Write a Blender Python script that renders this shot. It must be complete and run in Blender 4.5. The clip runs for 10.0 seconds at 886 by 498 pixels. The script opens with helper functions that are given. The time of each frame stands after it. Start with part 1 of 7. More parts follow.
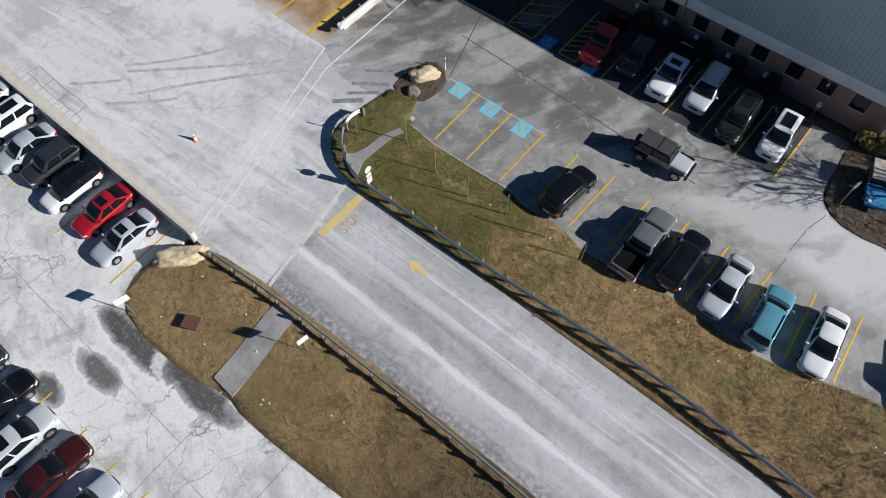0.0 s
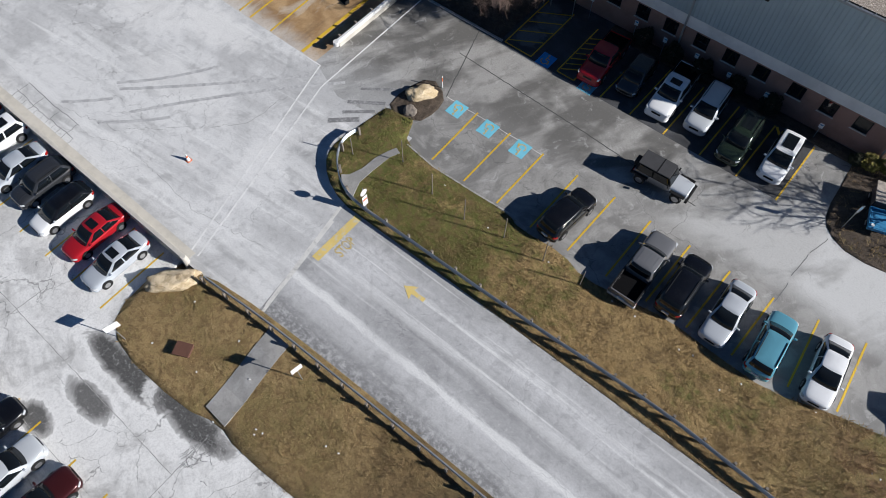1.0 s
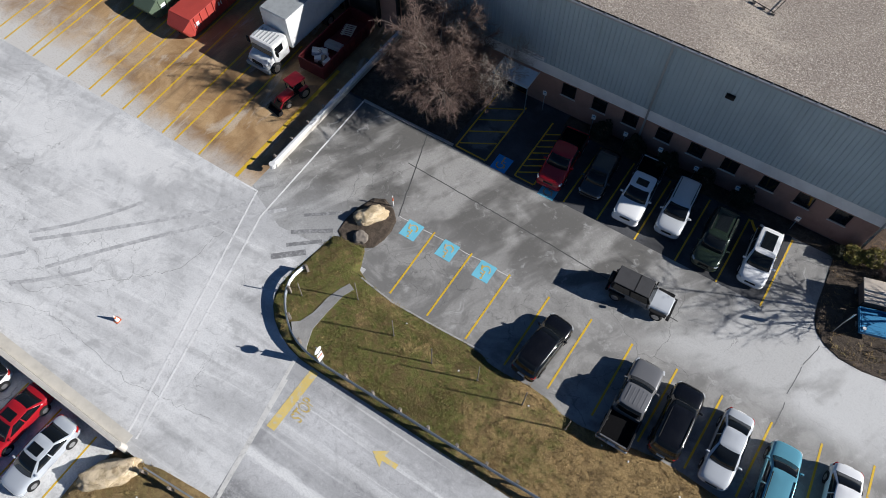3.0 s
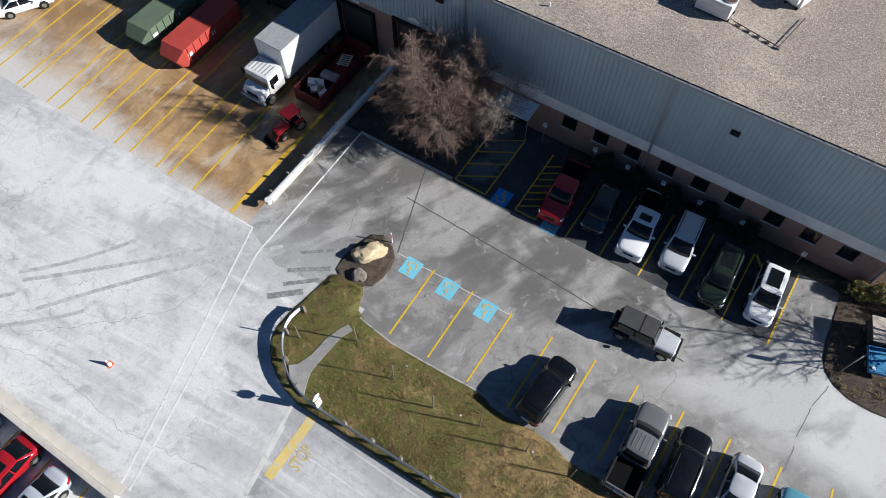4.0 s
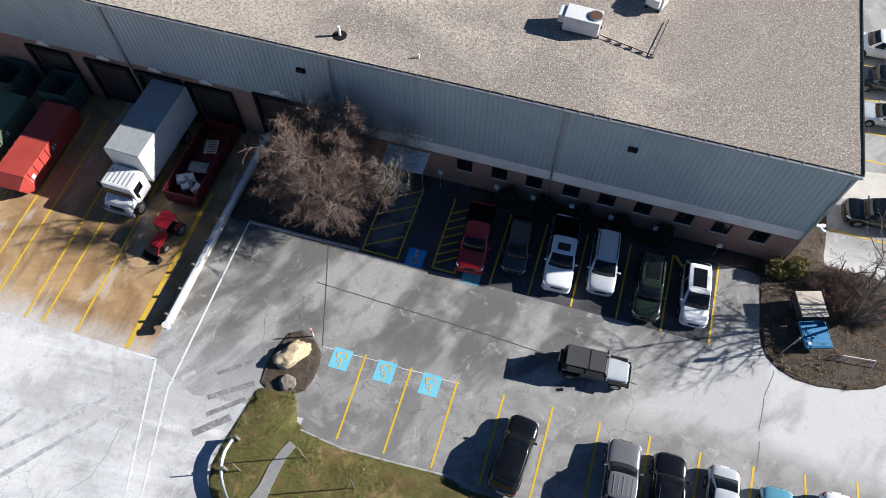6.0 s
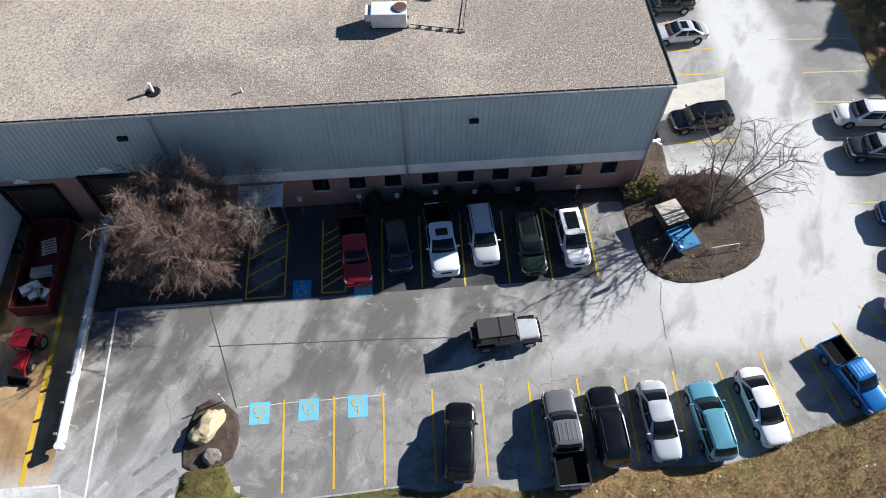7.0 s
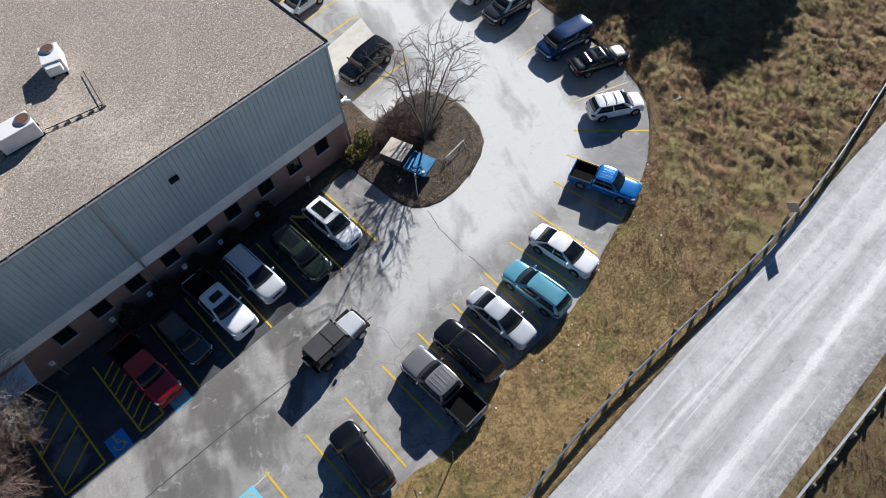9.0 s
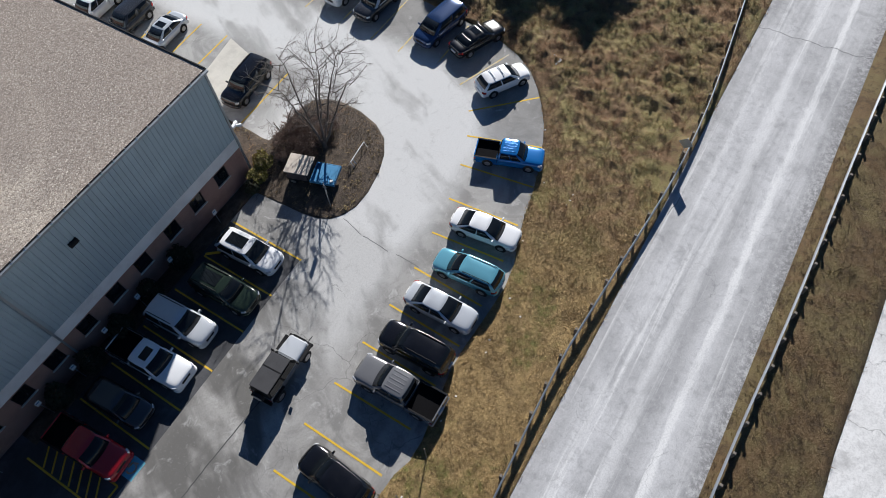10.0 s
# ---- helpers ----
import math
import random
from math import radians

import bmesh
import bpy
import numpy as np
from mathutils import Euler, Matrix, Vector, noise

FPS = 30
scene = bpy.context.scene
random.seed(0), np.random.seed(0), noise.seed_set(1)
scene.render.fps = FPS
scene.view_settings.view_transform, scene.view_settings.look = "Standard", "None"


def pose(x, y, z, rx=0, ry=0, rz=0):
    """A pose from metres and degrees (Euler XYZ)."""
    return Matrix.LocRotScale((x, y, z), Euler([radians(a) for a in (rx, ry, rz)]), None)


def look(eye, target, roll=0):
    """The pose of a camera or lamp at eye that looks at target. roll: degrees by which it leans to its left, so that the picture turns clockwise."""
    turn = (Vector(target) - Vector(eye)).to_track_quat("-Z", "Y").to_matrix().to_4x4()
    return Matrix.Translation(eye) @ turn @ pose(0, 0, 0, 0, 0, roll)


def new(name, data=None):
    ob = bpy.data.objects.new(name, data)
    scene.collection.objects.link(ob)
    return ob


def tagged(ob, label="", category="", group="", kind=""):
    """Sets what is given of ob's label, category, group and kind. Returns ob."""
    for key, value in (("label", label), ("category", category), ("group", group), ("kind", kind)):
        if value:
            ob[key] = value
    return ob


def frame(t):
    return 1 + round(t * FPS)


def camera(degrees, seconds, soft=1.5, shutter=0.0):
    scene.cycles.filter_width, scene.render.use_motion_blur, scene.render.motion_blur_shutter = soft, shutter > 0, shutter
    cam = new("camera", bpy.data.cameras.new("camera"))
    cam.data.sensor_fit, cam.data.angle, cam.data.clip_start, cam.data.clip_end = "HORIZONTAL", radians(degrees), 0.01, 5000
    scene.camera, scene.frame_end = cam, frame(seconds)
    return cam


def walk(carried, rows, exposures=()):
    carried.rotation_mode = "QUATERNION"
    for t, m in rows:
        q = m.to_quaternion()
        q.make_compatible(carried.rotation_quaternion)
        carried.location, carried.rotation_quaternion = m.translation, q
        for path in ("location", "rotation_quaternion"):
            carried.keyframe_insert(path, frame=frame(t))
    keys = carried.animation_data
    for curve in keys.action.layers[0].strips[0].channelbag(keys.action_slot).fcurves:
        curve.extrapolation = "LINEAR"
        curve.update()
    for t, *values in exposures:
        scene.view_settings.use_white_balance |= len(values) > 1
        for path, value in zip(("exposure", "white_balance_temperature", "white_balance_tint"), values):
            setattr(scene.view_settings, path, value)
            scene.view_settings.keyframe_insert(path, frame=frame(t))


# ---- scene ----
LENS = 66.20
cam = camera(LENS, 10.0, 0.9)
PATH = [
    (0, pose(21.067, -29.159, 40.325, 0, 0, 40.969) @ pose(0, 0, 0, 28.820) @ pose(0, 0, 0, 0, 0, -1.483)),
    (0.5, pose(20.753, -28.773, 40.344, 0, 0, 40.820) @ pose(0, 0, 0, 28.836) @ pose(0, 0, 0, 0, 0, -1.243)),
    (1, pose(20.000, -27.817, 40.399, 0, 0, 40.514) @ pose(0, 0, 0, 28.923) @ pose(0, 0, 0, 0, 0, -1.032)),
    (1.5, pose(18.856, -26.306, 40.461, 0, 0, 38.849) @ pose(0, 0, 0, 28.965) @ pose(0, 0, 0, 0, 0, -0.877)),
    (2, pose(17.415, -24.464, 40.468, 0, 0, 36.799) @ pose(0, 0, 0, 29.185) @ pose(0, 0, 0, 0, 0, -0.715)),
    (2.5, pose(15.770, -22.099, 40.679, 0, 0, 35.059) @ pose(0, 0, 0, 29.214) @ pose(0, 0, 0, 0, 0, -0.904)),
    (3, pose(14.073, -20.101, 40.955, 0, 0, 33.695) @ pose(0, 0, 0, 29.517) @ pose(0, 0, 0, 0, 0, -0.495)),
    (4.5, pose(11.891, -17.224, 41.271, 0, 0, 32.857) @ pose(0, 0, 0, 30.058) @ pose(0, 0, 0, 0, 0, -0.170)),
    (5, pose(10.928, -15.685, 41.259, 0, 0, 32.828) @ pose(0, 0, 0, 30.259) @ pose(0, 0, 0, 0, 0, -0.140)),
    (5.5, pose(9.921, -14.119, 41.470, 0, 0, 26.902) @ pose(0, 0, 0, 29.906) @ pose(0, 0, 0, 0, 0, -0.236)),
    (5.7, pose(9.462, -13.460, 41.640, 0, 0, 22.863) @ pose(0, 0, 0, 29.347) @ pose(0, 0, 0, 0, 0, -0.105)),
    (6.8, pose(8.639, -14.643, 40.698, 0, 0, -1.047) @ pose(0, 0, 0, 31.425) @ pose(0, 0, 0, 0, 0, 0.771)),
    (7, pose(8.701, -14.715, 40.787, 0, 0, -4.477) @ pose(0, 0, 0, 31.453) @ pose(0, 0, 0, 0, 0, 0.068)),
    (7.5, pose(8.545, -14.891, 40.565, 0, 0, -13.752) @ pose(0, 0, 0, 31.651) @ pose(0, 0, 0, 0, 0, -1.103)),
    (8, pose(8.455, -15.108, 40.053, 0, 0, -22.716) @ pose(0, 0, 0, 31.902) @ pose(0, 0, 0, 0, 0, -2.567)),
    (8.5, pose(8.437, -15.149, 39.852, 0, 0, -31.382) @ pose(0, 0, 0, 31.645) @ pose(0, 0, 0, 0, 0, -4.116)),
    (9, pose(8.414, -15.056, 39.909, 0, 0, -39.999) @ pose(0, 0, 0, 30.991) @ pose(0, 0, 0, 0, 0, -5.310)),
    (9.5, pose(8.204, -14.769, 39.968, 0, 0, -47.994) @ pose(0, 0, 0, 30.362) @ pose(0, 0, 0, 0, 0, -5.646)),
    (10, pose(7.963, -14.273, 40.015, 0, 0, -54.454) @ pose(0, 0, 0, 29.805) @ pose(0, 0, 0, 0, 0, -5.235)),
]
EXPOSURE = [(0.0, 0.21, 5900, 10), (2.3, 0.22, 5900, 10), (4.4, 0.55, 5900, 10), (5.6, 0.66, 5900, 10), (7.1, 0.80, 5900, 10), (8.6, 0.68, 5900, 10), (9.5, 0.53, 5900, 10), (10.0, 0.41, 5900, 10)]
walk(cam, PATH, EXPOSURE)

# ---- world, sun ----
SUN_AZ, SUN_EL = radians(21.0), radians(26.6)   # azimuth from +x towards +y
to_sun = Vector((math.cos(SUN_AZ) * math.cos(SUN_EL), math.sin(SUN_AZ) * math.cos(SUN_EL), math.sin(SUN_EL)))
world = bpy.data.worlds.new("world")
scene.world = world
world.use_nodes = True
wn = world.node_tree
sky = wn.nodes.new("ShaderNodeTexSky")
sky.sky_type, sky.sun_disc = "NISHITA", False
sky.sun_elevation, sky.sun_rotation = SUN_EL, radians(90) - SUN_AZ
sky.air_density, sky.dust_density, sky.ozone_density = 1.0, 0.1, 6.5
wn.nodes["Background"].inputs[1].default_value = 0.034
wn.links.new(sky.outputs[0], wn.nodes["Background"].inputs[0])
sun_data = bpy.data.lights.new("sun", "SUN")
sun_data.energy, sun_data.angle, sun_data.color = 5.35, radians(0.53), (1.0, 0.92, 0.815)
sun_ob = new("sun", sun_data)
sun_ob.matrix_world = look(to_sun * 200, (0, 0, 0))


# ---- materials ----
class Nodes:
    """Short ways to wire a procedural material."""

    def __init__(self, name, rough=0.8, metal=0.0, coat=0.0):
        self.mat = bpy.data.materials.new(name)
        self.mat.use_nodes = True
        self.t = self.mat.node_tree
        self.b = self.t.nodes["Principled BSDF"]
        self.b.inputs["Roughness"].default_value = rough
        self.b.inputs["Metallic"].default_value = metal
        self.b.inputs["Coat Weight"].default_value = coat
        self.b.inputs["Coat Roughness"].default_value = 0.06
        geo = self.t.nodes.new("ShaderNodeNewGeometry")
        self.pos = geo.outputs["Position"]
        self.island = geo.outputs["Random Per Island"]

    def put(self, value, socket):
        if hasattr(value, "links"):
            self.t.links.new(value, socket)
        else:
            socket.default_value = value

    def place(self, scale=(1, 1, 1), turn=0.0, local=False):
        m = self.t.nodes.new("ShaderNodeMapping")
        src = self.t.nodes.new("ShaderNodeTexCoord").outputs["Object"] if local else self.pos
        if turn:
            r = self.t.nodes.new("ShaderNodeMapping")
            r.inputs["Rotation"].default_value = (0, 0, turn)
            self.t.links.new(src, r.inputs[0])
            src = r.outputs[0]
        m.inputs["Scale"].default_value = scale
        self.t.links.new(src, m.inputs[0])
        return m.outputs[0]

    def noise(self, scale, detail=4, rough=0.55, at=None, warp=0.0):
        n = self.t.nodes.new("ShaderNodeTexNoise")
        n.inputs["Scale"].default_value, n.inputs["Detail"].default_value = scale, detail
        n.inputs["Roughness"].default_value, n.inputs["Distortion"].default_value = rough, warp
        self.t.links.new(at or self.pos, n.inputs["Vector"])
        return n.outputs["Fac"]

    def voronoi(self, scale, at=None, feature="F1"):
        n = self.t.nodes.new("ShaderNodeTexVoronoi")
        n.feature = feature
        n.inputs["Scale"].default_value = scale
        self.t.links.new(at or self.pos, n.inputs["Vector"])
        return n.outputs["Distance"]

    def bent(self, scale, amount, base=None):
        """Coordinates pushed about by noise, for wandering lines."""
        n = self.t.nodes.new("ShaderNodeTexNoise")
        n.inputs["Scale"].default_value, n.inputs["Detail"].default_value = scale, 4
        self.t.links.new(base or self.pos, n.inputs["Vector"])
        out = base or self.pos
        for op, other in (("SUBTRACT", (0.5, 0.5, 0.5)), ("SCALE", amount), ("ADD", out)):
            v = self.t.nodes.new("ShaderNodeVectorMath")
            v.operation = op
            self.t.links.new(n.outputs["Color"] if op == "SUBTRACT" else last, v.inputs[0])
            self.put(other, v.inputs["Scale"] if op == "SCALE" else v.inputs[1])
            last = v.outputs[0]
        return last

    def cracks(self, scale, width, patch, cover=0.5, turn=0.0):
        """Wandering crack lines between uneven plates, only where a patchy mask lets them through."""
        at = self.bent(2.2, 0.35, self.bent(0.35, 2.6, self.place((1, 1, 0.001), turn)))
        edge = self.math("DIVIDE", self.voronoi(scale, at, "DISTANCE_TO_EDGE"), scale)
        return self.math("MULTIPLY", self.steps(edge, width * 0.35, width, 1.0, 0.0), self.steps(self.noise(patch, 4, 0.6, warp=0.4), cover, cover + 0.07))

    def steps(self, fac, lo, hi, a=0.0, b=1.0):
        if lo > hi:
            lo, hi, a, b = hi, lo, b, a
        n = self.t.nodes.new("ShaderNodeMapRange")
        n.interpolation_type = "SMOOTHSTEP"
        for k, v in zip(range(1, 5), (lo, hi, a, b)):
            n.inputs[k].default_value = v
        self.put(fac, n.inputs[0])
        return n.outputs[0]

    def math(self, op, a, b):
        n = self.t.nodes.new("ShaderNodeMath")
        n.operation = op
        self.put(a, n.inputs[0])
        self.put(b, n.inputs[1])
        return n.outputs[0]

    def mix(self, fac, a, b):
        n = self.t.nodes.new("ShaderNodeMix")
        n.data_type = "RGBA"
        self.put(fac, n.inputs[0])
        self.put(a if hasattr(a, "links") else (*a, 1), n.inputs[6])
        self.put(b if hasattr(b, "links") else (*b, 1), n.inputs[7])
        return n.outputs[2]

    def axis(self, k):
        n = self.t.nodes.new("ShaderNodeSeparateXYZ")
        self.t.links.new(self.pos, n.inputs[0])
        return n.outputs[k]

    def random(self):
        return self.t.nodes.new("ShaderNodeObjectInfo").outputs["Random"]

    def colour(self, c):
        self.put(c if hasattr(c, "links") else (*c, 1), self.b.inputs["Base Color"])
        return self

    def bump(self, fac, strength=0.3, distance=0.02):
        n = self.t.nodes.new("ShaderNodeBump")
        n.inputs["Strength"].default_value, n.inputs["Distance"].default_value = strength, distance
        self.t.links.new(fac, n.inputs["Height"])
        self.t.links.new(n.outputs[0], self.b.inputs["Normal"])
        return self

    def rough(self, v):
        self.put(v, self.b.inputs["Roughness"])
        return self


def asphalt(name, pale, mid, dark, streak=(0.06, 0.6), turn=0.0, damp=0.5, patch=0.16, tone=0.5, salted=0.6, bands=(), damp_spots=(), shoulder=None, crazed=None):
    """Worn, salted asphalt: large patches, streaks along the traffic, fine aggregate, cracks."""
    n = Nodes(name, 0.88)
    big = n.noise(patch, 5, 0.6, warp=0.6)
    lines = n.noise(1.0, 4, 0.6, at=n.place((*streak, 1), turn))
    both = n.math("ADD", n.math("MULTIPLY", big, 0.55), n.math("MULTIPLY", lines, 0.45))
    c = n.mix(n.steps(both, tone - 0.08, tone + 0.09), mid, pale)
    salt = n.noise(1.0, 6, 0.65, at=n.place((streak[0] * 1.3, streak[1] * 1.9, 1), turn), warp=0.4)
    c = n.mix(n.math("MULTIPLY", n.steps(salt, 0.56, 0.66), salted), c, (0.86, 0.86, 0.85))
    grime = n.noise(1.0, 5, 0.6, at=n.place((streak[0] * 1.7, streak[1] * 1.2, 1), turn + 0.05), warp=0.3)
    c = n.mix(n.math("MULTIPLY", n.steps(grime, 0.54, 0.70), 0.42), c, dark)
    c = n.mix(n.math("MULTIPLY", n.steps(n.noise(0.33, 5, 0.62, at=n.place((1, 1, 1), turn), warp=1.0), 0.55, 0.68), damp), c, dark)
    mottle = n.noise(1.6, 6, 0.7, warp=0.5)
    c = n.mix(n.math("MULTIPLY", n.steps(mottle, 0.48, 0.7), 0.35), c, dark)
    c = n.mix(n.math("MULTIPLY", n.steps(mottle, 0.46, 0.3), 0.3 * salted), c, (0.78, 0.78, 0.77))
    if bands or shoulder:
        wave = n.noise(1.0, 4, 0.6, at=n.place((0.07, 0.3, 1)))
        rag = n.noise(1.0, 6, 0.75, at=n.place((0.5, 1.8, 1)), warp=0.5)
        gaps = n.noise(1.0, 3, 0.5, at=n.place((0.09, 0.5, 1)))
    for y0, half, amount in bands:   # long salt ridges left between the darker wheel tracks
        off = n.math("ABSOLUTE", n.math("ADD", n.math("SUBTRACT", n.axis(1), y0), n.math("MULTIPLY", n.math("SUBTRACT", wave, 0.5), 0.8)), 0.0)
        off = n.math("ADD", off, n.math("MULTIPLY", n.math("SUBTRACT", rag, 0.5), 1.0 if amount > 0 else 0.5))
        near = n.steps(off, half * 0.4, half * 1.5, abs(amount), 0.0)
        c = n.mix(n.math("MULTIPLY", near, n.steps(gaps, 0.30, 0.52, 0.35, 1.0)) if amount > 0 else near, c, (0.84, 0.84, 0.83) if amount > 0 else dark)
    if shoulder:   # loose dark grit along the rail
        c = n.mix(n.math("MULTIPLY", n.steps(n.math("ADD", n.axis(1), n.math("MULTIPLY", rag, 1.6)), shoulder + 1.5, shoulder - 0.2), n.steps(n.noise(2.6, 5, 0.8), 0.36, 0.58, 0.25, 0.85)), c, tuple(v * 0.7 for v in dark))
    for x0, y0, rx, ry, amount in damp_spots:
        u = n.math("DIVIDE", n.math("SUBTRACT", n.axis(0), x0), rx)
        v = n.math("DIVIDE", n.math("SUBTRACT", n.axis(1), y0), ry)
        d = n.math("SQRT", n.math("ADD", n.math("MULTIPLY", u, u), n.math("MULTIPLY", v, v)), 0.0)
        d = n.math("ADD", d, n.math("MULTIPLY", n.math("SUBTRACT", n.noise(0.8, 6, 0.65, warp=0.8), 0.5), 1.9 if amount < 0 else 1.3))
        if amount > 0:   # a pale tide mark round each puddle
            c = n.mix(n.math("MULTIPLY", n.steps(n.math("ABSOLUTE", n.math("SUBTRACT", d, 1.28), 0.0), 0.05, 0.22, 1.0, 0.0), 0.75), c, (0.88, 0.875, 0.86))
            c = n.mix(n.steps(d, 1.02, 1.16, amount * 0.72, 0.0), c, tuple(v * 1.1 for v in dark))
            c = n.mix(n.steps(d, 0.60, 1.05, amount, 0.0), c, tuple(v * 0.26 for v in dark))
        else:
            c = n.mix(n.steps(d, 0.55, 1.15, -amount, 0.0), c, (0.84, 0.835, 0.82))
    fine = n.noise(9, 5, 0.7)
    c = n.mix(n.math("MULTIPLY", n.steps(fine, 0.42, 0.66), 0.26), c, dark)
    c = n.mix(n.math("MULTIPLY", n.steps(n.noise(4.5, 5, 0.75, warp=0.4), 0.55, 0.68), 0.4 * salted), c, (0.86, 0.86, 0.85))
    grit = n.noise(24, 3, 0.85)
    c = n.mix(n.math("MULTIPLY", n.steps(grit, 0.46, 0.66), 0.22), c, tuple(v * 0.45 for v in mid))
    if crazed:   # (plates per metre, line width, how rare, darkness)
        c = n.mix(n.math("MULTIPLY", n.cracks(crazed[0], crazed[1], 0.16, crazed[2], turn), crazed[3]), c, tuple(v * 0.45 for v in dark))
        c = n.mix(n.math("MULTIPLY", n.cracks(crazed[0] * 0.28, crazed[1] * 1.3, 0.07, crazed[2] - 0.08, turn + 0.3), crazed[3]), c, tuple(v * 0.45 for v in dark))
    n.colour(c).bump(grit, 0.5, 0.01)
    return n.mat


M_ROAD = asphalt("road_asphalt", (0.65, 0.65, 0.655), (0.46, 0.46, 0.465), (0.20, 0.20, 0.205), (0.022, 0.7), 0.0, 0.35, 0.12, 0.5, 0.7, bands=((-19.9, 0.8, -0.22), (-17.3, 0.7, -0.2), (-13.0, 0.6, -0.2), (-18.6, 0.26, 0.85), (-16.4, 0.34, 0.35), (-14.4, 0.12, 0.3)), shoulder=-20.4, crazed=(0.7, 0.014, 0.58, 0.3))
M_YARD = asphalt("yard_asphalt", (0.76, 0.76, 0.755), (0.54, 0.54, 0.54), (0.27, 0.27, 0.27), (0.04, 0.45), radians(-6), 0.38, 0.14, 0.48, 0.7, bands=((-19.7, 0.35, 0.5),), crazed=(0.55, 0.017, 0.55, 0.42), damp_spots=((-22.5, -6.4, 5.0, 1.8, -0.75), (-30, -8.5, 6.0, 2.5, -0.6), (-20, -12.5, 6.0, 2.0, -0.45), (-9.6, -13.0, 1.6, 5.5, -0.4)))
# much darker asphalt for the bays beside the building, with a few pale spots
M_UPPER_BAYS = asphalt("dark_bay_asphalt", (0.088, 0.09, 0.098), (0.055, 0.056, 0.061), (0.032, 0.033, 0.036), (0.3, 0.3), 0.0, 0.4, 0.3, 0.5, 0.04, damp_spots=((-1.7, 9.0, 1.3, 1.4, -0.16), (-1.4, 11.4, 1.4, 1.5, -0.14), (-2.2, 12.6, 1.0, 1.0, -0.12)))
M_SOUTH = asphalt("old_concrete", (0.82, 0.815, 0.80), (0.61, 0.605, 0.59), (0.26, 0.255, 0.25), (0.1, 0.3), 0.4, 0.5, 0.2, 0.45, crazed=(0.6, 0.022, 0.53, 0.6), damp_spots=((-4.6, -34.4, 5.0, 2.4, -0.85), (0.3, -31.0, 2.6, 1.0, -0.8), (-6.4, -31.2, 2.0, 0.7, -0.7), (-4.8, -32.6, 1.9, 0.8, 0.85), (-6.5, -35.4, 1.4, 0.8, 0.9), (-4.6, -29.9, 3.9, 0.9, 1.0), (1.2, -29.5, 3.2, 0.9, 1.0)))
M_STALL = asphalt("stall_asphalt", (0.40, 0.39, 0.375), (0.29, 0.285, 0.275), (0.17, 0.165, 0.16), (0.3, 0.3), 0.0, 0.5, 0.3, 0.5, 0.15)


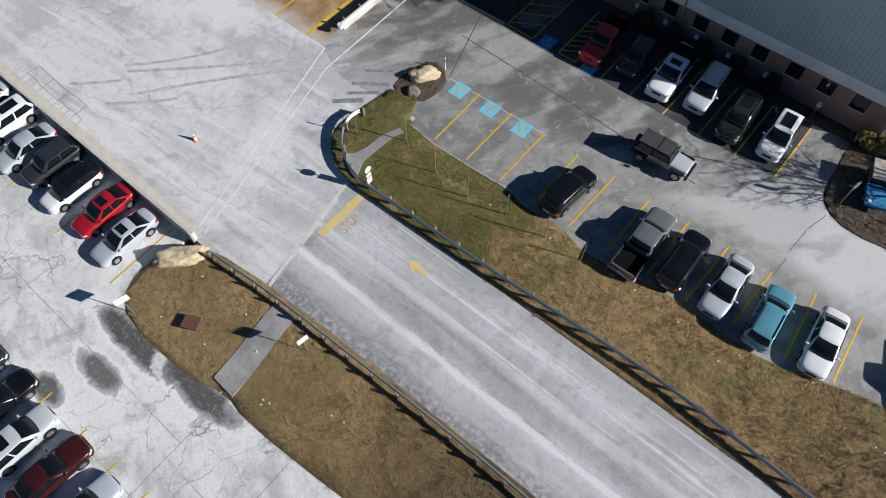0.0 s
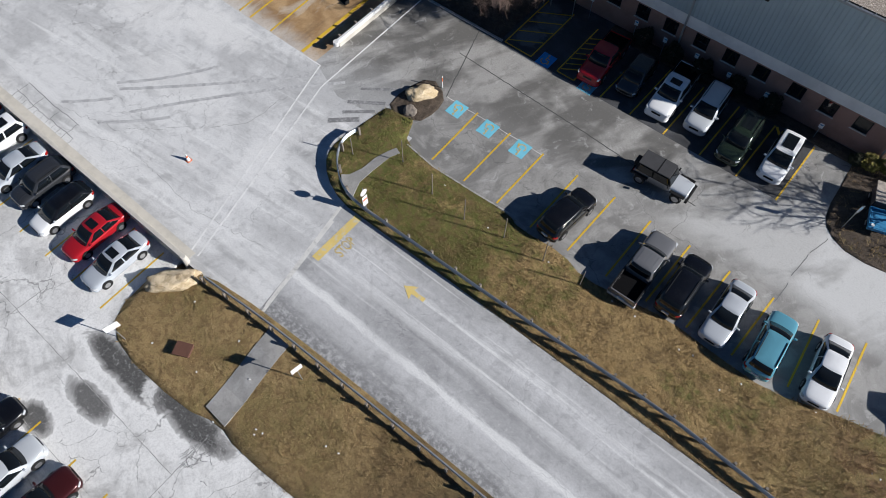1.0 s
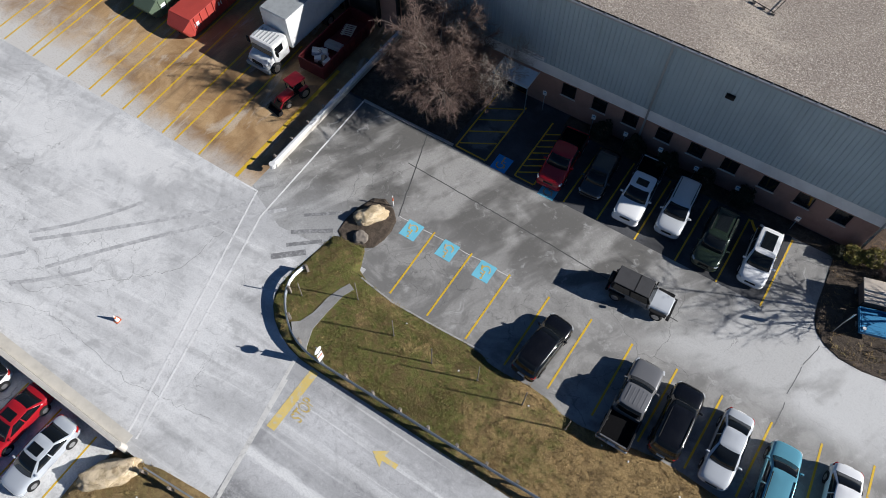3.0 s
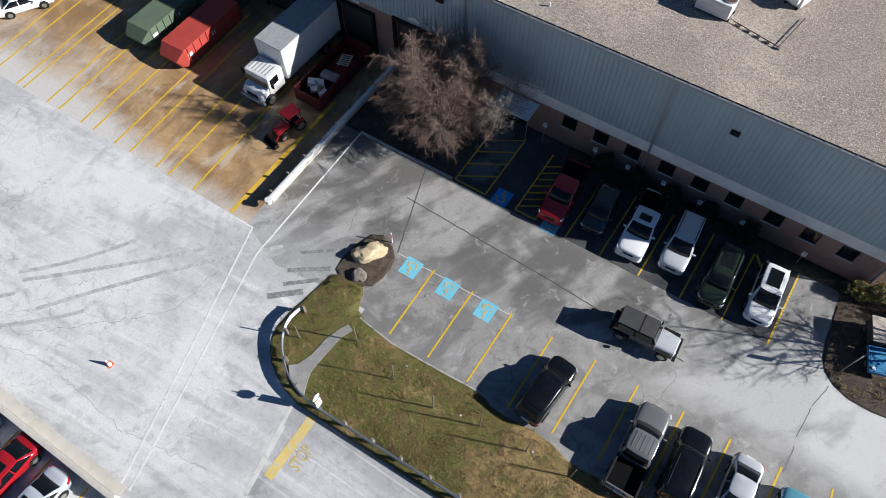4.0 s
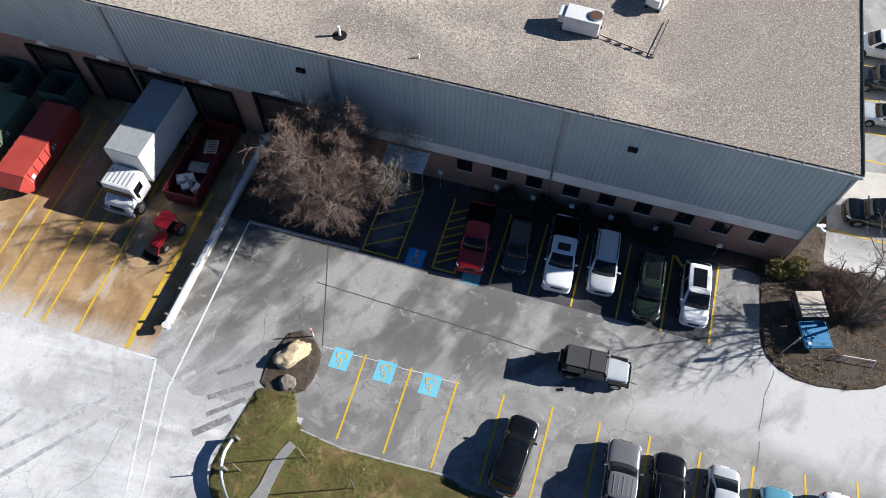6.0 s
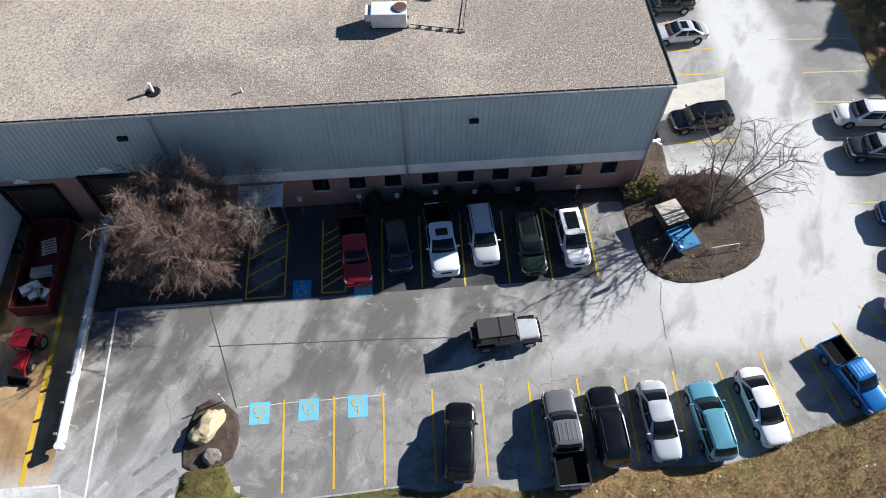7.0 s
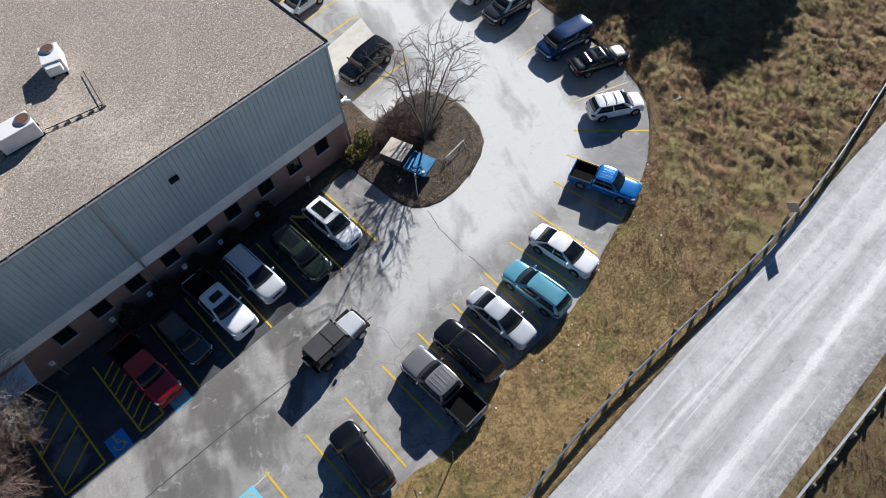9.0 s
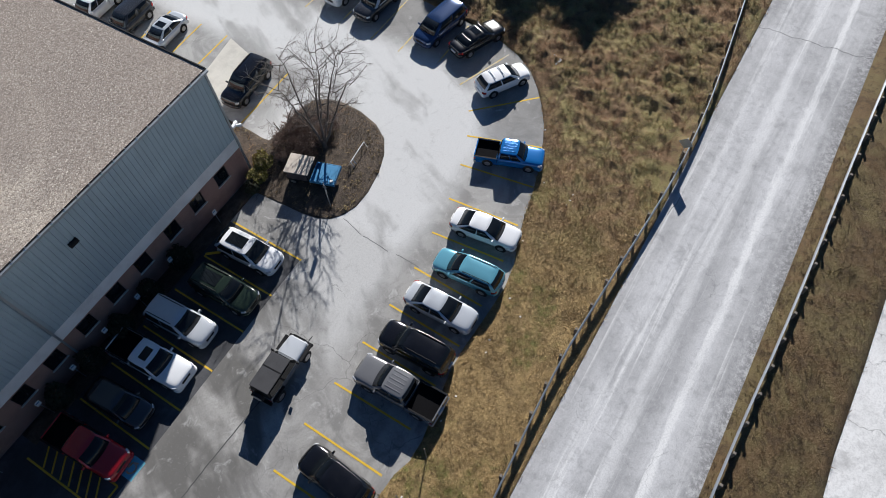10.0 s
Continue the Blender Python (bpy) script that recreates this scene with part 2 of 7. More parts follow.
def lot_material():
    """The whole lot's asphalt: tan and streaked in the west, salted pale on the drive, grittier in the bays."""
    n = Nodes("lot_asphalt", 0.86)
    x, y = n.axis(0), n.axis(1)
    wander = n.noise(0.22, 4, 0.6, warp=0.6)
    drift = n.math("ADD", x, n.math("ADD", n.math("MULTIPLY", wander, 16.0), n.math("MULTIPLY", y, -0.9)))
    pale = n.math("MAXIMUM", n.math("MULTIPLY", n.steps(drift, 15.0, 26.0), 0.62), n.steps(n.math("ADD", x, wander), 24.2, 26.2, 0.0, 0.92))
    u = n.math("MAXIMUM", n.math("SUBTRACT", x, 34.0), 0.0)
    v = n.math("MAXIMUM", n.math("SUBTRACT", 8.5, y), 0.0)
    reach = n.math("SQRT", n.math("ADD", n.math("MULTIPLY", u, u), n.math("MULTIPLY", v, v)), 0.0)
    bays = n.steps(n.math("ADD", reach, n.math("MULTIPLY", wander, 2.0)), 7.4, 9.8)
    side = n.math("MULTIPLY", n.steps(y, 14.5, 18.5), n.steps(n.math("ADD", x, wander), 36.8, 34.8))
    corner = n.math("MULTIPLY", n.steps(y, 6.0, 9.5), n.steps(x, 27.0, 24.5))
    bays = n.math("MAXIMUM", bays, n.math("MAXIMUM", n.math("MULTIPLY", side, 0.9), n.math("MULTIPLY", corner, 0.8)))
    # broad dark and pale streaks slanting across the asphalt
    streak = n.noise(1.0, 3, 0.5, at=n.place((0.40, 0.15, 1), radians(33)), warp=0.6)
    wisp = n.noise(1.0, 5, 0.6, at=n.place((1.5, 0.4, 1), radians(28)), warp=0.5)
    broad = n.noise(0.16, 5, 0.6, warp=0.9)
    both = n.math("ADD", n.math("MULTIPLY", streak, 0.58), n.math("ADD", n.math("MULTIPLY", broad, 0.30), n.math("MULTIPLY", wisp, 0.12)))
    both = n.math("ADD", both, n.math("MULTIPLY", pale, 0.05))
    both = n.math("SUBTRACT", both, n.math("MULTIPLY", n.math("MULTIPLY", n.steps(x, -5.4, -4.4, 1.0, 0.0), n.steps(y, -0.5, 2.5)), 0.055))
    worn = n.mix(n.steps(both, 0.44, 0.57), (0.145, 0.14, 0.13), (0.40, 0.39, 0.37))
    salted = n.mix(n.steps(both, 0.40, 0.56), (0.40, 0.395, 0.385), (0.66, 0.66, 0.65))
    c = n.mix(pale, worn, salted)
    ramp = n.math("MULTIPLY", n.steps(n.math("ADD", y, n.math("MULTIPLY", wander, 5.0)), 2.6, -2.2), n.steps(x, -2.5, -4.0))
    c = n.mix(n.math("MULTIPLY", ramp, 0.8), c, n.mix(n.steps(streak, 0.40, 0.60), (0.44, 0.44, 0.435), (0.64, 0.64, 0.635)))
    bays = n.math("MULTIPLY", bays, n.steps(x, -4.2, -2.6))
    gritty = n.mix(n.steps(n.noise(0.34, 5, 0.62, warp=1.2), 0.40, 0.60), (0.205, 0.20, 0.19), (0.35, 0.341, 0.325))
    gritty = n.mix(n.math("MULTIPLY", pale, 0.10), gritty, (0.50, 0.49, 0.47))
    gritty = n.mix(n.steps(x, 33.0, 38.0, 0.0, 0.5), gritty, (0.165, 0.163, 0.157))
    c = n.mix(n.math("MULTIPLY", bays, 0.95), c, gritty)
    c = n.mix(n.math("MULTIPLY", n.steps(n.noise(0.8, 6, 0.65, warp=1.2), 0.55, 0.70), n.steps(pale, 0.0, 1.0, 0.42, 0.16)), c, (0.17, 0.165, 0.155))
    c = n.mix(n.math("MULTIPLY", n.steps(n.noise(0.9, 6, 0.7, warp=1.0), 0.57, 0.70), 0.4), c, (0.66, 0.655, 0.64))
    c = n.mix(n.math("MULTIPLY", n.steps(n.noise(5.5, 5, 0.75, warp=0.4), 0.56, 0.70), 0.12), c, (0.74, 0.735, 0.72))
    c = n.mix(n.math("MULTIPLY", n.steps(n.noise(8, 5, 0.7), 0.42, 0.7), n.steps(pale, 0.0, 1.0, 0.3, 0.13)), c, (0.16, 0.155, 0.15))
    grit = n.noise(30, 3, 0.85)
    c = n.mix(n.math("MULTIPLY", n.steps(grit, 0.45, 0.66), n.steps(pale, 0.0, 1.0, 0.28, 0.14)), c, (0.13, 0.13, 0.13))
    c = n.mix(n.math("MULTIPLY", n.cracks(0.6, 0.018, 0.17, 0.53), n.steps(x, 23.0, 27.0, 0.5, 0.12)), c, (0.09, 0.09, 0.088))
    c = n.mix(n.math("MULTIPLY", n.cracks(0.19, 0.028, 0.10, 0.47), n.steps(x, 23.0, 27.0, 0.5, 0.12)), c, (0.10, 0.10, 0.098))
    return n.colour(c).bump(grit, 0.5, 0.01).mat


def dock_material():
    n = Nodes("rust_stained_concrete", 0.8)
    c = n.mix(n.steps(n.noise(0.22, 6, 0.62, warp=0.8), 0.38, 0.62), (0.50, 0.335, 0.17), (0.30, 0.18, 0.08))
    c = n.mix(n.math("MULTIPLY", n.steps(n.noise(1.0, 5, 0.65, at=n.place((0.7, 0.10, 1)), warp=0.3), 0.50, 0.66), 0.6), c, (0.20, 0.13, 0.07))
    c = n.mix(n.math("MULTIPLY", n.steps(n.noise(1.0, 5, 0.65, at=n.place((0.5, 0.14, 1)), warp=0.5), 0.55, 0.66), 0.55), c, (0.62, 0.55, 0.46))
    west = n.steps(n.axis(0), -36.0, -17.0, 0.38, 0.0)
    far = n.math("ADD", n.steps(n.axis(1), -4.6, -0.5, 0.5, 0.0), n.math("MULTIPLY", west, n.steps(n.axis(1), 0.0, 6.0, 1.0, 0.0)))
    fade = n.math("ADD", far, n.math("MULTIPLY", n.noise(0.5, 6, 0.7, warp=0.8), 0.5))
    c = n.mix(n.steps(fade, 0.42, 0.95), c, (0.64, 0.62, 0.585))
    c = n.mix(n.math("MULTIPLY", n.steps(n.noise(7, 5, 0.7), 0.45, 0.75), 0.35), c, (0.20, 0.12, 0.06))
    return n.colour(c).bump(n.noise(45, 3, 0.7), 0.35, 0.01).mat


def grass_material(name, green, straw, brown, scale=0.35, clump=3.0, lush=False, wild=None, wild_from=31.0):
    n = Nodes(name, 0.95)
    fac = n.noise(scale, 5, 0.65, warp=0.5)
    if lush:   # greener towards the foot path, drier along the open road
        fac = n.math("ADD", fac, n.math("ADD", n.steps(n.axis(0), 3.0, 22.0, -0.12, 0.10), n.steps(n.axis(1), -12.5, -9.5, 0.06, 0.0)))
    c = n.mix(n.steps(n.math("ADD", fac, n.math("MULTIPLY", n.math("SUBTRACT", n.noise(1.3, 5, 0.7, warp=0.6), 0.5), 0.55)), 0.38, 0.60), green, straw)
    c = n.mix(n.math("MULTIPLY", n.steps(n.noise(clump * 0.6, 5, 0.7, warp=0.5), 0.44, 0.60), 0.7), c, brown)
    c = n.mix(n.math("MULTIPLY", n.steps(n.noise(clump * 2.7, 5, 0.75, warp=0.4), 0.52, 0.66), 0.5), c, tuple(v * 0.42 for v in brown))
    if wild:   # rank brush takes over towards the east
        w = n.mix(n.steps(n.noise(0.28, 6, 0.7, warp=0.8), 0.40, 0.60), wild[0], wild[1])
        w = n.mix(n.math("MULTIPLY", n.steps(n.noise(1.1, 6, 0.75, warp=0.6), 0.46, 0.64), 0.75), w, wild[2])
        c = n.mix(n.steps(n.math("ADD", n.axis(0), n.math("MULTIPLY", n.noise(0.3, 4), 10.0)), wild_from, wild_from + 11.0), c, w)
    if lush:   # bare and thatched patches
        c = n.mix(n.math("MULTIPLY", n.steps(n.noise(0.55, 6, 0.7, warp=0.8), 0.50, 0.66), 0.55), c, tuple(v * 0.62 for v in brown))
        c = n.mix(n.math("MULTIPLY", n.steps(n.noise(0.8, 6, 0.7, warp=0.6), 0.56, 0.70), 0.45), c, tuple(min(1, v * 1.25) for v in straw))
    fine = n.noise(26, 4, 0.8)
    c = n.mix(n.steps(fine, 0.42, 0.66, 0.0, 0.42), c, tuple(v * 0.4 for v in brown))
    return n.colour(c).bump(n.math("ADD", fine, n.noise(5, 4, 0.7)), 0.9, 0.08).mat


def simple(name, colour, rough=0.7, metal=0.0, coat=0.0, grain=14.0, amount=0.35, relief=0.15, local=True):
    """A plain surface with grain and blotches in its own colour."""
    n = Nodes(name, rough, metal, coat)
    at = n.place(local=local)
    worn = n.noise(grain * 0.15, 4, 0.6, at=at)
    c = n.mix(n.math("MULTIPLY", n.steps(worn, 0.4, 0.7), amount), colour, tuple(v * 0.55 for v in colour))
    c = n.mix(n.math("MULTIPLY", n.steps(n.noise(grain, 4, 0.7, at=at), 0.5, 0.75), amount * 0.6), c, tuple(min(1, v * 1.35 + 0.01) for v in colour))
    n.colour(c)
    if relief:
        n.bump(n.noise(grain * 2, 3, 0.6, at=at), relief, 0.01)
    return n.mat


def paint_line(name, colour, under, wear=0.5):
    n = Nodes(name, 0.75)
    gone = n.steps(n.noise(2.2, 6, 0.75), wear, wear + 0.16)
    c = n.mix(n.math("MULTIPLY", n.steps(n.noise(0.8, 3), 0.35, 0.65), 0.3), colour, tuple(v * 0.7 for v in colour))
    n.colour(n.mix(n.math("MULTIPLY", gone, 0.85), c, under)).bump(n.noise(50, 2), 0.3, 0.005)
    return n.mat


def car_paint(name, colour, metal=0.25):
    n = Nodes("paint_" + name, 0.22, metal, 0.7)
    dust = n.noise(1.4, 4, 0.6, at=n.place(local=True))
    n.colour(n.mix(n.steps(dust, 0.4, 0.75, 0.0, 0.22), colour, tuple(0.75 * v + 0.018 for v in colour)))
    return n.mat


M_LOT, M_DOCK = lot_material(), dock_material()
M_LAWN = grass_material("winter_lawn", (0.15, 0.165, 0.035), (0.46, 0.32, 0.14), (0.21, 0.14, 0.06), 0.14, 3.0, True, ((0.30, 0.255, 0.10), (0.29, 0.18, 0.095), (0.12, 0.075, 0.042)))
M_VERGE = grass_material("verge_grass", (0.31, 0.235, 0.095), (0.45, 0.32, 0.145), (0.24, 0.155, 0.068), 0.25, 3.0, False, ((0.20, 0.155, 0.068), (0.17, 0.11, 0.052), (0.075, 0.05, 0.028)), 12.0)
M_ROUGH = grass_material("rough_grass", (0.28, 0.23, 0.10), (0.36, 0.25, 0.12), (0.20, 0.12, 0.06), 0.3, 1.6)
M_MULCH = grass_material("mulch", (0.095, 0.072, 0.052), (0.15, 0.115, 0.085), (0.06, 0.045, 0.033), 0.7, 5)
M_BLADE = grass_material("dry_blades", (0.34, 0.28, 0.11), (0.44, 0.31, 0.16), (0.30, 0.19, 0.10), 0.35, 1.6, False, ((0.42, 0.32, 0.14), (0.38, 0.22, 0.115), (0.15, 0.085, 0.048)))
M_BLADE3 = grass_material("verge_blades", (0.40, 0.31, 0.13), (0.54, 0.40, 0.20), (0.32, 0.22, 0.10), 0.25, 2.0, False, ((0.24, 0.185, 0.08), (0.20, 0.13, 0.062), (0.09, 0.058, 0.033)), 12.0)
M_BLADE2 = grass_material("lawn_blades", (0.20, 0.215, 0.05), (0.60, 0.43, 0.20), (0.31, 0.205, 0.09), 0.14, 2.0, True)
YEL = (0.72, 0.47, 0.03)
M_YELLOW = paint_line("yellow_paint", YEL, (0.30, 0.29, 0.27), 0.56)
M_YELLOW_OLD = paint_line("faded_yellow_paint", (0.62, 0.46, 0.12), (0.45, 0.45, 0.44), 0.44)
M_BAR = paint_line("worn_bar_paint", (0.76, 0.58, 0.19), (0.56, 0.54, 0.46), 0.49)
M_WHITE_LINE = paint_line("white_line_paint", (0.80, 0.80, 0.79), (0.45, 0.45, 0.45), 0.52)
M_BLUE_SQ = paint_line("blue_paint", (0.20, 0.58, 0.74), (0.42, 0.52, 0.54), 0.58)
M_BLUE_DK = paint_line("deep_blue_paint", (0.05, 0.33, 0.78), (0.2, 0.24, 0.3), 0.6)
M_CRACK = simple("crack_filler", (0.20, 0.20, 0.20), 0.9, local=False)
M_JOINT = simple("dark_joint", (0.09, 0.09, 0.088), 0.9, local=False)
M_SEAM = paint_line("pale_seam", (0.70, 0.69, 0.66), (0.42, 0.415, 0.40), 0.50)
M_SKID = paint_line("tyre_rubber_mark", (0.41, 0.41, 0.415), (0.58, 0.58, 0.58), 0.42)
# dark colour that paints thin cast shadows on the yard near the boulder
M_SHADE_BAR = paint_line("painted_shadow_bar", (0.21, 0.21, 0.215), (0.38, 0.38, 0.38), 0.46)
M_CONC = simple("pale_concrete", (0.58, 0.55, 0.49), 0.9, grain=6, relief=0.3, local=False)
M_KERB = simple("kerb_concrete", (0.45, 0.44, 0.42), 0.9, grain=6, relief=0.3, local=False)
M_STEEL = simple("galvanised_steel", (0.42, 0.45, 0.48), 0.45, 0.7, grain=4)
M_POST = simple("weathered_post", (0.22, 0.19, 0.16), 0.85)
M_WHITE = simple("white_painted_metal", (0.78, 0.78, 0.77), 0.5, amount=0.2)
M_CREAM = simple("beige_plastic", (0.55, 0.48, 0.40), 0.6)
M_BLACK = simple("black_plastic", (0.012, 0.012, 0.013), 0.7)
M_BLACK.node_tree.nodes["Principled BSDF"].inputs["Specular IOR Level"].default_value = 0.25
M_LINER = simple("bed_liner", (0.006, 0.006, 0.007), 0.95, relief=0)
M_LINER.node_tree.nodes["Principled BSDF"].inputs["Specular IOR Level"].default_value = 0.1
M_TYRE = simple("rubber", (0.02, 0.02, 0.02), 0.9)
M_RIM = simple("alloy", (0.45, 0.45, 0.46), 0.35, 0.8)
M_GLASS = simple("tinted_glass", (0.008, 0.010, 0.012), 0.05, 0.0, 0.0, relief=0, amount=0.1)
M_PANE = simple("dark_window_glass", (0.012, 0.014, 0.017), 0.05, relief=0, amount=0.1)
M_LAMP = simple("clear_lamp", (0.70, 0.72, 0.74), 0.12, 0.2, 0.6, relief=0)
M_TAIL = simple("red_lamp", (0.35, 0.015, 0.012), 0.15, 0, 0.6, relief=0)
M_BRICK = simple("salmon_block", (0.33, 0.20, 0.16), 0.9, grain=5, amount=0.45, relief=0.4, local=False)
M_BAND = simple("pale_band", (0.84, 0.835, 0.82), 0.8, grain=3, local=False)
M_DOOR = simple("dark_dock_door", (0.055, 0.045, 0.042), 0.6, grain=3)
M_BARK = simple("bark", (0.15, 0.12, 0.10), 0.95, grain=8, relief=0.6, local=False)
M_TWIG = simple("twigs", (0.20, 0.14, 0.115), 0.95, grain=2, local=False)
M_GREYBARK = simple("grey_bark", (0.26, 0.23, 0.20), 0.95, grain=8, local=False)
M_ISLANDBARK = simple("brown_grey_bark", (0.155, 0.132, 0.115), 0.95, grain=8, local=False)
M_PALEBARK = simple("pale_bark", (0.55, 0.50, 0.43), 0.9, grain=8, local=False)
M_RED = simple("red_enamel", (0.37, 0.012, 0.022), 0.4, 0, 0.3, amount=0.25)
M_BIN_RED = simple("red_container_paint", (0.44, 0.06, 0.045), 0.6, grain=2.5, amount=0.4)
M_BIN_GREEN = simple("green_container_paint", (0.12, 0.165, 0.11), 0.6, grain=2.5, amount=0.4)
M_BIN_DARK = simple("dark_green_container_paint", (0.08, 0.12, 0.10), 0.6, grain=2.5, amount=0.4)
M_BIN_MAROON = simple("maroon_container_paint", (0.15, 0.016, 0.018), 0.6, grain=2.5, amount=0.4)
M_JUNK = simple("grey_scrap", (0.34, 0.36, 0.37), 0.7)
M_BROWN = simple("brown_stain_wood", (0.13, 0.06, 0.04), 0.8)
M_ORANGE = simple("orange_plastic", (0.70, 0.16, 0.06), 0.6, amount=0.2)
M_CANOPY = simple("pale_blue_sheet", (0.68, 0.80, 0.88), 0.30, 0.1, 0.2, amount=0.25)
M_UTIL = simple("blue_enamel", (0.05, 0.24, 0.46), 0.45, 0, 0.3, amount=0.3)


def siding_material():
    n = Nodes("ribbed_steel_siding", 0.5, 0.15)
    c = n.mix(n.steps(n.noise(0.25, 4, 0.6), 0.35, 0.7), (0.43, 0.53, 0.575), (0.375, 0.465, 0.515))
    streak = n.noise(1.0, 4, 0.6, at=n.place((2.5, 1, 0.12)))
    return n.colour(n.mix(n.steps(streak, 0.5, 0.75, 0.0, 0.3), c, (0.28, 0.335, 0.365))).mat


def gravel_material():
    n = Nodes("roof_gravel", 0.95)
    worn = n.math("ADD", n.noise(0.10, 5, 0.6, warp=0.5), n.steps(n.axis(0), -8.0, 20.0, -0.06, 0.16))   # darker and browner towards the east
    c = n.mix(n.steps(worn, 0.38, 0.64), (0.56, 0.485, 0.395), (0.31, 0.26, 0.218))
    c = n.mix(n.steps(n.noise(0.6, 5, 0.7), 0.5, 0.72, 0.0, 0.45), c, (0.34, 0.29, 0.245))
    c = n.mix(n.steps(n.noise(4.6, 4, 0.9), 0.47, 0.57, 0.0, 0.75), c, (0.18, 0.147, 0.12))
    c = n.mix(n.steps(n.noise(9.0, 3, 0.9), 0.52, 0.63, 0.0, 0.75), c, (0.80, 0.73, 0.64))
    return n.colour(c).bump(n.noise(10, 3, 0.85), 0.8, 0.05).mat


def boulder_material():
    n = Nodes("limestone", 0.9)
    c = n.mix(n.steps(n.noise(1.4, 5, 0.65), 0.4, 0.6), (0.68, 0.56, 0.38), (0.50, 0.39, 0.235))
    c = n.mix(n.steps(n.noise(1.0, 6, 0.7, at=n.place((1.5, 1.5, 8))), 0.50, 0.64, 0.0, 0.65), c, (0.24, 0.17, 0.10))
    return n.colour(c).bump(n.noise(6, 6, 0.7), 0.8, 0.08).mat


M_SIDING, M_GRAVEL, M_BOULDER = siding_material(), gravel_material(), boulder_material()


# ---- mesh helpers ----
def finish(name, bm, material, smooth=False):
    me = bpy.data.meshes.new(name)
    bmesh.ops.recalc_face_normals(bm, faces=bm.faces)
    bm.to_mesh(me)
    bm.free()
    if material:
        me.materials.append(material)
    if smooth:
        me.polygons.foreach_set("use_smooth", [True] * len(me.polygons))
    return new(name, me)


def part(name, bm, material, parent, label="", smooth=False):
    ob = finish(name, bm, material, smooth)
    ob.parent = parent
    if label:
        tagged(ob, label)
    return ob


def thing(name, label, category, at=(0, 0, 0), turn=0.0, group="", kind=""):
    ob = new(name)
    ob.empty_display_size = 0.2
    ob.matrix_basis = pose(*at, 0, 0, turn)
    return tagged(ob, label, category, group, kind)


def box(bm, lo, hi, bevel=0.0, m=None):
    """A box between two corners, with softened edges, turned by m."""
    lo, hi = Vector(lo), Vector(hi)
    made = bmesh.ops.create_cube(bm, size=1, matrix=Matrix.Translation((lo + hi) / 2) @ Matrix.Diagonal((*(hi - lo), 1)))["verts"]
    if bevel:
        edges = list({e for v in made for e in v.link_edges})
        made = list({v for f in bmesh.ops.bevel(bm, geom=edges, offset=bevel, segments=2, affect="EDGES", profile=0.6)["faces"] for v in f.verts} | {v for v in made if v.is_valid})
    if m:
        bmesh.ops.transform(bm, matrix=m, verts=made)
    return bm


def boxes(*pairs, bevel=0.0):
    bm = bmesh.new()
    for lo, hi in pairs:
        box(bm, lo, hi, bevel)
    return bm


def rod(bm, a, b, r, r2=None, sides=8):
    a, b = Vector(a), Vector(b)
    way = b - a
    m = Matrix.Translation((a + b) / 2) @ way.to_track_quat("Z", "Y").to_matrix().to_4x4()
    bmesh.ops.create_cone(bm, cap_ends=True, segments=sides, radius1=r, radius2=r if r2 is None else r2, depth=way.length, matrix=m)
    return bm


def rods(*ends, r=0.03, sides=8):
    bm = bmesh.new()
    for a, b in ends:
        rod(bm, a, b, r, None, sides)
    return bm


def slab_of(points, top, bottom):
    """A flat slab with a polygon outline."""
    bm = bmesh.new()
    f = bm.faces.new([bm.verts.new((x, y, top)) for x, y in points])
    bm.normal_update()
    bmesh.ops.triangulate(bm, faces=[f])
    up = bmesh.ops.extrude_face_region(bm, geom=list(bm.faces))
    bmesh.ops.translate(bm, vec=(0, 0, bottom - top), verts=[v for v in up["geom"] if isinstance(v, bmesh.types.BMVert)])
    return bm


def ribbon(bm, points, width, z, thick=0.003):
    """A thin strip along a line on the ground."""
    pts = [Vector((*p, 0)) for p in points]
    rows = []
    for i, p in enumerate(pts):
        way = (pts[min(i + 1, len(pts) - 1)] - pts[max(i - 1, 0)]).normalized()
        side = Vector((-way.y, way.x, 0)) * (width / 2)
        rows.append([bm.verts.new((q.x, q.y, h)) for q, h in ((p - side, z), (p + side, z), (p + side, z - thick), (p - side, z - thick))])
    for a, b in zip(rows, rows[1:]):
        for k in range(4):
            bm.faces.new((a[k], a[(k + 1) % 4], b[(k + 1) % 4], b[k]))
    bm.faces.new(rows[0])
    bm.faces.new(rows[-1][::-1])
    return bm


def inside(x, y, poly):
    hit = False
    for (ax, ay), (bx, by) in zip(poly, poly[1:] + poly[:1]):
        if (ay > y) != (by > y) and x < (bx - ax) * (y - ay) / (by - ay) + ax:
            hit = not hit
    return hit


EDGES = {}


def edge_gap(x, y, poly):
    """How far a place lies from an outline."""
    key = (len(poly), poly[0], poly[-1])
    if key not in EDGES:
        p = np.array(poly)
        d = np.roll(p, -1, axis=0) - p
        EDGES[key] = p[:, 0], p[:, 1], d[:, 0], d[:, 1], (d ** 2).sum(1) + 1e-9
    px, py, dx, dy, ll = EDGES[key]
    ux, uy = x - px, y - py
    t = np.minimum(np.maximum((ux * dx + uy * dy) / ll, 0.0), 1.0)
    ux, uy = ux - t * dx, uy - t * dy
    return float((ux * ux + uy * uy).min()) ** 0.5


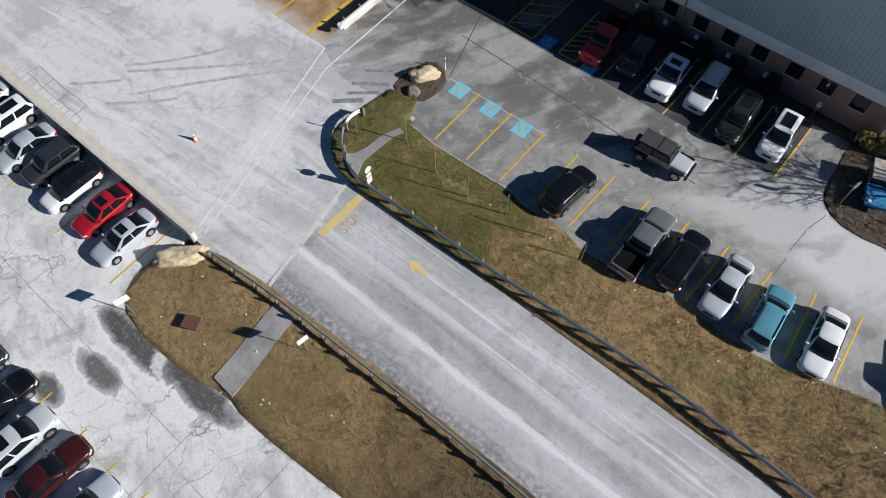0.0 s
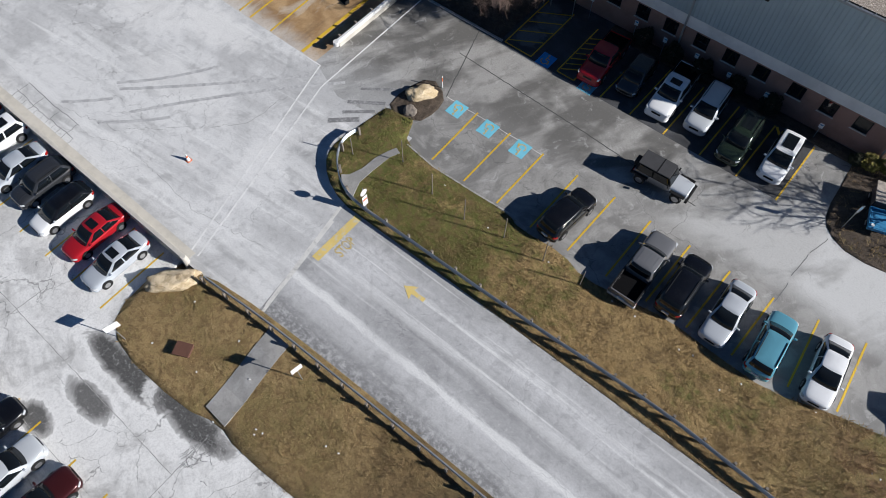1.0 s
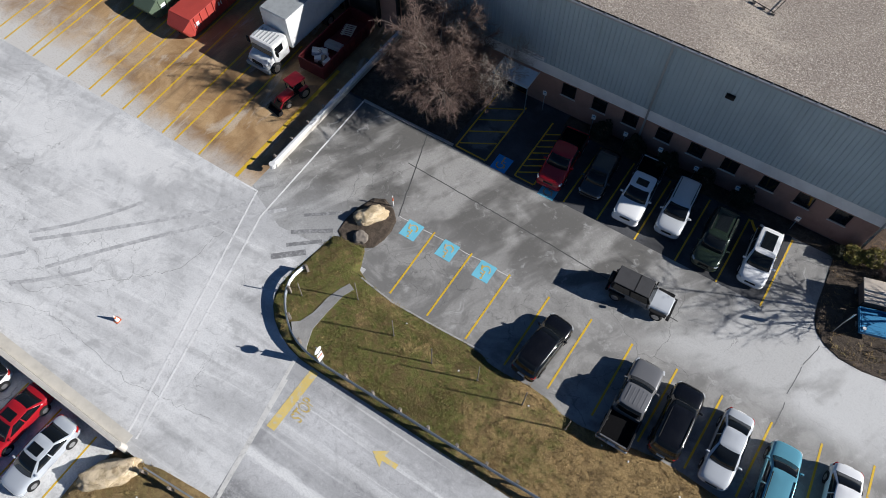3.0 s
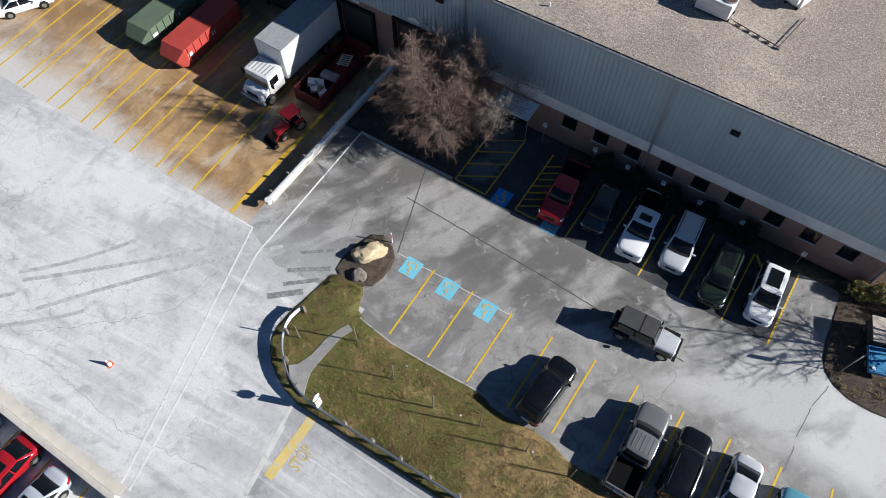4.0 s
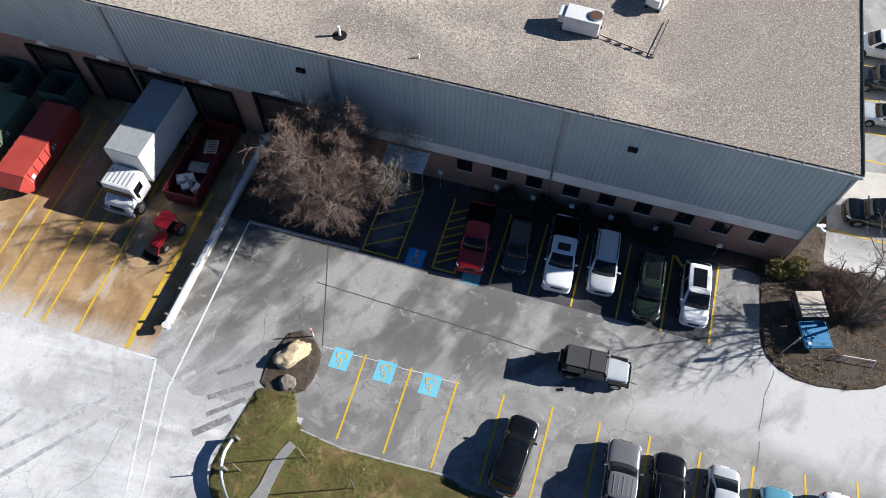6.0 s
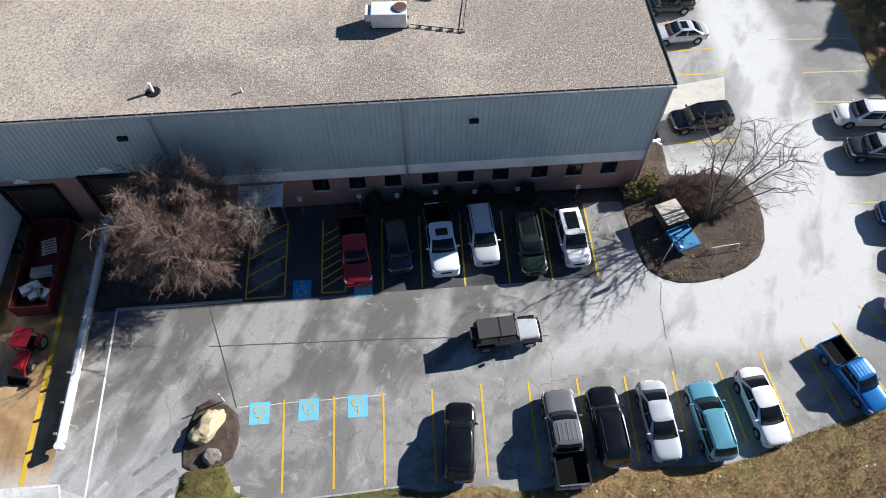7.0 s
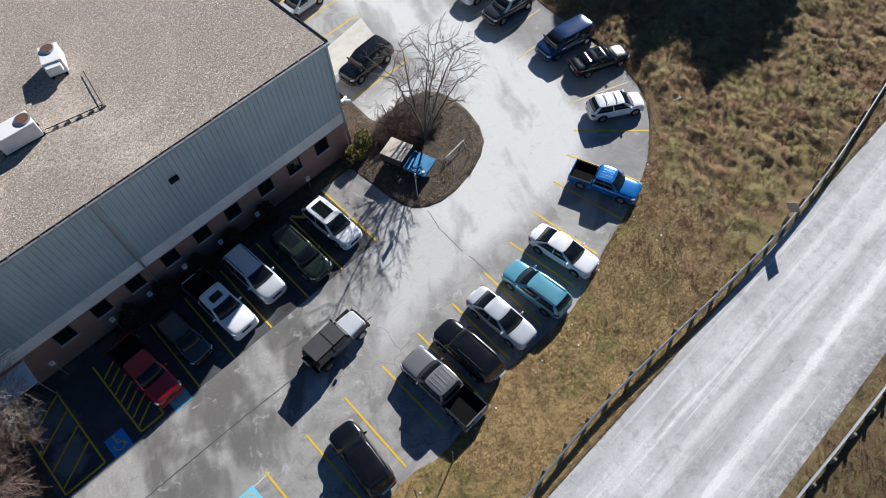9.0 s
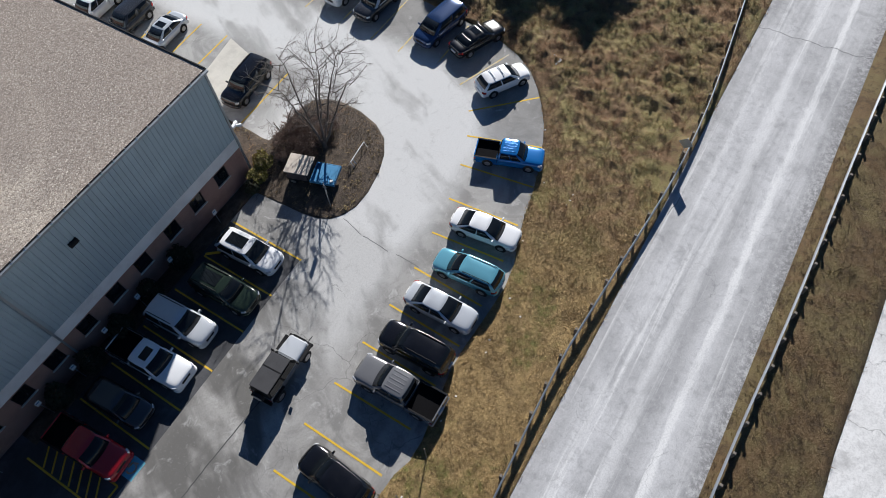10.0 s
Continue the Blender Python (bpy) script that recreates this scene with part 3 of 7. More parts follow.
def smooth_loop(poly, rounds=1):
    for _ in range(rounds):
        out = []
        for (ax, ay), (bx, by) in zip(poly, poly[1:] + poly[:1]):
            out += [(0.75 * ax + 0.25 * bx, 0.75 * ay + 0.25 * by), (0.25 * ax + 0.75 * bx, 0.25 * ay + 0.75 * by)]
        poly = out
    return poly


LOW = -0.6   # the southern lot lies lower than the road


def bed_height(x, y, poly, rise, lumps):
    d = edge_gap(x, y, poly)
    s = min(1.0, d / 1.4)
    u = max(0.0, min(1.0, (-22.8 - y) / 4.5))
    return LOW * u * u * (3 - 2 * u) + 0.03 + rise * s * s * (3 - 2 * s) + lumps * (1 + 4 * max(0.0, min(1.0, (x - 34) / 10))) * s * noise.fractal(Vector((x * 0.6, y * 0.6, 3.1)), 1.0, 2.0, 3)


def soil_bed(name, poly, material, label, category, rise=0.12, lumps=0.03, cell=0.8):
    """A planted bed: an outline cut into cells, domed and uneven, with an earth edge."""
    bm = bmesh.new()
    f = bm.faces.new([bm.verts.new((x, y, 0)) for x, y in poly])
    bm.normal_update()
    if f.normal.z < 0:
        f.normal_flip()
    xs, ys = [p[0] for p in poly], [p[1] for p in poly]
    for k in range(int((max(xs) - min(xs)) / cell)):
        bmesh.ops.bisect_plane(bm, geom=bm.verts[:] + bm.edges[:] + bm.faces[:], plane_co=(min(xs) + (k + 0.5) * cell, 0, 0), plane_no=(1, 0, 0))
    for k in range(int((max(ys) - min(ys)) / cell)):
        bmesh.ops.bisect_plane(bm, geom=bm.verts[:] + bm.edges[:] + bm.faces[:], plane_co=(0, min(ys) + (k + 0.5) * cell, 0), plane_no=(0, 1, 0))
    for v in bm.verts:
        v.co.z = bed_height(v.co.x, v.co.y, poly, rise, lumps)
    rim = bmesh.ops.extrude_edge_only(bm, edges=[e for e in bm.edges if e.is_boundary])["geom"]
    for v in rim:
        if isinstance(v, bmesh.types.BMVert):
            v.co.z = -0.8
    return tagged(finish(name, bm, material, True), label, category, "", "structure")


def tufts(name, poly, count, size, material, label, rise=0.12, lumps=0.03, blades=5, seed=1, keep=None, at_height=None):
    """Many small leaning blades over a bed, as one mesh."""
    rng = random.Random(seed)
    xs, ys = [p[0] for p in poly], [p[1] for p in poly]
    verts, faces = [], []
    made = 0
    while made < count:
        x, y = rng.uniform(min(xs), max(xs)), rng.uniform(min(ys), max(ys))
        if keep and not keep(x, y):
            continue
        if not inside(x, y, poly):
            made += 0.05
            continue
        made += 1
        z = (at_height(x, y) if at_height else bed_height(x, y, poly, rise, lumps)) - 0.01
        s = size * (0.45 + 1.9 * rng.random() ** 3 + 0.5 * noise.noise(Vector((x * 0.45, y * 0.45, 1.7))))
        if s < size * 0.3:
            continue
        for _ in range(blades):
            a, lean, w = rng.uniform(0, 6.283), rng.uniform(0.3, 1.3) * s, 0.055 * s
            dx, dy = math.cos(a), math.sin(a)
            ox, oy = x + rng.gauss(0, 0.3) * s, y + rng.gauss(0, 0.3) * s
            i = len(verts)
            verts += [(ox - dy * w, oy + dx * w, z), (ox + dy * w, oy - dx * w, z),
                      (ox + dx * lean * 0.5 + dy * w * 0.8, oy + dy * lean * 0.5 - dx * w * 0.8, z + s * 0.55),
                      (ox + dx * lean * 0.5 - dy * w * 0.8, oy + dy * lean * 0.5 + dx * w * 0.8, z + s * 0.55),
                      (ox + dx * lean, oy + dy * lean, z + s * rng.uniform(0.4, 0.8))]
            faces += [(i, i + 1, i + 2, i + 3), (i + 3, i + 2, i + 4)]
    me = bpy.data.meshes.new(name)
    me.from_pydata(verts, [], faces)
    me.materials.append(material)
    return tagged(new(name, me), label, "grass", "", "stuff")


# ---- ground ----
bm = bmesh.new()
bmesh.ops.create_grid(bm, x_segments=8, y_segments=8, size=1500)
bmesh.ops.translate(bm, vec=(0, 0, -0.85), verts=bm.verts)
tagged(finish("ground", bm, M_ROUGH), "dry brown winter grassland reaching the horizon", "ground", "", "structure")


def paving(name, points, material, label, top=0.0):
    return tagged(finish(name, slab_of(points, top, -0.9), material), label, "pavement", "", "structure")


paving("road", [(-0.75, -22.6), (110, -22.6), (110, -11.6), (-2.3, -11.6)], M_ROAD, "sun-bleached grey asphalt road with long salt streaks")
paving("yard_pavement", [(-90, -22.6), (-0.75, -22.6), (-2.3, -11.6), (-2.3, -5), (-5.9, -5.2), (-9.5, -5.6), (-13.4, -4.1), (-90, -4.1)],
       M_YARD, "pale worn asphalt yard with tyre marks and cracks")
paving("ramp_pavement", [(-13.4, -4.1), (-9.5, -5.6), (-5.9, -5.2), (-2.3, -5), (-2.9, -0.3), (-5.3, 7.0), (-13.4, 7.0)], M_LOT, "dark streaked asphalt beside the dock wall")
paving("dock_pavement", [(-90, -4.1), (-13.4, -4.1), (-13.4, 14.6), (-90, 14.6)], M_DOCK, "rust-stained tan concrete loading dock apron")
paving("aisle_pavement", [(-2.9, -0.3), (24.6, -0.3), (25.4, 7.1), (-5.3, 7.0)], M_LOT, "blotchy grey asphalt parking aisle with slanted dark streaks")
paving("stall_pavement", [(-2.3, -7.5), (31.5, -7.5), (30.8, -0.3), (-2.9, -0.3), (-2.3, -5)], M_LOT, "dark gritty asphalt parking bays")
paving("upper_stall_pavement", [(-13.4, 7.0), (-5.3, 7.0), (21.1, 7.08), (21.1, 14.6), (-13.4, 14.6)], M_UPPER_BAYS, "dark asphalt parking bays beside the building")
paving("corner_pavement", [(21.1, 7.08), (25.4, 7.1), (25.4, 14.6), (21.1, 14.6)], M_LOT, "worn grey asphalt at the building corner")
CURVE = [(31.0, 0.9), (33.3, 1.6), (35.9, 2.5), (38.0, 3.6), (40.0, 5.5), (40.9, 8.3), (40.8, 15), (41.5, 22), (42, 30), (42, 90)]
paving("east_stall_pavement", [(30.8, -0.3), (31.5, -7.5), (60, -7.5), (60, 90)] + CURVE[::-1], M_LOT, "grey asphalt parking bays along the curved kerb")
paving("side_stall_pavement", [(25.4, 16.4), (34.6, 16.4), (35.4, 25), (35.4, 90), (25.4, 90)], M_LOT, "grey asphalt bays beside the building")
paving("drive_pavement", [(24.6, -0.3), (30.8, -0.3)] + CURVE + [(35.4, 90), (35.4, 25), (34.6, 16.4), (25.4, 16.4), (25.4, 7.1)], M_LOT, "salt-whitened asphalt drive round the building")
paving("south_pavement", [(-90, -80), (110, -80), (110, -25.5), (-8.0, -25.5), (-8.0, -22.6), (-90, -22.6)], M_SOUTH, "cracked pale concrete parking lot with damp stains", LOW)

BANK = smooth_loop([(-6.5, -8.6), (-5.9, -5.0), (-5.8, -4.15), (-5.5, -3.95), (-3.7, -3.7), (-3.3, -3.75), (-3.0, -4.4), (-2.45, -5.6), (0.6, -6.1), (7.3, -5.8), (8.4, -6.3), (12, -6.0), (14, -6.7), (17.5, -6.1),
        (20.3, -5.7), (23.4, -5.9), (27, -6.0), (30.8, -4.7), (34.7, -3.9), (38.8, -2.5), (42, -0.5), (44.6, 2), (46.1, 6), (46.8, 13), (47.6, 18),
        (48, 28), (49, 60), (49, 88), (100, 88), (100, -12.6), (34, -12.5), (10, -12.4), (0, -12.5), (-2.5, -12.5), (-4.8, -11.6), (-6.2, -10.2)])
soil_bed("grass_bank", BANK, M_LAWN, "brown and green winter grass bank beside the road", "grass", 0.16, 0.05, 0.9)
SOUTH = smooth_loop([(-8.5, -27.9), (-8.4, -24.4), (-6, -22.4), (0, -21.7), (12, -21.4), (40, -21.35), (100, -21.4), (100, -27.0), (36, -27.4), (23, -27.2), (12, -28.4),
         (4.6, -28.9), (2.5, -28.5), (0, -29.3), (-6.2, -29.4)])
soil_bed("grass_verge", SOUTH, M_VERGE, "dry brown grass verge behind the guardrail", "grass", 0.14, 0.04, 1.1)
ISLAND = smooth_loop([(25.0, 6.8), (24.2, 8.4), (24.1, 11.8), (23.9, 14.2), (25.2, 14.9), (25.3, 20.5), (28.3, 20.5), (28.3, 17.5), (28.1, 15.5), (28.6, 15.2), (31.7, 15.3), (33.6, 14.6),
          (34.2, 11.8), (33.2, 8.2), (30.8, 6.6), (27.1, 6.0)])
soil_bed("mulch_island", ISLAND, M_MULCH, "dark mulch island with leaf litter", "mulch bed", 0.12, 0.05, 0.5)
ROCKBED = smooth_loop([(-5.1, 0.6), (-2.9, -0.3), (-2.5, -2.0), (-3.0, -3.8), (-5.7, -4.2), (-6.0, -2)])
soil_bed("rock_bed", ROCKBED, M_MULCH, "dark soil bed round a boulder", "mulch bed", 0.10, 0.06, 0.35)
TREEBED = [(-13.0, 7.2), (-3.3, 7.25), (-3.3, 14.5), (-13.0, 14.5)]
soil_bed("tree_bed", TREEBED, M_MULCH, "shaded mulch bed under a bare tree", "mulch bed", 0.10, 0.04, 0.7)
WALLBED = [(3.0, 13.3), (24.2, 13.3), (24.2, 14.55), (3.0, 14.55)]
soil_bed("wall_bed", WALLBED, M_MULCH, "narrow planting bed along the building", "mulch bed", 0.08, 0.04, 0.5)

def brush_height(x, y):
    """The uneven brush: low rounded hummocks that grow towards the east."""
    s = max(0.0, min(1.0, (x - 30 + 3 * noise.noise(Vector((x * 0.2, y * 0.2, 8)))) / 16))
    s *= max(0.0, min(1.0, (edge_gap(x, y, BANK) - 0.5) / 1.5))
    p = Vector((x * 1.7, y * 1.7, 0))
    d = noise.voronoi(p + 0.6 * noise.noise_vector(p * 0.9))[0][0]
    hump = max(0.0, 1 - d * 1.35) + 0.35 * noise.fractal(p * 1.6, 1.0, 2.0, 3) + 0.25
    return bed_height(x, y, BANK, 0.16, 0.05) - 0.03 + s * (0.05 + (0.30 + 0.12 * noise.noise(Vector((x * 0.25, y * 0.25, 2)))) * hump)


def brush_cover():
    verts, faces, index = [], [], {}
    cell = 0.2
    for i in range(225):
        for j in range(270):
            x, y = 30.0 + i * cell, -12.6 + j * cell
            if inside(x, y, BANK) and edge_gap(x, y, BANK) > 0.3:
                index[i, j] = len(verts)
                verts.append((x, y, brush_height(x, y)))
    for i, j in index:
        four = [index.get(k) for k in ((i, j), (i + 1, j), (i + 1, j + 1), (i, j + 1))]
        if None not in four:
            faces.append(four)
    me = bpy.data.meshes.new("brush_cover")
    me.from_pydata(verts, [], faces)
    me.polygons.foreach_set("use_smooth", [True] * len(me.polygons))
    me.materials.append(M_LAWN)
    tagged(new("brush_cover", me), "low hummocks of brown winter brush", "grass", "", "stuff")


brush_cover()
tufts("rough_grass_tufts", BANK, 40000, 0.155, M_BLADE, "tangled tufts of dry brown brush grass", 0.16, 0.05, 7, 3,
      keep=lambda x, y: 28 < x < 72 and y < 38 and (x > 46 or y > -11.2) and random.Random(int(x * 7919 + y * 104729)).random() < 0.35 + 0.03 * (x - 28), at_height=brush_height)
tufts("lawn_tufts", BANK, 24000, 0.10, M_BLADE2, "short patchy winter lawn grass", 0.16, 0.05, 5, 4, keep=lambda x, y: x < 38 and y < 0 and not (-3.4 < x < -2.0 and y < -6.6) and not (-4.2 < x < -1.8 and y < -10.4))
tufts("verge_tufts", SOUTH, 17000, 0.10, M_BLADE3, "short dry verge grass", 0.14, 0.04, 5, 5, keep=lambda x, y: x < 50 and not (0.6 < x < 3.1 and abs(x - 1.7 + 0.05 * (y + 25)) < 1.05))
tufts("island_litter", ISLAND, 1500, 0.14, M_BLADE, "dead stalks and leaf litter on mulch", 0.12, 0.05, 4, 6)


def flat(name, bm, material, label, category):
    return tagged(finish(name, bm, material), label, category, "", "structure")


def kerb(name, points, label, z=0.1, width=0.16):
    return flat(name, ribbon(bmesh.new(), points, width, z, z + 0.04), M_KERB, label, "kerb")


kerb("kerb", [(-11.4, 7.05), (-7, 7.08), (-3.1, 7.15)], "weathered concrete kerb along a planting bed", 0.11, 0.2)
kerb("kerb", [(-2.2, -5.7), (0.6, -6.05), (3.5, -5.95), (7.3, -5.75)], "worn concrete kerb along the grass bank", 0.06, 0.11)

# walks and pads
flat("walkway", slab_of([(-2.5, -6.55), (-2.0, -6.75), (-2.3, -7.5), (-2.48, -9.2), (-2.52, -10.5), (-2.1, -11.6), (-1.9, -11.95), (-2.7, -11.8), (-3.5, -11.35), (-4.0, -10.85), (-3.55, -10.5), (-3.2, -9.5), (-3.1, -8.2), (-2.8, -7.2)], 0.235, 0.0), M_STALL, "grey concrete walk across the grass bank", "walkway")
bm = slab_of([(0.7, -22.4), (2.5, -22.4), (2.6, -23.7), (2.7, -25.2), (2.85, -26.7), (2.95, -28.4), (1.15, -28.3), (1.0, -26.7), (0.9, -25.2), (0.8, -23.7)], 0.20, 0.0)
for v in bm.verts:
    u = max(0.0, min(1.0, (-22.8 - v.co.y) / 4.5))
    v.co.z += LOW * u * u * (3 - 2 * u)
flat("walkway", bm, M_STALL, "dark asphalt walk across the grass verge", "walkway")
flat("concrete_pad", slab_of([(29.2, 21.4), (34.6, 22.6), (35.3, 25.1), (30.0, 24.3)], 0.012, 0.0), M_CONC, "pale grooved concrete ramp pad", "concrete pad")

# retaining wall beside the yard
wall = thing("retaining_wall", "low pale concrete retaining wall with stained top", "retaining wall", kind="structure")
part("wall_body", boxes(((-90, -22.72, -0.85), (-7.25, -22.42, 0.80)), bevel=0.03), M_CONC, wall)
part("wall_end", rod(bmesh.new(), (-7.25, -22.57, -0.65), (-7.25, -22.57, 0.82), 0.26, 0.2, 12), M_CONC, wall)
flat("concrete_apron", slab_of([(-90, -22.41), (-7.3, -22.41), (-7.3, -21.75), (-90, -21.4)], 0.02, 0.0), M_CONC, "pale concrete strip along the retaining wall", "apron")


# ---- road paint, cracks ----
def sunk(x, y):
    """A place on the southern lot."""
    return x + (x - 20) * 0.015, y + (y + 28) * 0.015


def line(name, a, b, material, label, width=0.11, z=0.008, bits=1, thing_kind="paint"):
    pts = [(a[0] + (b[0] - a[0]) * k / bits, a[1] + (b[1] - a[1]) * k / bits) for k in range(bits + 1)]
    return flat(name, ribbon(bmesh.new(), pts, width, z), material, label, thing_kind)


YL = "worn yellow parking bay line on asphalt"
for k, (tx, ty, bx, by) in enumerate([(0, 0, 0.1, -5.6), (3.08, 0, 3.08, -5.6), (6.12, 0, 6.06, -5.6), (9.15, 0, 9.05, -5.75), (12.25, 0.1, 12.08, -5.6),
                                      (15.22, 0, 15.15, -5.6), (18.3, 0, 18.15, -5.5), (21.33, -0.05, 21.1, -5.45), (24.45, 0, 24.2, -5.3),
                                      (27.38, 0.4, 27.8, -4.95), (30.36, 0.82, 30.75, -4.5), (33.33, 1.6, 34.1, -3.95), (35.87, 2.5, 37.6, -3.0), (38.0, 3.6, 41.9, -0.6)]):
    line("parking_line", (tx, ty), (bx, by), M_YELLOW, YL, 0.13)
for x0, y0, x1, y1 in [(40.0, 5.55, 44.7, 3.7), (41.0, 8.3, 46.0, 8.2), (40.7, 11.8, 46.0, 11.6), (40.8, 14.6, 46.4, 14.4), (41.0, 18.0, 47.0, 17.8), (41.4, 21.8, 47.2, 21.4),
                       (42.0, 25.1, 47.4, 24.9), (40.5, 29.2, 47.6, 28.8), (28.5, 18.4, 34.5, 18.35), (29.2, 25.6, 35.4, 25.6), (29.5, 28.4, 35.4, 28.5), (29.5, 32, 35.4, 32), (29.5, 35.8, 35.4, 35.8)]:
    line("parking_line", (x0, y0), (x1, y1), M_YELLOW_OLD if x0 > 36 else M_YELLOW, "faded yellow parking bay line on pale asphalt", 0.12)
for x, y in ((6.33, 7.2), (9.02, 7.15), (11.95, 7.1), (15.0, 7.1), (17.96, 7.1), (21.1, 7.0)):
    line("parking_line", (x, y), (x + 0.1, 13.1), M_YELLOW, YL, 0.12)
line("parking_line", (18.2, 13.1), (18.9, 12.2), M_YELLOW, YL, 0.2)
for x in (-9.0, -12.1, -15.1, -18.1, -21.1, -24.3, -27.4):
    line("parking_line", sunk(x, -23.1), sunk(x + 0.05, -28.4), M_YELLOW, YL, 0.12, LOW + 0.008)
for x in (-7.8, -5.6, -2.1, 0.9, 3.6, 6.7):
    line("parking_line", sunk(x, -35.2), sunk(x - 0.1, -40.5), M_YELLOW, YL, 0.12, LOW + 0.008)
# dock bays: pairs of lines
for x0, x1, y1 in ((-15.0, -15.05, 8.5), (-18.7, -19.3, 9.0), (-21.2, -21.6, 12), (-22.5, -23.2, 12.5), (-25.2, -25.9, 12.5), (-26.8, -27.5, 12.5), (-29.2, -29.8, 12.5), (-30.6, -31.4, 12.5),
                   (-33.1, -33.9, 12.5), (-34.5, -35.4, 12.5), (-37.3, -37.9, 12.5), (-38.1, -38.9, 12.5), (-40.9, -41.5, 12.5), (-42.4, -43.0, 12.5), (-45.2, -46, 12.5)):
    line("dock_line", (x0, -4.0), (x1, y1), M_YELLOW, "long yellow line on rust-stained concrete", 0.16 if x0 < -15.1 else 0.3)


def hatching(name, outline, step, label):
    """A no-parking area: outline and slanted bars, one mesh."""
    bm = bmesh.new()
    (ax, ay), (bx, by) = outline
    for p, q in (((ax, ay), (bx, ay)), ((ax, ay), (ax, by)), ((bx, ay), (bx, by))):
        ribbon(bm, [p, q], 0.12, 0.008)
    y = ay + 0.4
    while y < by - 1.0:
        ribbon(bm, [(ax + 0.1, y), (bx - 0.1, y + (bx - ax) * 0.55)], 0.11, 0.0125)
        y += step
    return flat(name, bm, M_YELLOW, label, "paint")


hatching("hatched_bay", ((-2.9, 7.25), (-0.3, 13.4)), 1.35, "yellow hatched access aisle on dark asphalt")
hatching("hatched_bay", ((2.2, 7.3), (3.8, 13.2)), 0.7, "narrow yellow hatched access aisle on dark asphalt")


def wheelchair_mark(x, y, material, turn, label):
    """A painted square with a simple wheel-and-seat sign."""
    t = thing("accessible_mark", label, "paint", (x, y, 0), turn, "accessible bay marks")
    part("square", slab_of([(-0.62, -0.7), (0.62, -0.7), (0.62, 0.7), (-0.62, 0.7)], 0.008, 0.002), material, t)
    bm = bmesh.new()
    arc = [(0.30 * math.cos(a) - 0.04, 0.30 * math.sin(a) - 0.16) for a in [radians(150 + 20 * k) for k in range(13)]]
    ribbon(bm, arc, 0.10, 0.0125)
    ribbon(bm, [(-0.05, 0.42), (-0.05, 0.0), (0.25, -0.02), (0.36, -0.38)], 0.11, 0.017)
    ribbon(bm, [(-0.05, 0.22), (0.2, 0.2)], 0.09, 0.0215)
    bmesh.ops.create_circle(bm, cap_ends=True, segments=10, radius=0.1, matrix=pose(-0.05, 0.54, 0.0125))
    part("symbol", bm, M_YELLOW_OLD, t, "faded yellow symbol")
    return t


for x in (-1.47, 1.52, 4.53):
    wheelchair_mark(x, -0.75, M_BLUE_SQ, 180, "bright blue square with a yellow wheelchair sign on asphalt")
wheelchair_mark(0.87, 7.7, M_BLUE_DK, 0, "deep blue square with a yellow wheelchair sign in shade")
wheelchair_mark(5.0, 7.5, M_BLUE_SQ, 0, "blue square with a wheelchair sign under a red pickup")

line("white_line", (-12.8, -4.15), (-7.65, -21.9), M_WHITE_LINE, "thin white guide line across the yard", 0.13)
line("white_line", (-11.14, -5.7), (-7.0, -21.8), M_WHITE_LINE, "thin white guide line across the yard", 0.13)
line("white_line", (-11.4, 7.0), (-11.14, -5.7), M_WHITE_LINE, "thin white guide line beside the planting bed", 0.13)
line("white_line", (-12.8, -4.15), (-14.3, -4.17), M_WHITE_LINE, "short white line end at the dock corner", 0.12)
line("stop_bar", (-0.68, -12.6), (-0.70, -16.9), M_BAR, "broad worn yellow stop bar across one lane", 0.6)
line("road_seam", (-2.25, -12.6), (-0.72, -21.4), M_SEAM, "pale sealed joint across the road mouth", 0.22, 0.005)
text = bpy.data.curves.new("stop_lettering", "FONT")
text.body, text.size, text.extrude = "STOP", 0.86, 0.002
text.align_x, text.align_y = "CENTER", "CENTER"
text.space_character, text.offset = 0.92, 0.012
text.materials.append(M_YELLOW_OLD)
stop_word = new("stop_lettering", text)
stop_word.matrix_world = pose(0.27, -14.95, 0.009, 0, 0, 90) @ Matrix.Diagonal((0.78, 1.35, 1, 1))
tagged(stop_word, "faded yellow STOP lettering on grey asphalt", "paint", "", "structure")
bm = bmesh.new()
f = bm.faces.new([bm.verts.new((x, y, 0.009)) for x, y in ((5.25, -14.6), (6.1, -14.05), (6.05, -14.45), (7.0, -14.42), (7.0, -14.72), (6.05, -14.75), (6.15, -15.15))])
bmesh.ops.translate(bm, vec=(0, 0, -0.005), verts=[v for v in bmesh.ops.extrude_face_region(bm, geom=[f])["geom"] if isinstance(v, bmesh.types.BMVert)])
flat("lane_arrow", bm, M_BAR, "yellow lane arrow painted on asphalt", "paint")


def crack(points, width, label, seed, material=None, z=0.005, wander=0.045, name="crack"):
    rng = random.Random(seed)
    out = []
    for (ax, ay), (bx, by) in zip(points, points[1:]):
        n = max(2, int(math.hypot(bx - ax, by - ay) / 0.3))
        out += [(ax + (bx - ax) * k / n + rng.gauss(0, wander), ay + (by - ay) * k / n + rng.gauss(0, wander)) for k in range(n)]
    out.append(points[-1])
    if points[0][1] < -28.5:
        z += LOW
    return flat(name, ribbon(bmesh.new(), out, width, z), material or M_CRACK, label, "crack")


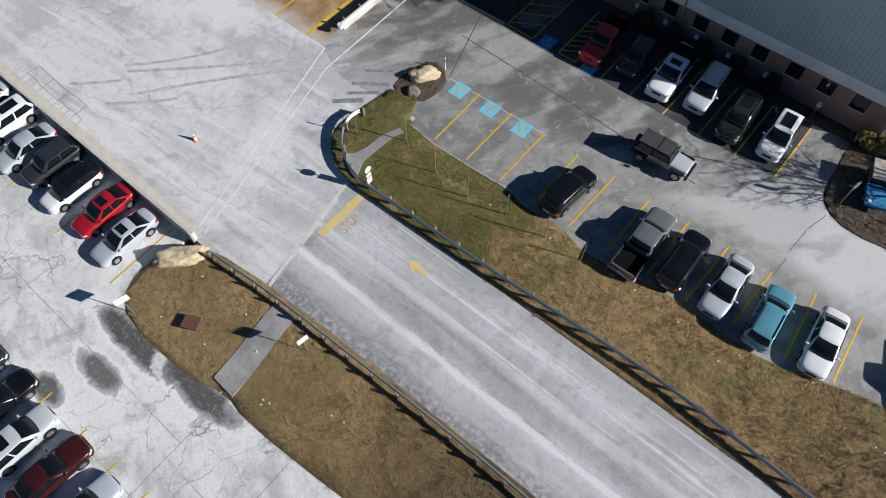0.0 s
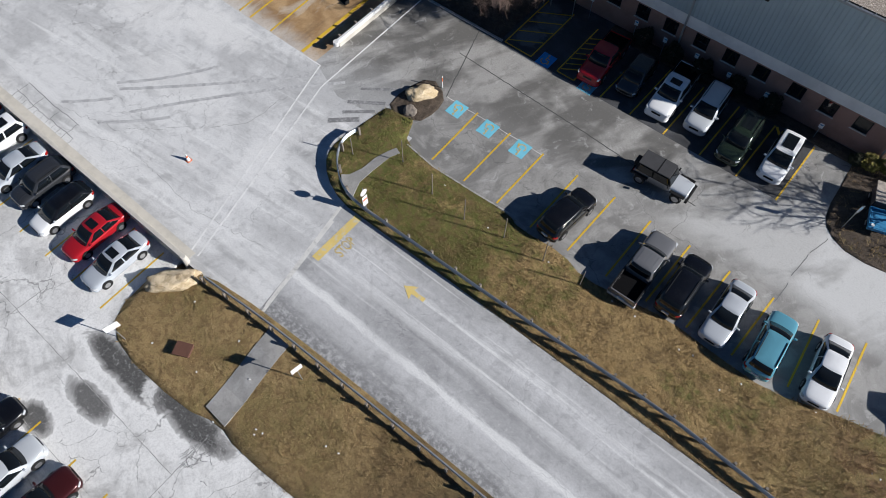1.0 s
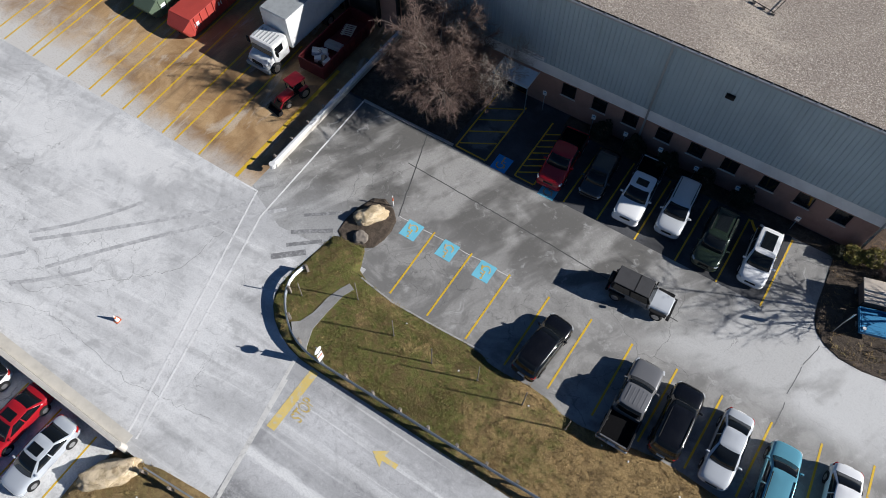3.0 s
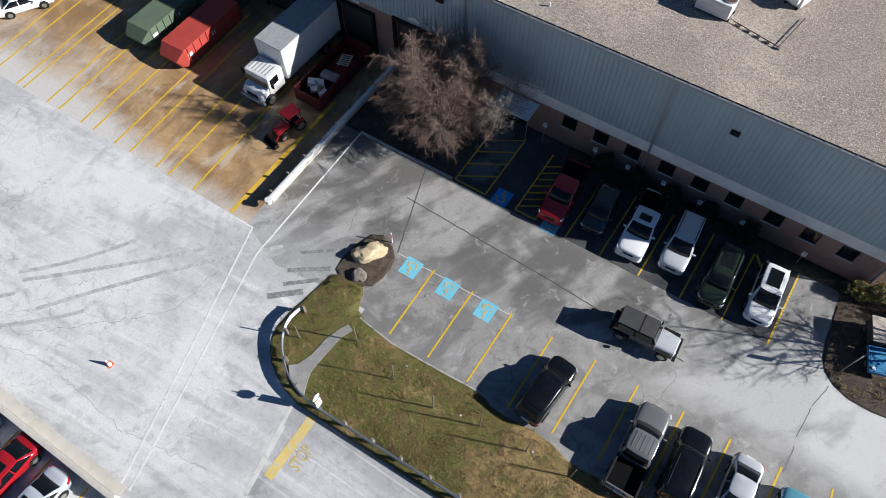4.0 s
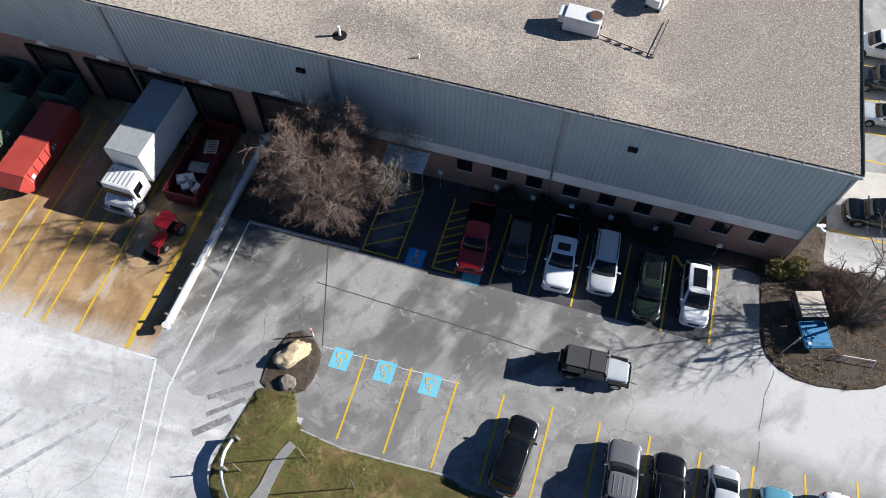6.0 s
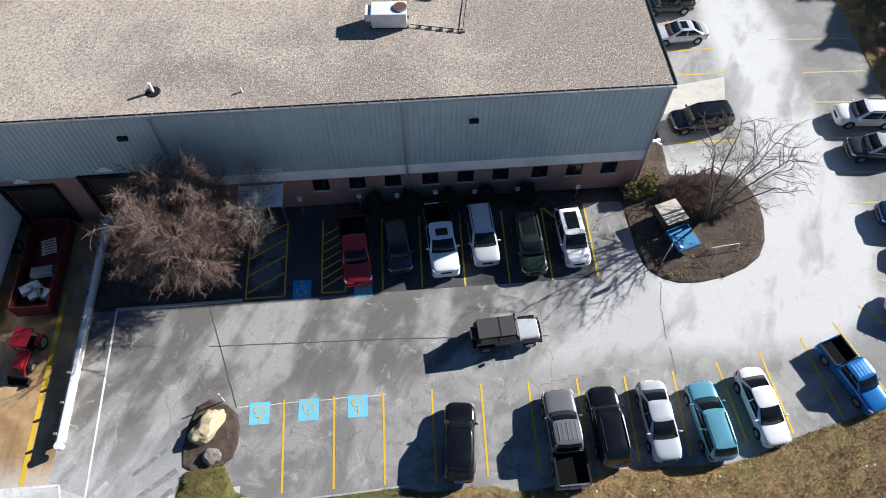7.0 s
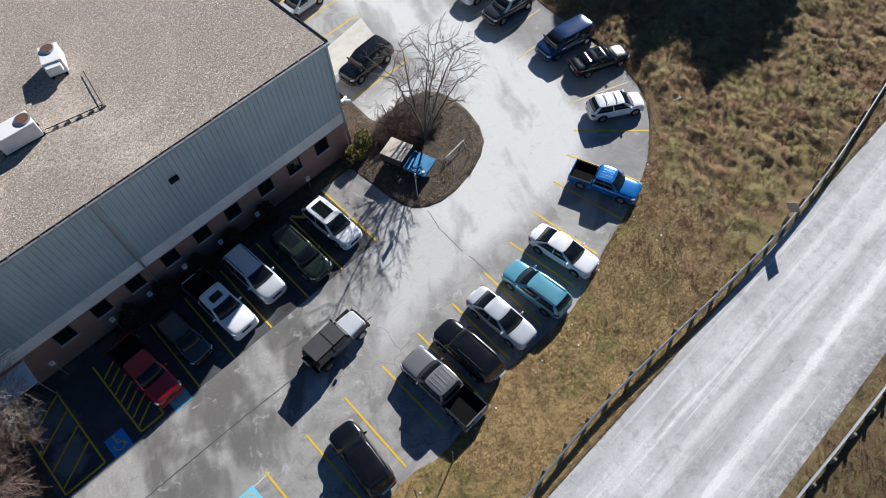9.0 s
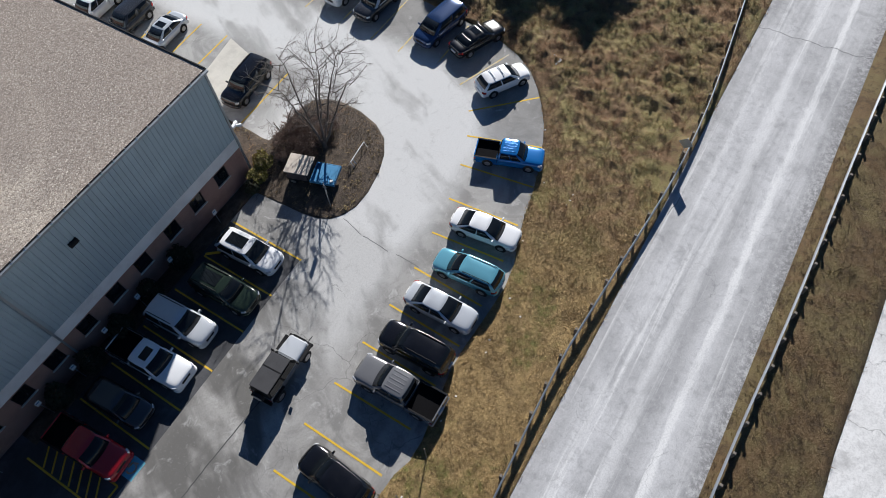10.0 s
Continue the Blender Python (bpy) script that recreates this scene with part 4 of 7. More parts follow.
CR = "dark wandering crack in worn asphalt"
for k, (pts, w) in enumerate([
    ([(-26, -20), (-20, -18.5), (-13, -12), (-12.5, -8)], 0.05),
    ([(-24, -21.2), (-18, -19), (-10, -19.5), (-4, -18.5)], 0.04), ([(-9.8, 5.5), (-9, 2.2), (-7.6, 1.5), (-6.5, -1.5)], 0.05),
    ([(57, -12.5), (57.6, -22)], 0.12), ([(36.5, -13.0), (38.4, -13.2)], 0.10)] ):
    crack(pts, w * 0.4, CR, k, None, 0.005, 0.09)
crack([(-2.9, -0.25), (2, -0.18), (6.3, -0.15)], 0.05, "pale broken edge joint between paving types", 90, M_SEAM, 0.0045, 0.025)
rng = random.Random(12)
for k in range(40):   # crazed patch beside the drain
    x, y, a = 2.7 + rng.gauss(0, 0.5), -30.6 + rng.gauss(0, 0.7), rng.choice((0.1, 1.6)) + rng.gauss(0, 0.35)
    crack([(x, y), (x + 0.5 * math.cos(a), y + 0.5 * math.sin(a))], 0.03, "short crack in a crazed concrete patch", 200 + k, None, 0.005 + 0.0002 * k, 0.05)
for k, y in enumerate((-22.3, -21.15, -20.1)):   # a net of sealed cracks by the retaining wall
    crack([(-29.5, y + 0.1), (-26, y - 0.05), (-21.5 - k * 0.6, y)], 0.045, "sealed crack along the retaining wall", 300 + k, None, 0.0055, 0.03)
for k in range(11):
    x = -29.2 + k * 0.72 + rng.gauss(0, 0.1)
    crack([(x, -22.2), (x - 0.1, -21.15 if k % 3 else -20.1)], 0.04, "short sealed crack in a net of cracks", 320 + k, None, 0.0065 + 0.0001 * k, 0.03)


for a, b in (((-5.0, 3.95), (7.5, 3.55)), ((7.5, 3.55), (17, 3.0)), ((-5.3, 6.9), (-2.9, -0.3))):
    crack([a, b], 0.075, "straight dark construction joint in the aisle", 400, M_JOINT, 0.0055, 0.012, "joint")


def arc_points(a, b, bulge, n=14):
    (ax, ay), (bx, by) = a, b
    dx, dy = bx - ax, by - ay
    return [(ax + dx * s - dy * bulge * 4 * s * (1 - s), ay + dy * s + dx * bulge * 4 * s * (1 - s)) for s in [k / n for k in range(n + 1)]]


# tyre marks first; the last four bars are shadows painted by the rock bed
for a, b, bulge, w, rubber in (((-24.0, -15.6), (-19.1, -9.4), -0.04, 0.28, M_SKID), ((-23.3, -15.9), (-12.2, -4.9), -0.012, 0.30, M_SKID), ((-20.8, -16.9), (-10.0, -4.2), 0.02, 0.30, M_SKID),
                               ((-25.8, -19.6), (-22.9, -16.8), -0.02, 0.28, M_SKID), ((-21.9, -19.0), (-18.0, -15.2), -0.03, 0.28, M_SKID), ((-8.6, -3.9), (-6.4, -2.2), 0.0, 0.26, M_SHADE_BAR),
                               ((-8.5, -5.5), (-6.1, -3.8), 0.0, 0.34, M_SHADE_BAR), ((-8.1, -6.5), (-6.2, -4.9), 0.0, 0.30, M_SHADE_BAR), ((-8.4, -7.8), (-6.6, -6.2), 0.0, 0.45, M_SHADE_BAR)):
    flat("tyre_and_shade_mark", ribbon(bmesh.new(), arc_points(a, b, bulge), w, 0.0035 + 0.003 * (b[0] + 30) / 30, 0.002), rubber, "dark grey yard strip, tyre marks and painted shadow bars", "tyre mark")
line("road_seam", (-1.85, -14.0), (-0.55, -22.0), M_SEAM, "pale seam between yard and road", 0.22, 0.006, 6)
for a, b in (((25.3, 6.4), (24.8, 4.6)), ((24.8, 4.4), (24.6, 2.2)), ((24.7, 1.6), (24.6, -0.3))):
    crack([a, b], 0.05, "fine broken joint where the drive begins", 401, M_CRACK, 0.0055, 0.03, "joint")
# slab joints of the southern lot
M_SLAB = paint_line("slab_joint", (0.28, 0.275, 0.265), (0.58, 0.575, 0.56), 0.46)
for a, b in (((-30, -31.6), (2.9, -32.2)), ((-30, -35.5), (14, -36.1)), ((2.85, -29.5), (3.0, -41)), ((-13.0, -29.9), (-13.4, -36)), ((3.0, -33.3), (16, -33.6)), ((8.6, -28.9), (8.8, -41))):
    crack([sunk(*a), sunk(*b)], 0.04, "dark joint between old concrete slabs", 410, M_SLAB, 0.006, 0.010, "joint")


# ---- building ----
EX, FY, EAVE, WEST, BACK = 25.3, 14.6, 10.4, -95.0, 75.0
bld = thing("industrial_building", "long ribbed steel industrial building with gravel roof", "building", kind="structure")
DOORS = [(-25.2, 3.2, 4.2), (-21.0, 3.2, 4.2), (-16.9, 3.2, 4.2), (-11.2, 3.6, 4.9), (-30.2, 3.2, 4.2), (-38, 3.2, 4.2)]
WINS = [2.4, 4.95, 7.45, 10.1, 12.6, 15.1, 17.9, 20.4, 22.9]


def front_wall(name, cuts, z0, z1, x0, x1, material, y0=FY, y1=FY + 0.3):
    """A length of wall with openings through it: each pier, sill and head is a part."""
    x = x0
    for cx, w, lo, hi in sorted(cuts):
        a, b = cx - w / 2, cx + w / 2
        part(name, boxes(((x, y0, z0), (a, y1, z1))), material, bld)
        if lo > z0 + 0.06:
            part(name, boxes(((a, y0, z0), (b, y1, lo))), material, bld)
        if hi < z1 - 0.01:
            part(name, boxes(((a, y0, hi), (b, y1, z1))), material, bld)
        x = b
    part(name, boxes(((x, y0, z0), (x1, y1, z1))), material, bld)


front_wall("office_wall", [(x, 1.15, 1.75, 3.0) for x in WINS] + [(-1.9, 1.9, 0.0, 2.5)], -0.05, 3.15, -8.6, EX, M_BRICK)
front_wall("dock_wall", [(x, w, 0.0, h) for x, w, h in DOORS], -0.05, 4.95, WEST, -8.6, M_BRICK)
part("side_wall", boxes(((EX - 0.3, FY + 0.3, -0.05), (EX, BACK, 3.15))), M_BRICK, bld)
part("rear_wall", boxes(((WEST + 0.3, BACK - 0.3, -0.05), (EX - 0.3, BACK, EAVE))), M_BAND, bld, "plain pale rear wall")
part("west_wall", boxes(((WEST, FY + 0.3, -0.05), (WEST + 0.3, BACK, EAVE))), M_BAND, bld, "plain pale end wall")
part("wall_band", boxes(((-8.6, FY - 0.05, 3.15), (EX + 0.05, FY + 0.3, 4.15)), bevel=0.01), M_BAND, bld, "pale grey band above the windows")
part("side_band", boxes(((EX - 0.3, FY + 0.3, 3.15), (EX + 0.05, BACK, 4.15))), M_BAND, bld)


def ribs(x0, x1, z0, z1, along_x=True, pitch=0.34):
    """Ribbed steel sheet: a trapezoid wave standing on end."""
    bm = bmesh.new()
    prof = []
    n = int((x1 - x0) / pitch)
    for k in range(n):
        a = x0 + k * pitch
        prof += [(a, 0.0), (a + 0.025, 0.0), (a + 0.06, 0.035), (a + 0.315, 0.035)]
    prof.append((x1, 0.0))
    lo, hi = [], []
    for u, d in prof:
        p = (u, FY - 0.03 - d) if along_x else (EX + 0.03 + d, u)
        lo.append(bm.verts.new((*p, z0)))
        hi.append(bm.verts.new((*p, z1)))
    for k in range(len(prof) - 1):
        bm.faces.new((lo[k], lo[k + 1], hi[k + 1], hi[k]))
    return bm


part("siding", ribs(-8.6, EX + 0.03, 4.15, EAVE), M_SIDING, bld, "blue-grey ribbed steel siding")
part("siding", ribs(-60, -8.6, 4.95, EAVE), M_SIDING, bld, "blue-grey ribbed steel siding over the dock")
part("siding", ribs(FY - 0.03, BACK, 4.15, EAVE, False), M_SIDING, bld, "blue-grey ribbed steel side wall")
part("wall_core", boxes(((WEST, FY + 0.02, 4.95), (EX, FY + 0.3, EAVE)), ((EX - 0.3, FY + 0.3, 4.15), (EX, BACK, EAVE)), ((-8.6, FY + 0.02, 4.15), (EX, FY + 0.3, 4.94))), M_BAND, bld)
bm = bmesh.new()
bmesh.ops.create_grid(bm, x_segments=60, y_segments=30, size=0.5)
for v in bm.verts:
    v.co = Vector((WEST + (v.co.x + 0.5) * (EX + 0.12 - WEST), FY - 0.12 + (v.co.y + 0.5) * (BACK - FY), EAVE + 0.06 + 0.05 * noise.noise(v.co * 9) * min(1, (v.co.y + 0.5) * 20)))
rim = bmesh.ops.extrude_edge_only(bm, edges=[e for e in bm.edges if e.is_boundary])["geom"]
for v in rim:
    if isinstance(v, bmesh.types.BMVert):
        v.co.z = EAVE - 0.15
part("roof", bm, M_GRAVEL, bld, "flat roof covered in tan gravel")
part("gutter", boxes(((WEST, FY - 0.28, EAVE - 0.12), (EX + 0.1, FY - 0.13, EAVE + 0.05)), bevel=0.02), M_STEEL, bld, "grey eave gutter")
part("roof_edge", boxes(((WEST, FY - 0.12, EAVE + 0.05), (EX + 0.14, FY - 0.05, EAVE + 0.10)), ((EX + 0.04, FY - 0.02, EAVE + 0.05), (EX + 0.14, BACK, EAVE + 0.13)), bevel=0.015), M_BLACK, bld, "dark metal roof edge strip")
clip_mesh = None
for k in range(70):
    x = EX - 0.4 - k * 0.92
    if clip_mesh is None:
        clip = part("gutter_strap", boxes(((-0.03, -0.26, -0.04), (0.03, -0.06, -0.02))), M_STEEL, bld)
        clip_mesh = clip.data
    else:
        clip = new("gutter_strap", clip_mesh)
        clip.parent = bld
    clip.location = (x, FY - 0.02, EAVE + 0.14)
for x, z0 in ((8.5, 0.0), (-6.8, 3.4), (-23.0, 0.2), (EX - 0.15, 0.0)):
    part("downspout", boxes(((x - 0.07, FY - 0.22, z0), (x + 0.07, FY - 0.10, EAVE - 0.1)), bevel=0.015), M_STEEL, bld)

for k, x in enumerate(WINS):
    win = part("window", boxes(((x - 0.56, FY + 0.04, 1.76), (x - 0.50, FY + 0.16, 2.99)), ((x + 0.50, FY + 0.04, 1.76), (x + 0.56, FY + 0.16, 2.99)),
                               ((x - 0.5, FY + 0.04, 1.76), (x + 0.5, FY + 0.16, 1.82)), ((x - 0.5, FY + 0.04, 2.93), (x + 0.5, FY + 0.16, 2.99))), M_BLACK, bld, "dark framed office window")
    part("pane", boxes(((x - 0.5, FY + 0.09, 1.82), (x + 0.5, FY + 0.11, 2.93))), M_PANE, win)
    part("window_sill", boxes(((x - 0.65, FY - 0.06, 1.68), (x + 0.65, FY + 0.03, 1.76)), bevel=0.01), M_CONC, win)
part("entrance_door", boxes(((-2.8, FY + 0.1, 0.0), (-1.0, FY + 0.16, 2.45))), M_PANE, bld, "dark glazed entrance door")
for x, w, h in DOORS:
    door = part("dock_door", boxes(*[((x - w / 2, FY + 0.16, h * k / 6 + 0.005), (x + w / 2, FY + 0.22, h * (k + 1) / 6 - 0.005)) for k in range(6)]), M_DOOR, bld, "dark brown sectional dock door")
    part("dock_seal", boxes(((x - w / 2 - 0.25, FY - 0.25, 0.0), (x - w / 2, FY - 0.005, h + 0.2)), ((x + w / 2, FY - 0.25, 0.0), (x + w / 2 + 0.25, FY - 0.005, h + 0.2)),
                            ((x - w / 2, FY - 0.25, h - 0.1), (x + w / 2, FY - 0.005, h + 0.2)), bevel=0.03), M_BLACK, door, "black rubber dock seal")
    part("dock_sign", boxes(((x - 0.5, FY - 0.16, h + 0.55), (x + 0.5, FY - 0.10, h + 0.8)), ((x - 0.25, FY - 0.16, h + 0.8), (x + 0.25, FY - 0.10, h + 1.0))), M_WHITE, door, "white dock number plate")
for x, y, z in ((12.95, FY, 8.25), (-8.9, FY, 8.5)):
    part("wall_vent", boxes(((x - 0.3, y - 0.24, z - 0.16), (x + 0.3, y - 0.03, z + 0.16)), ((x - 0.24, y - 0.28, z - 0.10), (x + 0.24, y - 0.245, z + 0.10)), bevel=0.02), M_BLACK, bld, "small dark wall vent hood")
flood = part("floodlight", boxes(((EX + 0.05, FY - 0.10, 4.9), (EX + 0.35, FY + 0.15, 5.05)), bevel=0.03), M_WHITE, bld, "white corner floodlight")
for dx, dy in ((0.45, -0.2), (0.45, 0.25)):
    bm = rod(bmesh.new(), (EX + 0.3, FY + dy * 0.4, 5.0), (EX + dx + 0.15, FY + dy, 4.8), 0.07, 0.15, 12)
    part("lamp_head", bm, M_WHITE, flood)

# canopy at the entrance
can = thing("entrance_canopy", "pale blue sheet canopy on thin steel posts", "canopy", (-1.65, 13.7, 0))
bm = bmesh.new()
box(bm, (-1.5, -0.9, 3.0), (1.5, 0.88, 3.05), 0.015, pose(0, 0, 0, 4))
part("sheet", bm, M_CANOPY, can)
part("edge_frame", boxes(((-1.54, -0.96, 2.90), (1.54, -0.90, 3.0)), ((-1.54, -0.9, 2.92), (-1.49, 0.88, 3.0)), ((1.49, -0.9, 2.92), (1.54, 0.88, 3.0))), M_WHITE, can, "white edge frame")
for x in (-1.45, 1.45):
    part("canopy_post", rods(((x, -0.85, 0.0), (x, -0.85, 2.92)), r=0.04), M_STEEL, can)
sg = thing("wall_sign", "long white sign board with unreadable lettering", "sign", (-0.9, FY - 0.08, 4.45))
part("board", boxes(((-0.95, -0.03, -0.17), (0.95, 0.02, 0.17)), bevel=0.008), M_WHITE, sg)
part("lettering_bar", boxes(((-0.8, -0.036, -0.05), (0.8, -0.031, 0.05))), M_STEEL, sg, "grey lettering bar")


def post_sign(x, y, h, label, w=0.32, ph=0.46, z0=0.0, turn=0.0, board=None, bar=True):
    s = thing("parking_sign", label, "sign", (x, y, z0), turn)
    part("post", rods(((0, 0, -0.03), (0, 0, h)), r=0.028), M_STEEL, s)
    part("sign_plate", boxes(((-w / 2, -0.05, h - ph), (w / 2, -0.03, h)), bevel=0.006), board or M_WHITE, s)
    if bar:
        part("lettering_bar", boxes(((-w * 0.36, -0.056, h - ph * 0.4), (w * 0.36, -0.051, h - ph * 0.2))), M_UTIL, s, "blue lettering bar")
    return s


for x, h in ((0.85, 2.2), (5.0, 2.1), (7.65, 1.9), (10.4, 2.0), (13.2, 1.8), (16.3, 1.8), (20.7, 1.6)):
    post_sign(x, 13.85, h, "small white parking sign on a steel post by the wall")
post_sign(25.6, 7.7, 2.8, "small sign on a tall thin post at the mulch island", 0.42, 0.8, 0.05, 60, M_STEEL)


# ---- roof plant ----
def roof_unit(x, y, lx, ly, h, turn, fan_at, label):
    u = thing("air_conditioner", label, "rooftop unit", (x, y, EAVE + 0.06), turn)
    part("housing", boxes(((-lx / 2, -ly / 2, 0.12), (lx / 2, ly / 2, h)), bevel=0.05), M_WHITE, u)
    part("rail", boxes(((-lx / 2 - 0.1, -ly / 2 + 0.1, 0.0), (lx / 2 + 0.1, -ly / 2 + 0.25, 0.12)), ((-lx / 2 - 0.1, ly / 2 - 0.25, 0.0), (lx / 2 + 0.1, ly / 2 - 0.1, 0.12))), M_BLACK, u)
    part("hood", boxes(((-lx / 2 - 0.4, -ly / 2 + 0.15, h * 0.45), (-lx / 2, ly / 2 - 0.15, h * 0.9)), bevel=0.04), M_WHITE, u)
    fan = part("fan_ring", rod(bmesh.new(), (fan_at, 0, h), (fan_at, 0, h + 0.1), min(0.45, ly * 0.36), None, 20), M_STEEL, u)
    part("fan_grille", rod(bmesh.new(), (fan_at, 0, h + 0.1), (fan_at, 0, h + 0.12), min(0.38, ly * 0.3), None, 20), M_BROWN, fan, "rusty fan grille")
    part("access_panel", boxes(((-lx * 0.2, -ly / 2 - 0.02, 0.25), (lx * 0.25, -ly / 2 - 0.001, h - 0.15)), bevel=0.006), M_WHITE, u)
    return u


roof_unit(8.0, 21.4, 2.3, 1.3, 1.2, -3, 0.75, "large white rooftop air conditioner with a round fan")
roof_unit(12.4, 25.3, 1.7, 1.2, 1.15, 72, 0.4, "smaller white rooftop air conditioner with a round fan")
pipe = thing("roof_pipe", "dark gas pipe run on small roof blocks", "pipe", (0, 0, EAVE + 0.06))
part("pipe_run", rods(((9.6, 20.9, 0.16), (12.7, 20.2, 0.16)), ((12.7, 20.2, 0.16), (13.3, 23.6, 0.16)), ((9.3, 21.0, 0.16), (9.6, 20.9, 0.16)), r=0.026), M_BLACK, pipe)
for k in range(5):
    x = 9.9 + k * 0.7
    part("block", boxes(((x - 0.12, 20.95 - (x - 9.3) * 0.22 - 0.1, 0.0), (x + 0.12, 20.95 - (x - 9.3) * 0.22 + 0.1, 0.12))), M_POST, pipe)
stack = thing("roof_vent_pipe", "white vent pipe with dark flashing on the roof", "vent pipe", (-6.6, 16.3, EAVE + 0.05))
part("vent_pipe", rods(((0, 0, 0), (0, 0, 0.75)), r=0.1, sides=12), M_WHITE, stack)
part("flashing", rod(bmesh.new(), (0, 0, 0), (0, 0, 0.06), 0.5, 0.4, 14), M_BLACK, stack)
small = thing("roof_vent_pipe", "short white vent pipe on the gravel roof", "vent pipe", (-1.2, 15.9, EAVE + 0.05))
part("vent_pipe", rods(((0, 0, 0), (0, 0, 0.35)), r=0.06, sides=10), M_WHITE, small)


# ---- guardrails ----
def resample(points, step):
    out, left = [points[0]], step
    for (ax, ay), (bx, by) in zip(points, points[1:]):
        length = math.hypot(bx - ax, by - ay)
        d = left
        while d <= length:
            out.append((ax + (bx - ax) * d / length, ay + (by - ay) * d / length))
            d += step
        left = d - length
    return out


def guardrail(points, label, side, step=2.0, z=0.0, metal=None, group="guardrails"):
    """W-beam on posts along a line; the posts stand on the given side."""
    g = thing("guardrail", label, "guardrail", group=group)
    prof = [(0.0, 0.42), (0.05, 0.46), (0.05, 0.51), (0.0, 0.56), (0.0, 0.60), (0.05, 0.65), (0.05, 0.70), (0.0, 0.74)]
    prof = [(d * 1.3, h * 1.28 - 0.02) for d, h in prof]
    prof = prof + [(d - 0.025, h) for d, h in prof[::-1]]
    fine = resample(points, 0.5)
    bm = bmesh.new()
    rows, ways = [], []
    for i, (x, y) in enumerate(fine):
        a, b = fine[max(i - 1, 0)], fine[min(i + 1, len(fine) - 1)]
        n = Vector((b[0] - a[0], b[1] - a[1], 0)).normalized()
        s = Vector((-n.y, n.x, 0)) * side
        ways.append((n, s))
        rows.append([bm.verts.new((x - s.x * d, y - s.y * d, z + h)) for d, h in prof])
    k = len(prof)
    for a, b in zip(rows, rows[1:]):
        for j in range(k):
            bm.faces.new((a[j], a[(j + 1) % k], b[(j + 1) % k], b[j]))
    bm.faces.new(rows[0])
    bm.faces.new(rows[-1][::-1])
    part("beam", bm, metal or M_STEEL, g, "galvanised corrugated beam")
    mesh = None
    for i in range(0, len(fine), max(1, int(step / 0.5))):
        (x, y), (n, s) = fine[i], ways[i]
        if mesh is None:
            p = part("post", boxes(((-0.08, -0.10, -0.1), (0.08, 0.06, 1.0)), bevel=0.012), M_POST, g)
            mesh = p.data
        else:
            p = new("post", mesh)
            p.parent = g
        p.matrix_basis = pose(x + s.x * 0.16, y + s.y * 0.16, z, 0, 0, math.degrees(math.atan2(n.y, n.x)))
    return g


def curve_points(points, rounds=2):
    for _ in range(rounds):
        out = [points[0]]
        for (ax, ay), (bx, by) in zip(points, points[1:]):
            out += [(0.75 * ax + 0.25 * bx, 0.75 * ay + 0.25 * by), (0.25 * ax + 0.75 * bx, 0.25 * ay + 0.75 * by)]
        points = out + [points[-1]]
    return points


guardrail(curve_points([(-5.6, -7.3), (-5.85, -8.4), (-5.5, -9.5), (-4.6, -10.6), (-3.1, -11.7), (-1.2, -12.15), (2, -12.05), (12, -11.85), (22, -11.3), (28, -11.6), (34, -12.0), (40, -12.3), (47, -12.0), (54, -11.2), (62, -10.2), (90, -8)]),
          "long galvanised guardrail curving round the grass bank", 1)
guardrail(curve_points([(-5.0, -22.7), (0.7, -22.2), (6.2, -22.05), (15, -21.8), (24, -21.9), (33, -22.3), (46, -22.4), (60, -22.7), (90, -23)]), "galvanised guardrail along the grass verge", -1)


# ---- dock wall ----
dock = thing("dock_wall", "white-topped concrete dock wall with a steel barrier", "retaining wall", kind="structure")
part("wall_body", boxes(((-13.28, -1.7, -0.05), (-12.93, 14.5, 0.62)), bevel=0.02), M_CONC, dock)
part("barrier_beam", boxes(((-13.0, -1.95, 0.66), (-12.72, 14.3, 0.98)), bevel=0.06), M_WHITE, dock, "white painted barrier beam")
for k in range(9):
    y = -1.4 + k * 1.9
    part("barrier_post", boxes(((-13.24, y - 0.07, 0.6), (-13.05, y + 0.07, 1.05)), bevel=0.01), M_POST, dock)
part("barrier_end", rod(bmesh.new(), (-12.84, -2.1, 0.6), (-12.84, -2.1, 1.0), 0.24, 0.24, 12), M_WHITE, dock)


# ---- vehicles ----
KINDS = {
    # length, width, height, belt, cowl, roof front, roof rear, rear base, hood tip height, tail height, wheel radius
    "sedan": (4.8, 1.84, 1.46, 0.93, 0.245, 0.05, -0.19, -0.395, 0.68, 1.0, 0.33),
    "coupe": (4.9, 1.90, 1.40, 0.96, 0.20, 0.0, -0.19, -0.42, 0.72, 1.0, 0.35),
    "hatchback": (4.3, 1.80, 1.50, 0.94, 0.29, 0.08, -0.33, -0.475, 0.70, 0.98, 0.32),
    "crossover": (4.65, 1.88, 1.66, 1.02, 0.265, 0.085, -0.36, -0.48, 0.82, 1.04, 0.36),
    "suv": (4.8, 1.92, 1.74, 1.06, 0.255, 0.095, -0.40, -0.485, 0.88, 1.06, 0.37),
    "wagon": (4.75, 1.85, 1.60, 1.00, 0.255, 0.07, -0.40, -0.485, 0.76, 1.0, 0.35),
    "minivan": (5.1, 1.98, 1.76, 1.04, 0.33, 0.15, -0.42, -0.485, 0.82, 1.04, 0.35),
    "pickup": (5.7, 1.98, 1.86, 1.17, 0.24, 0.12, -0.115, -0.15, 1.0, 1.1, 0.40),
}


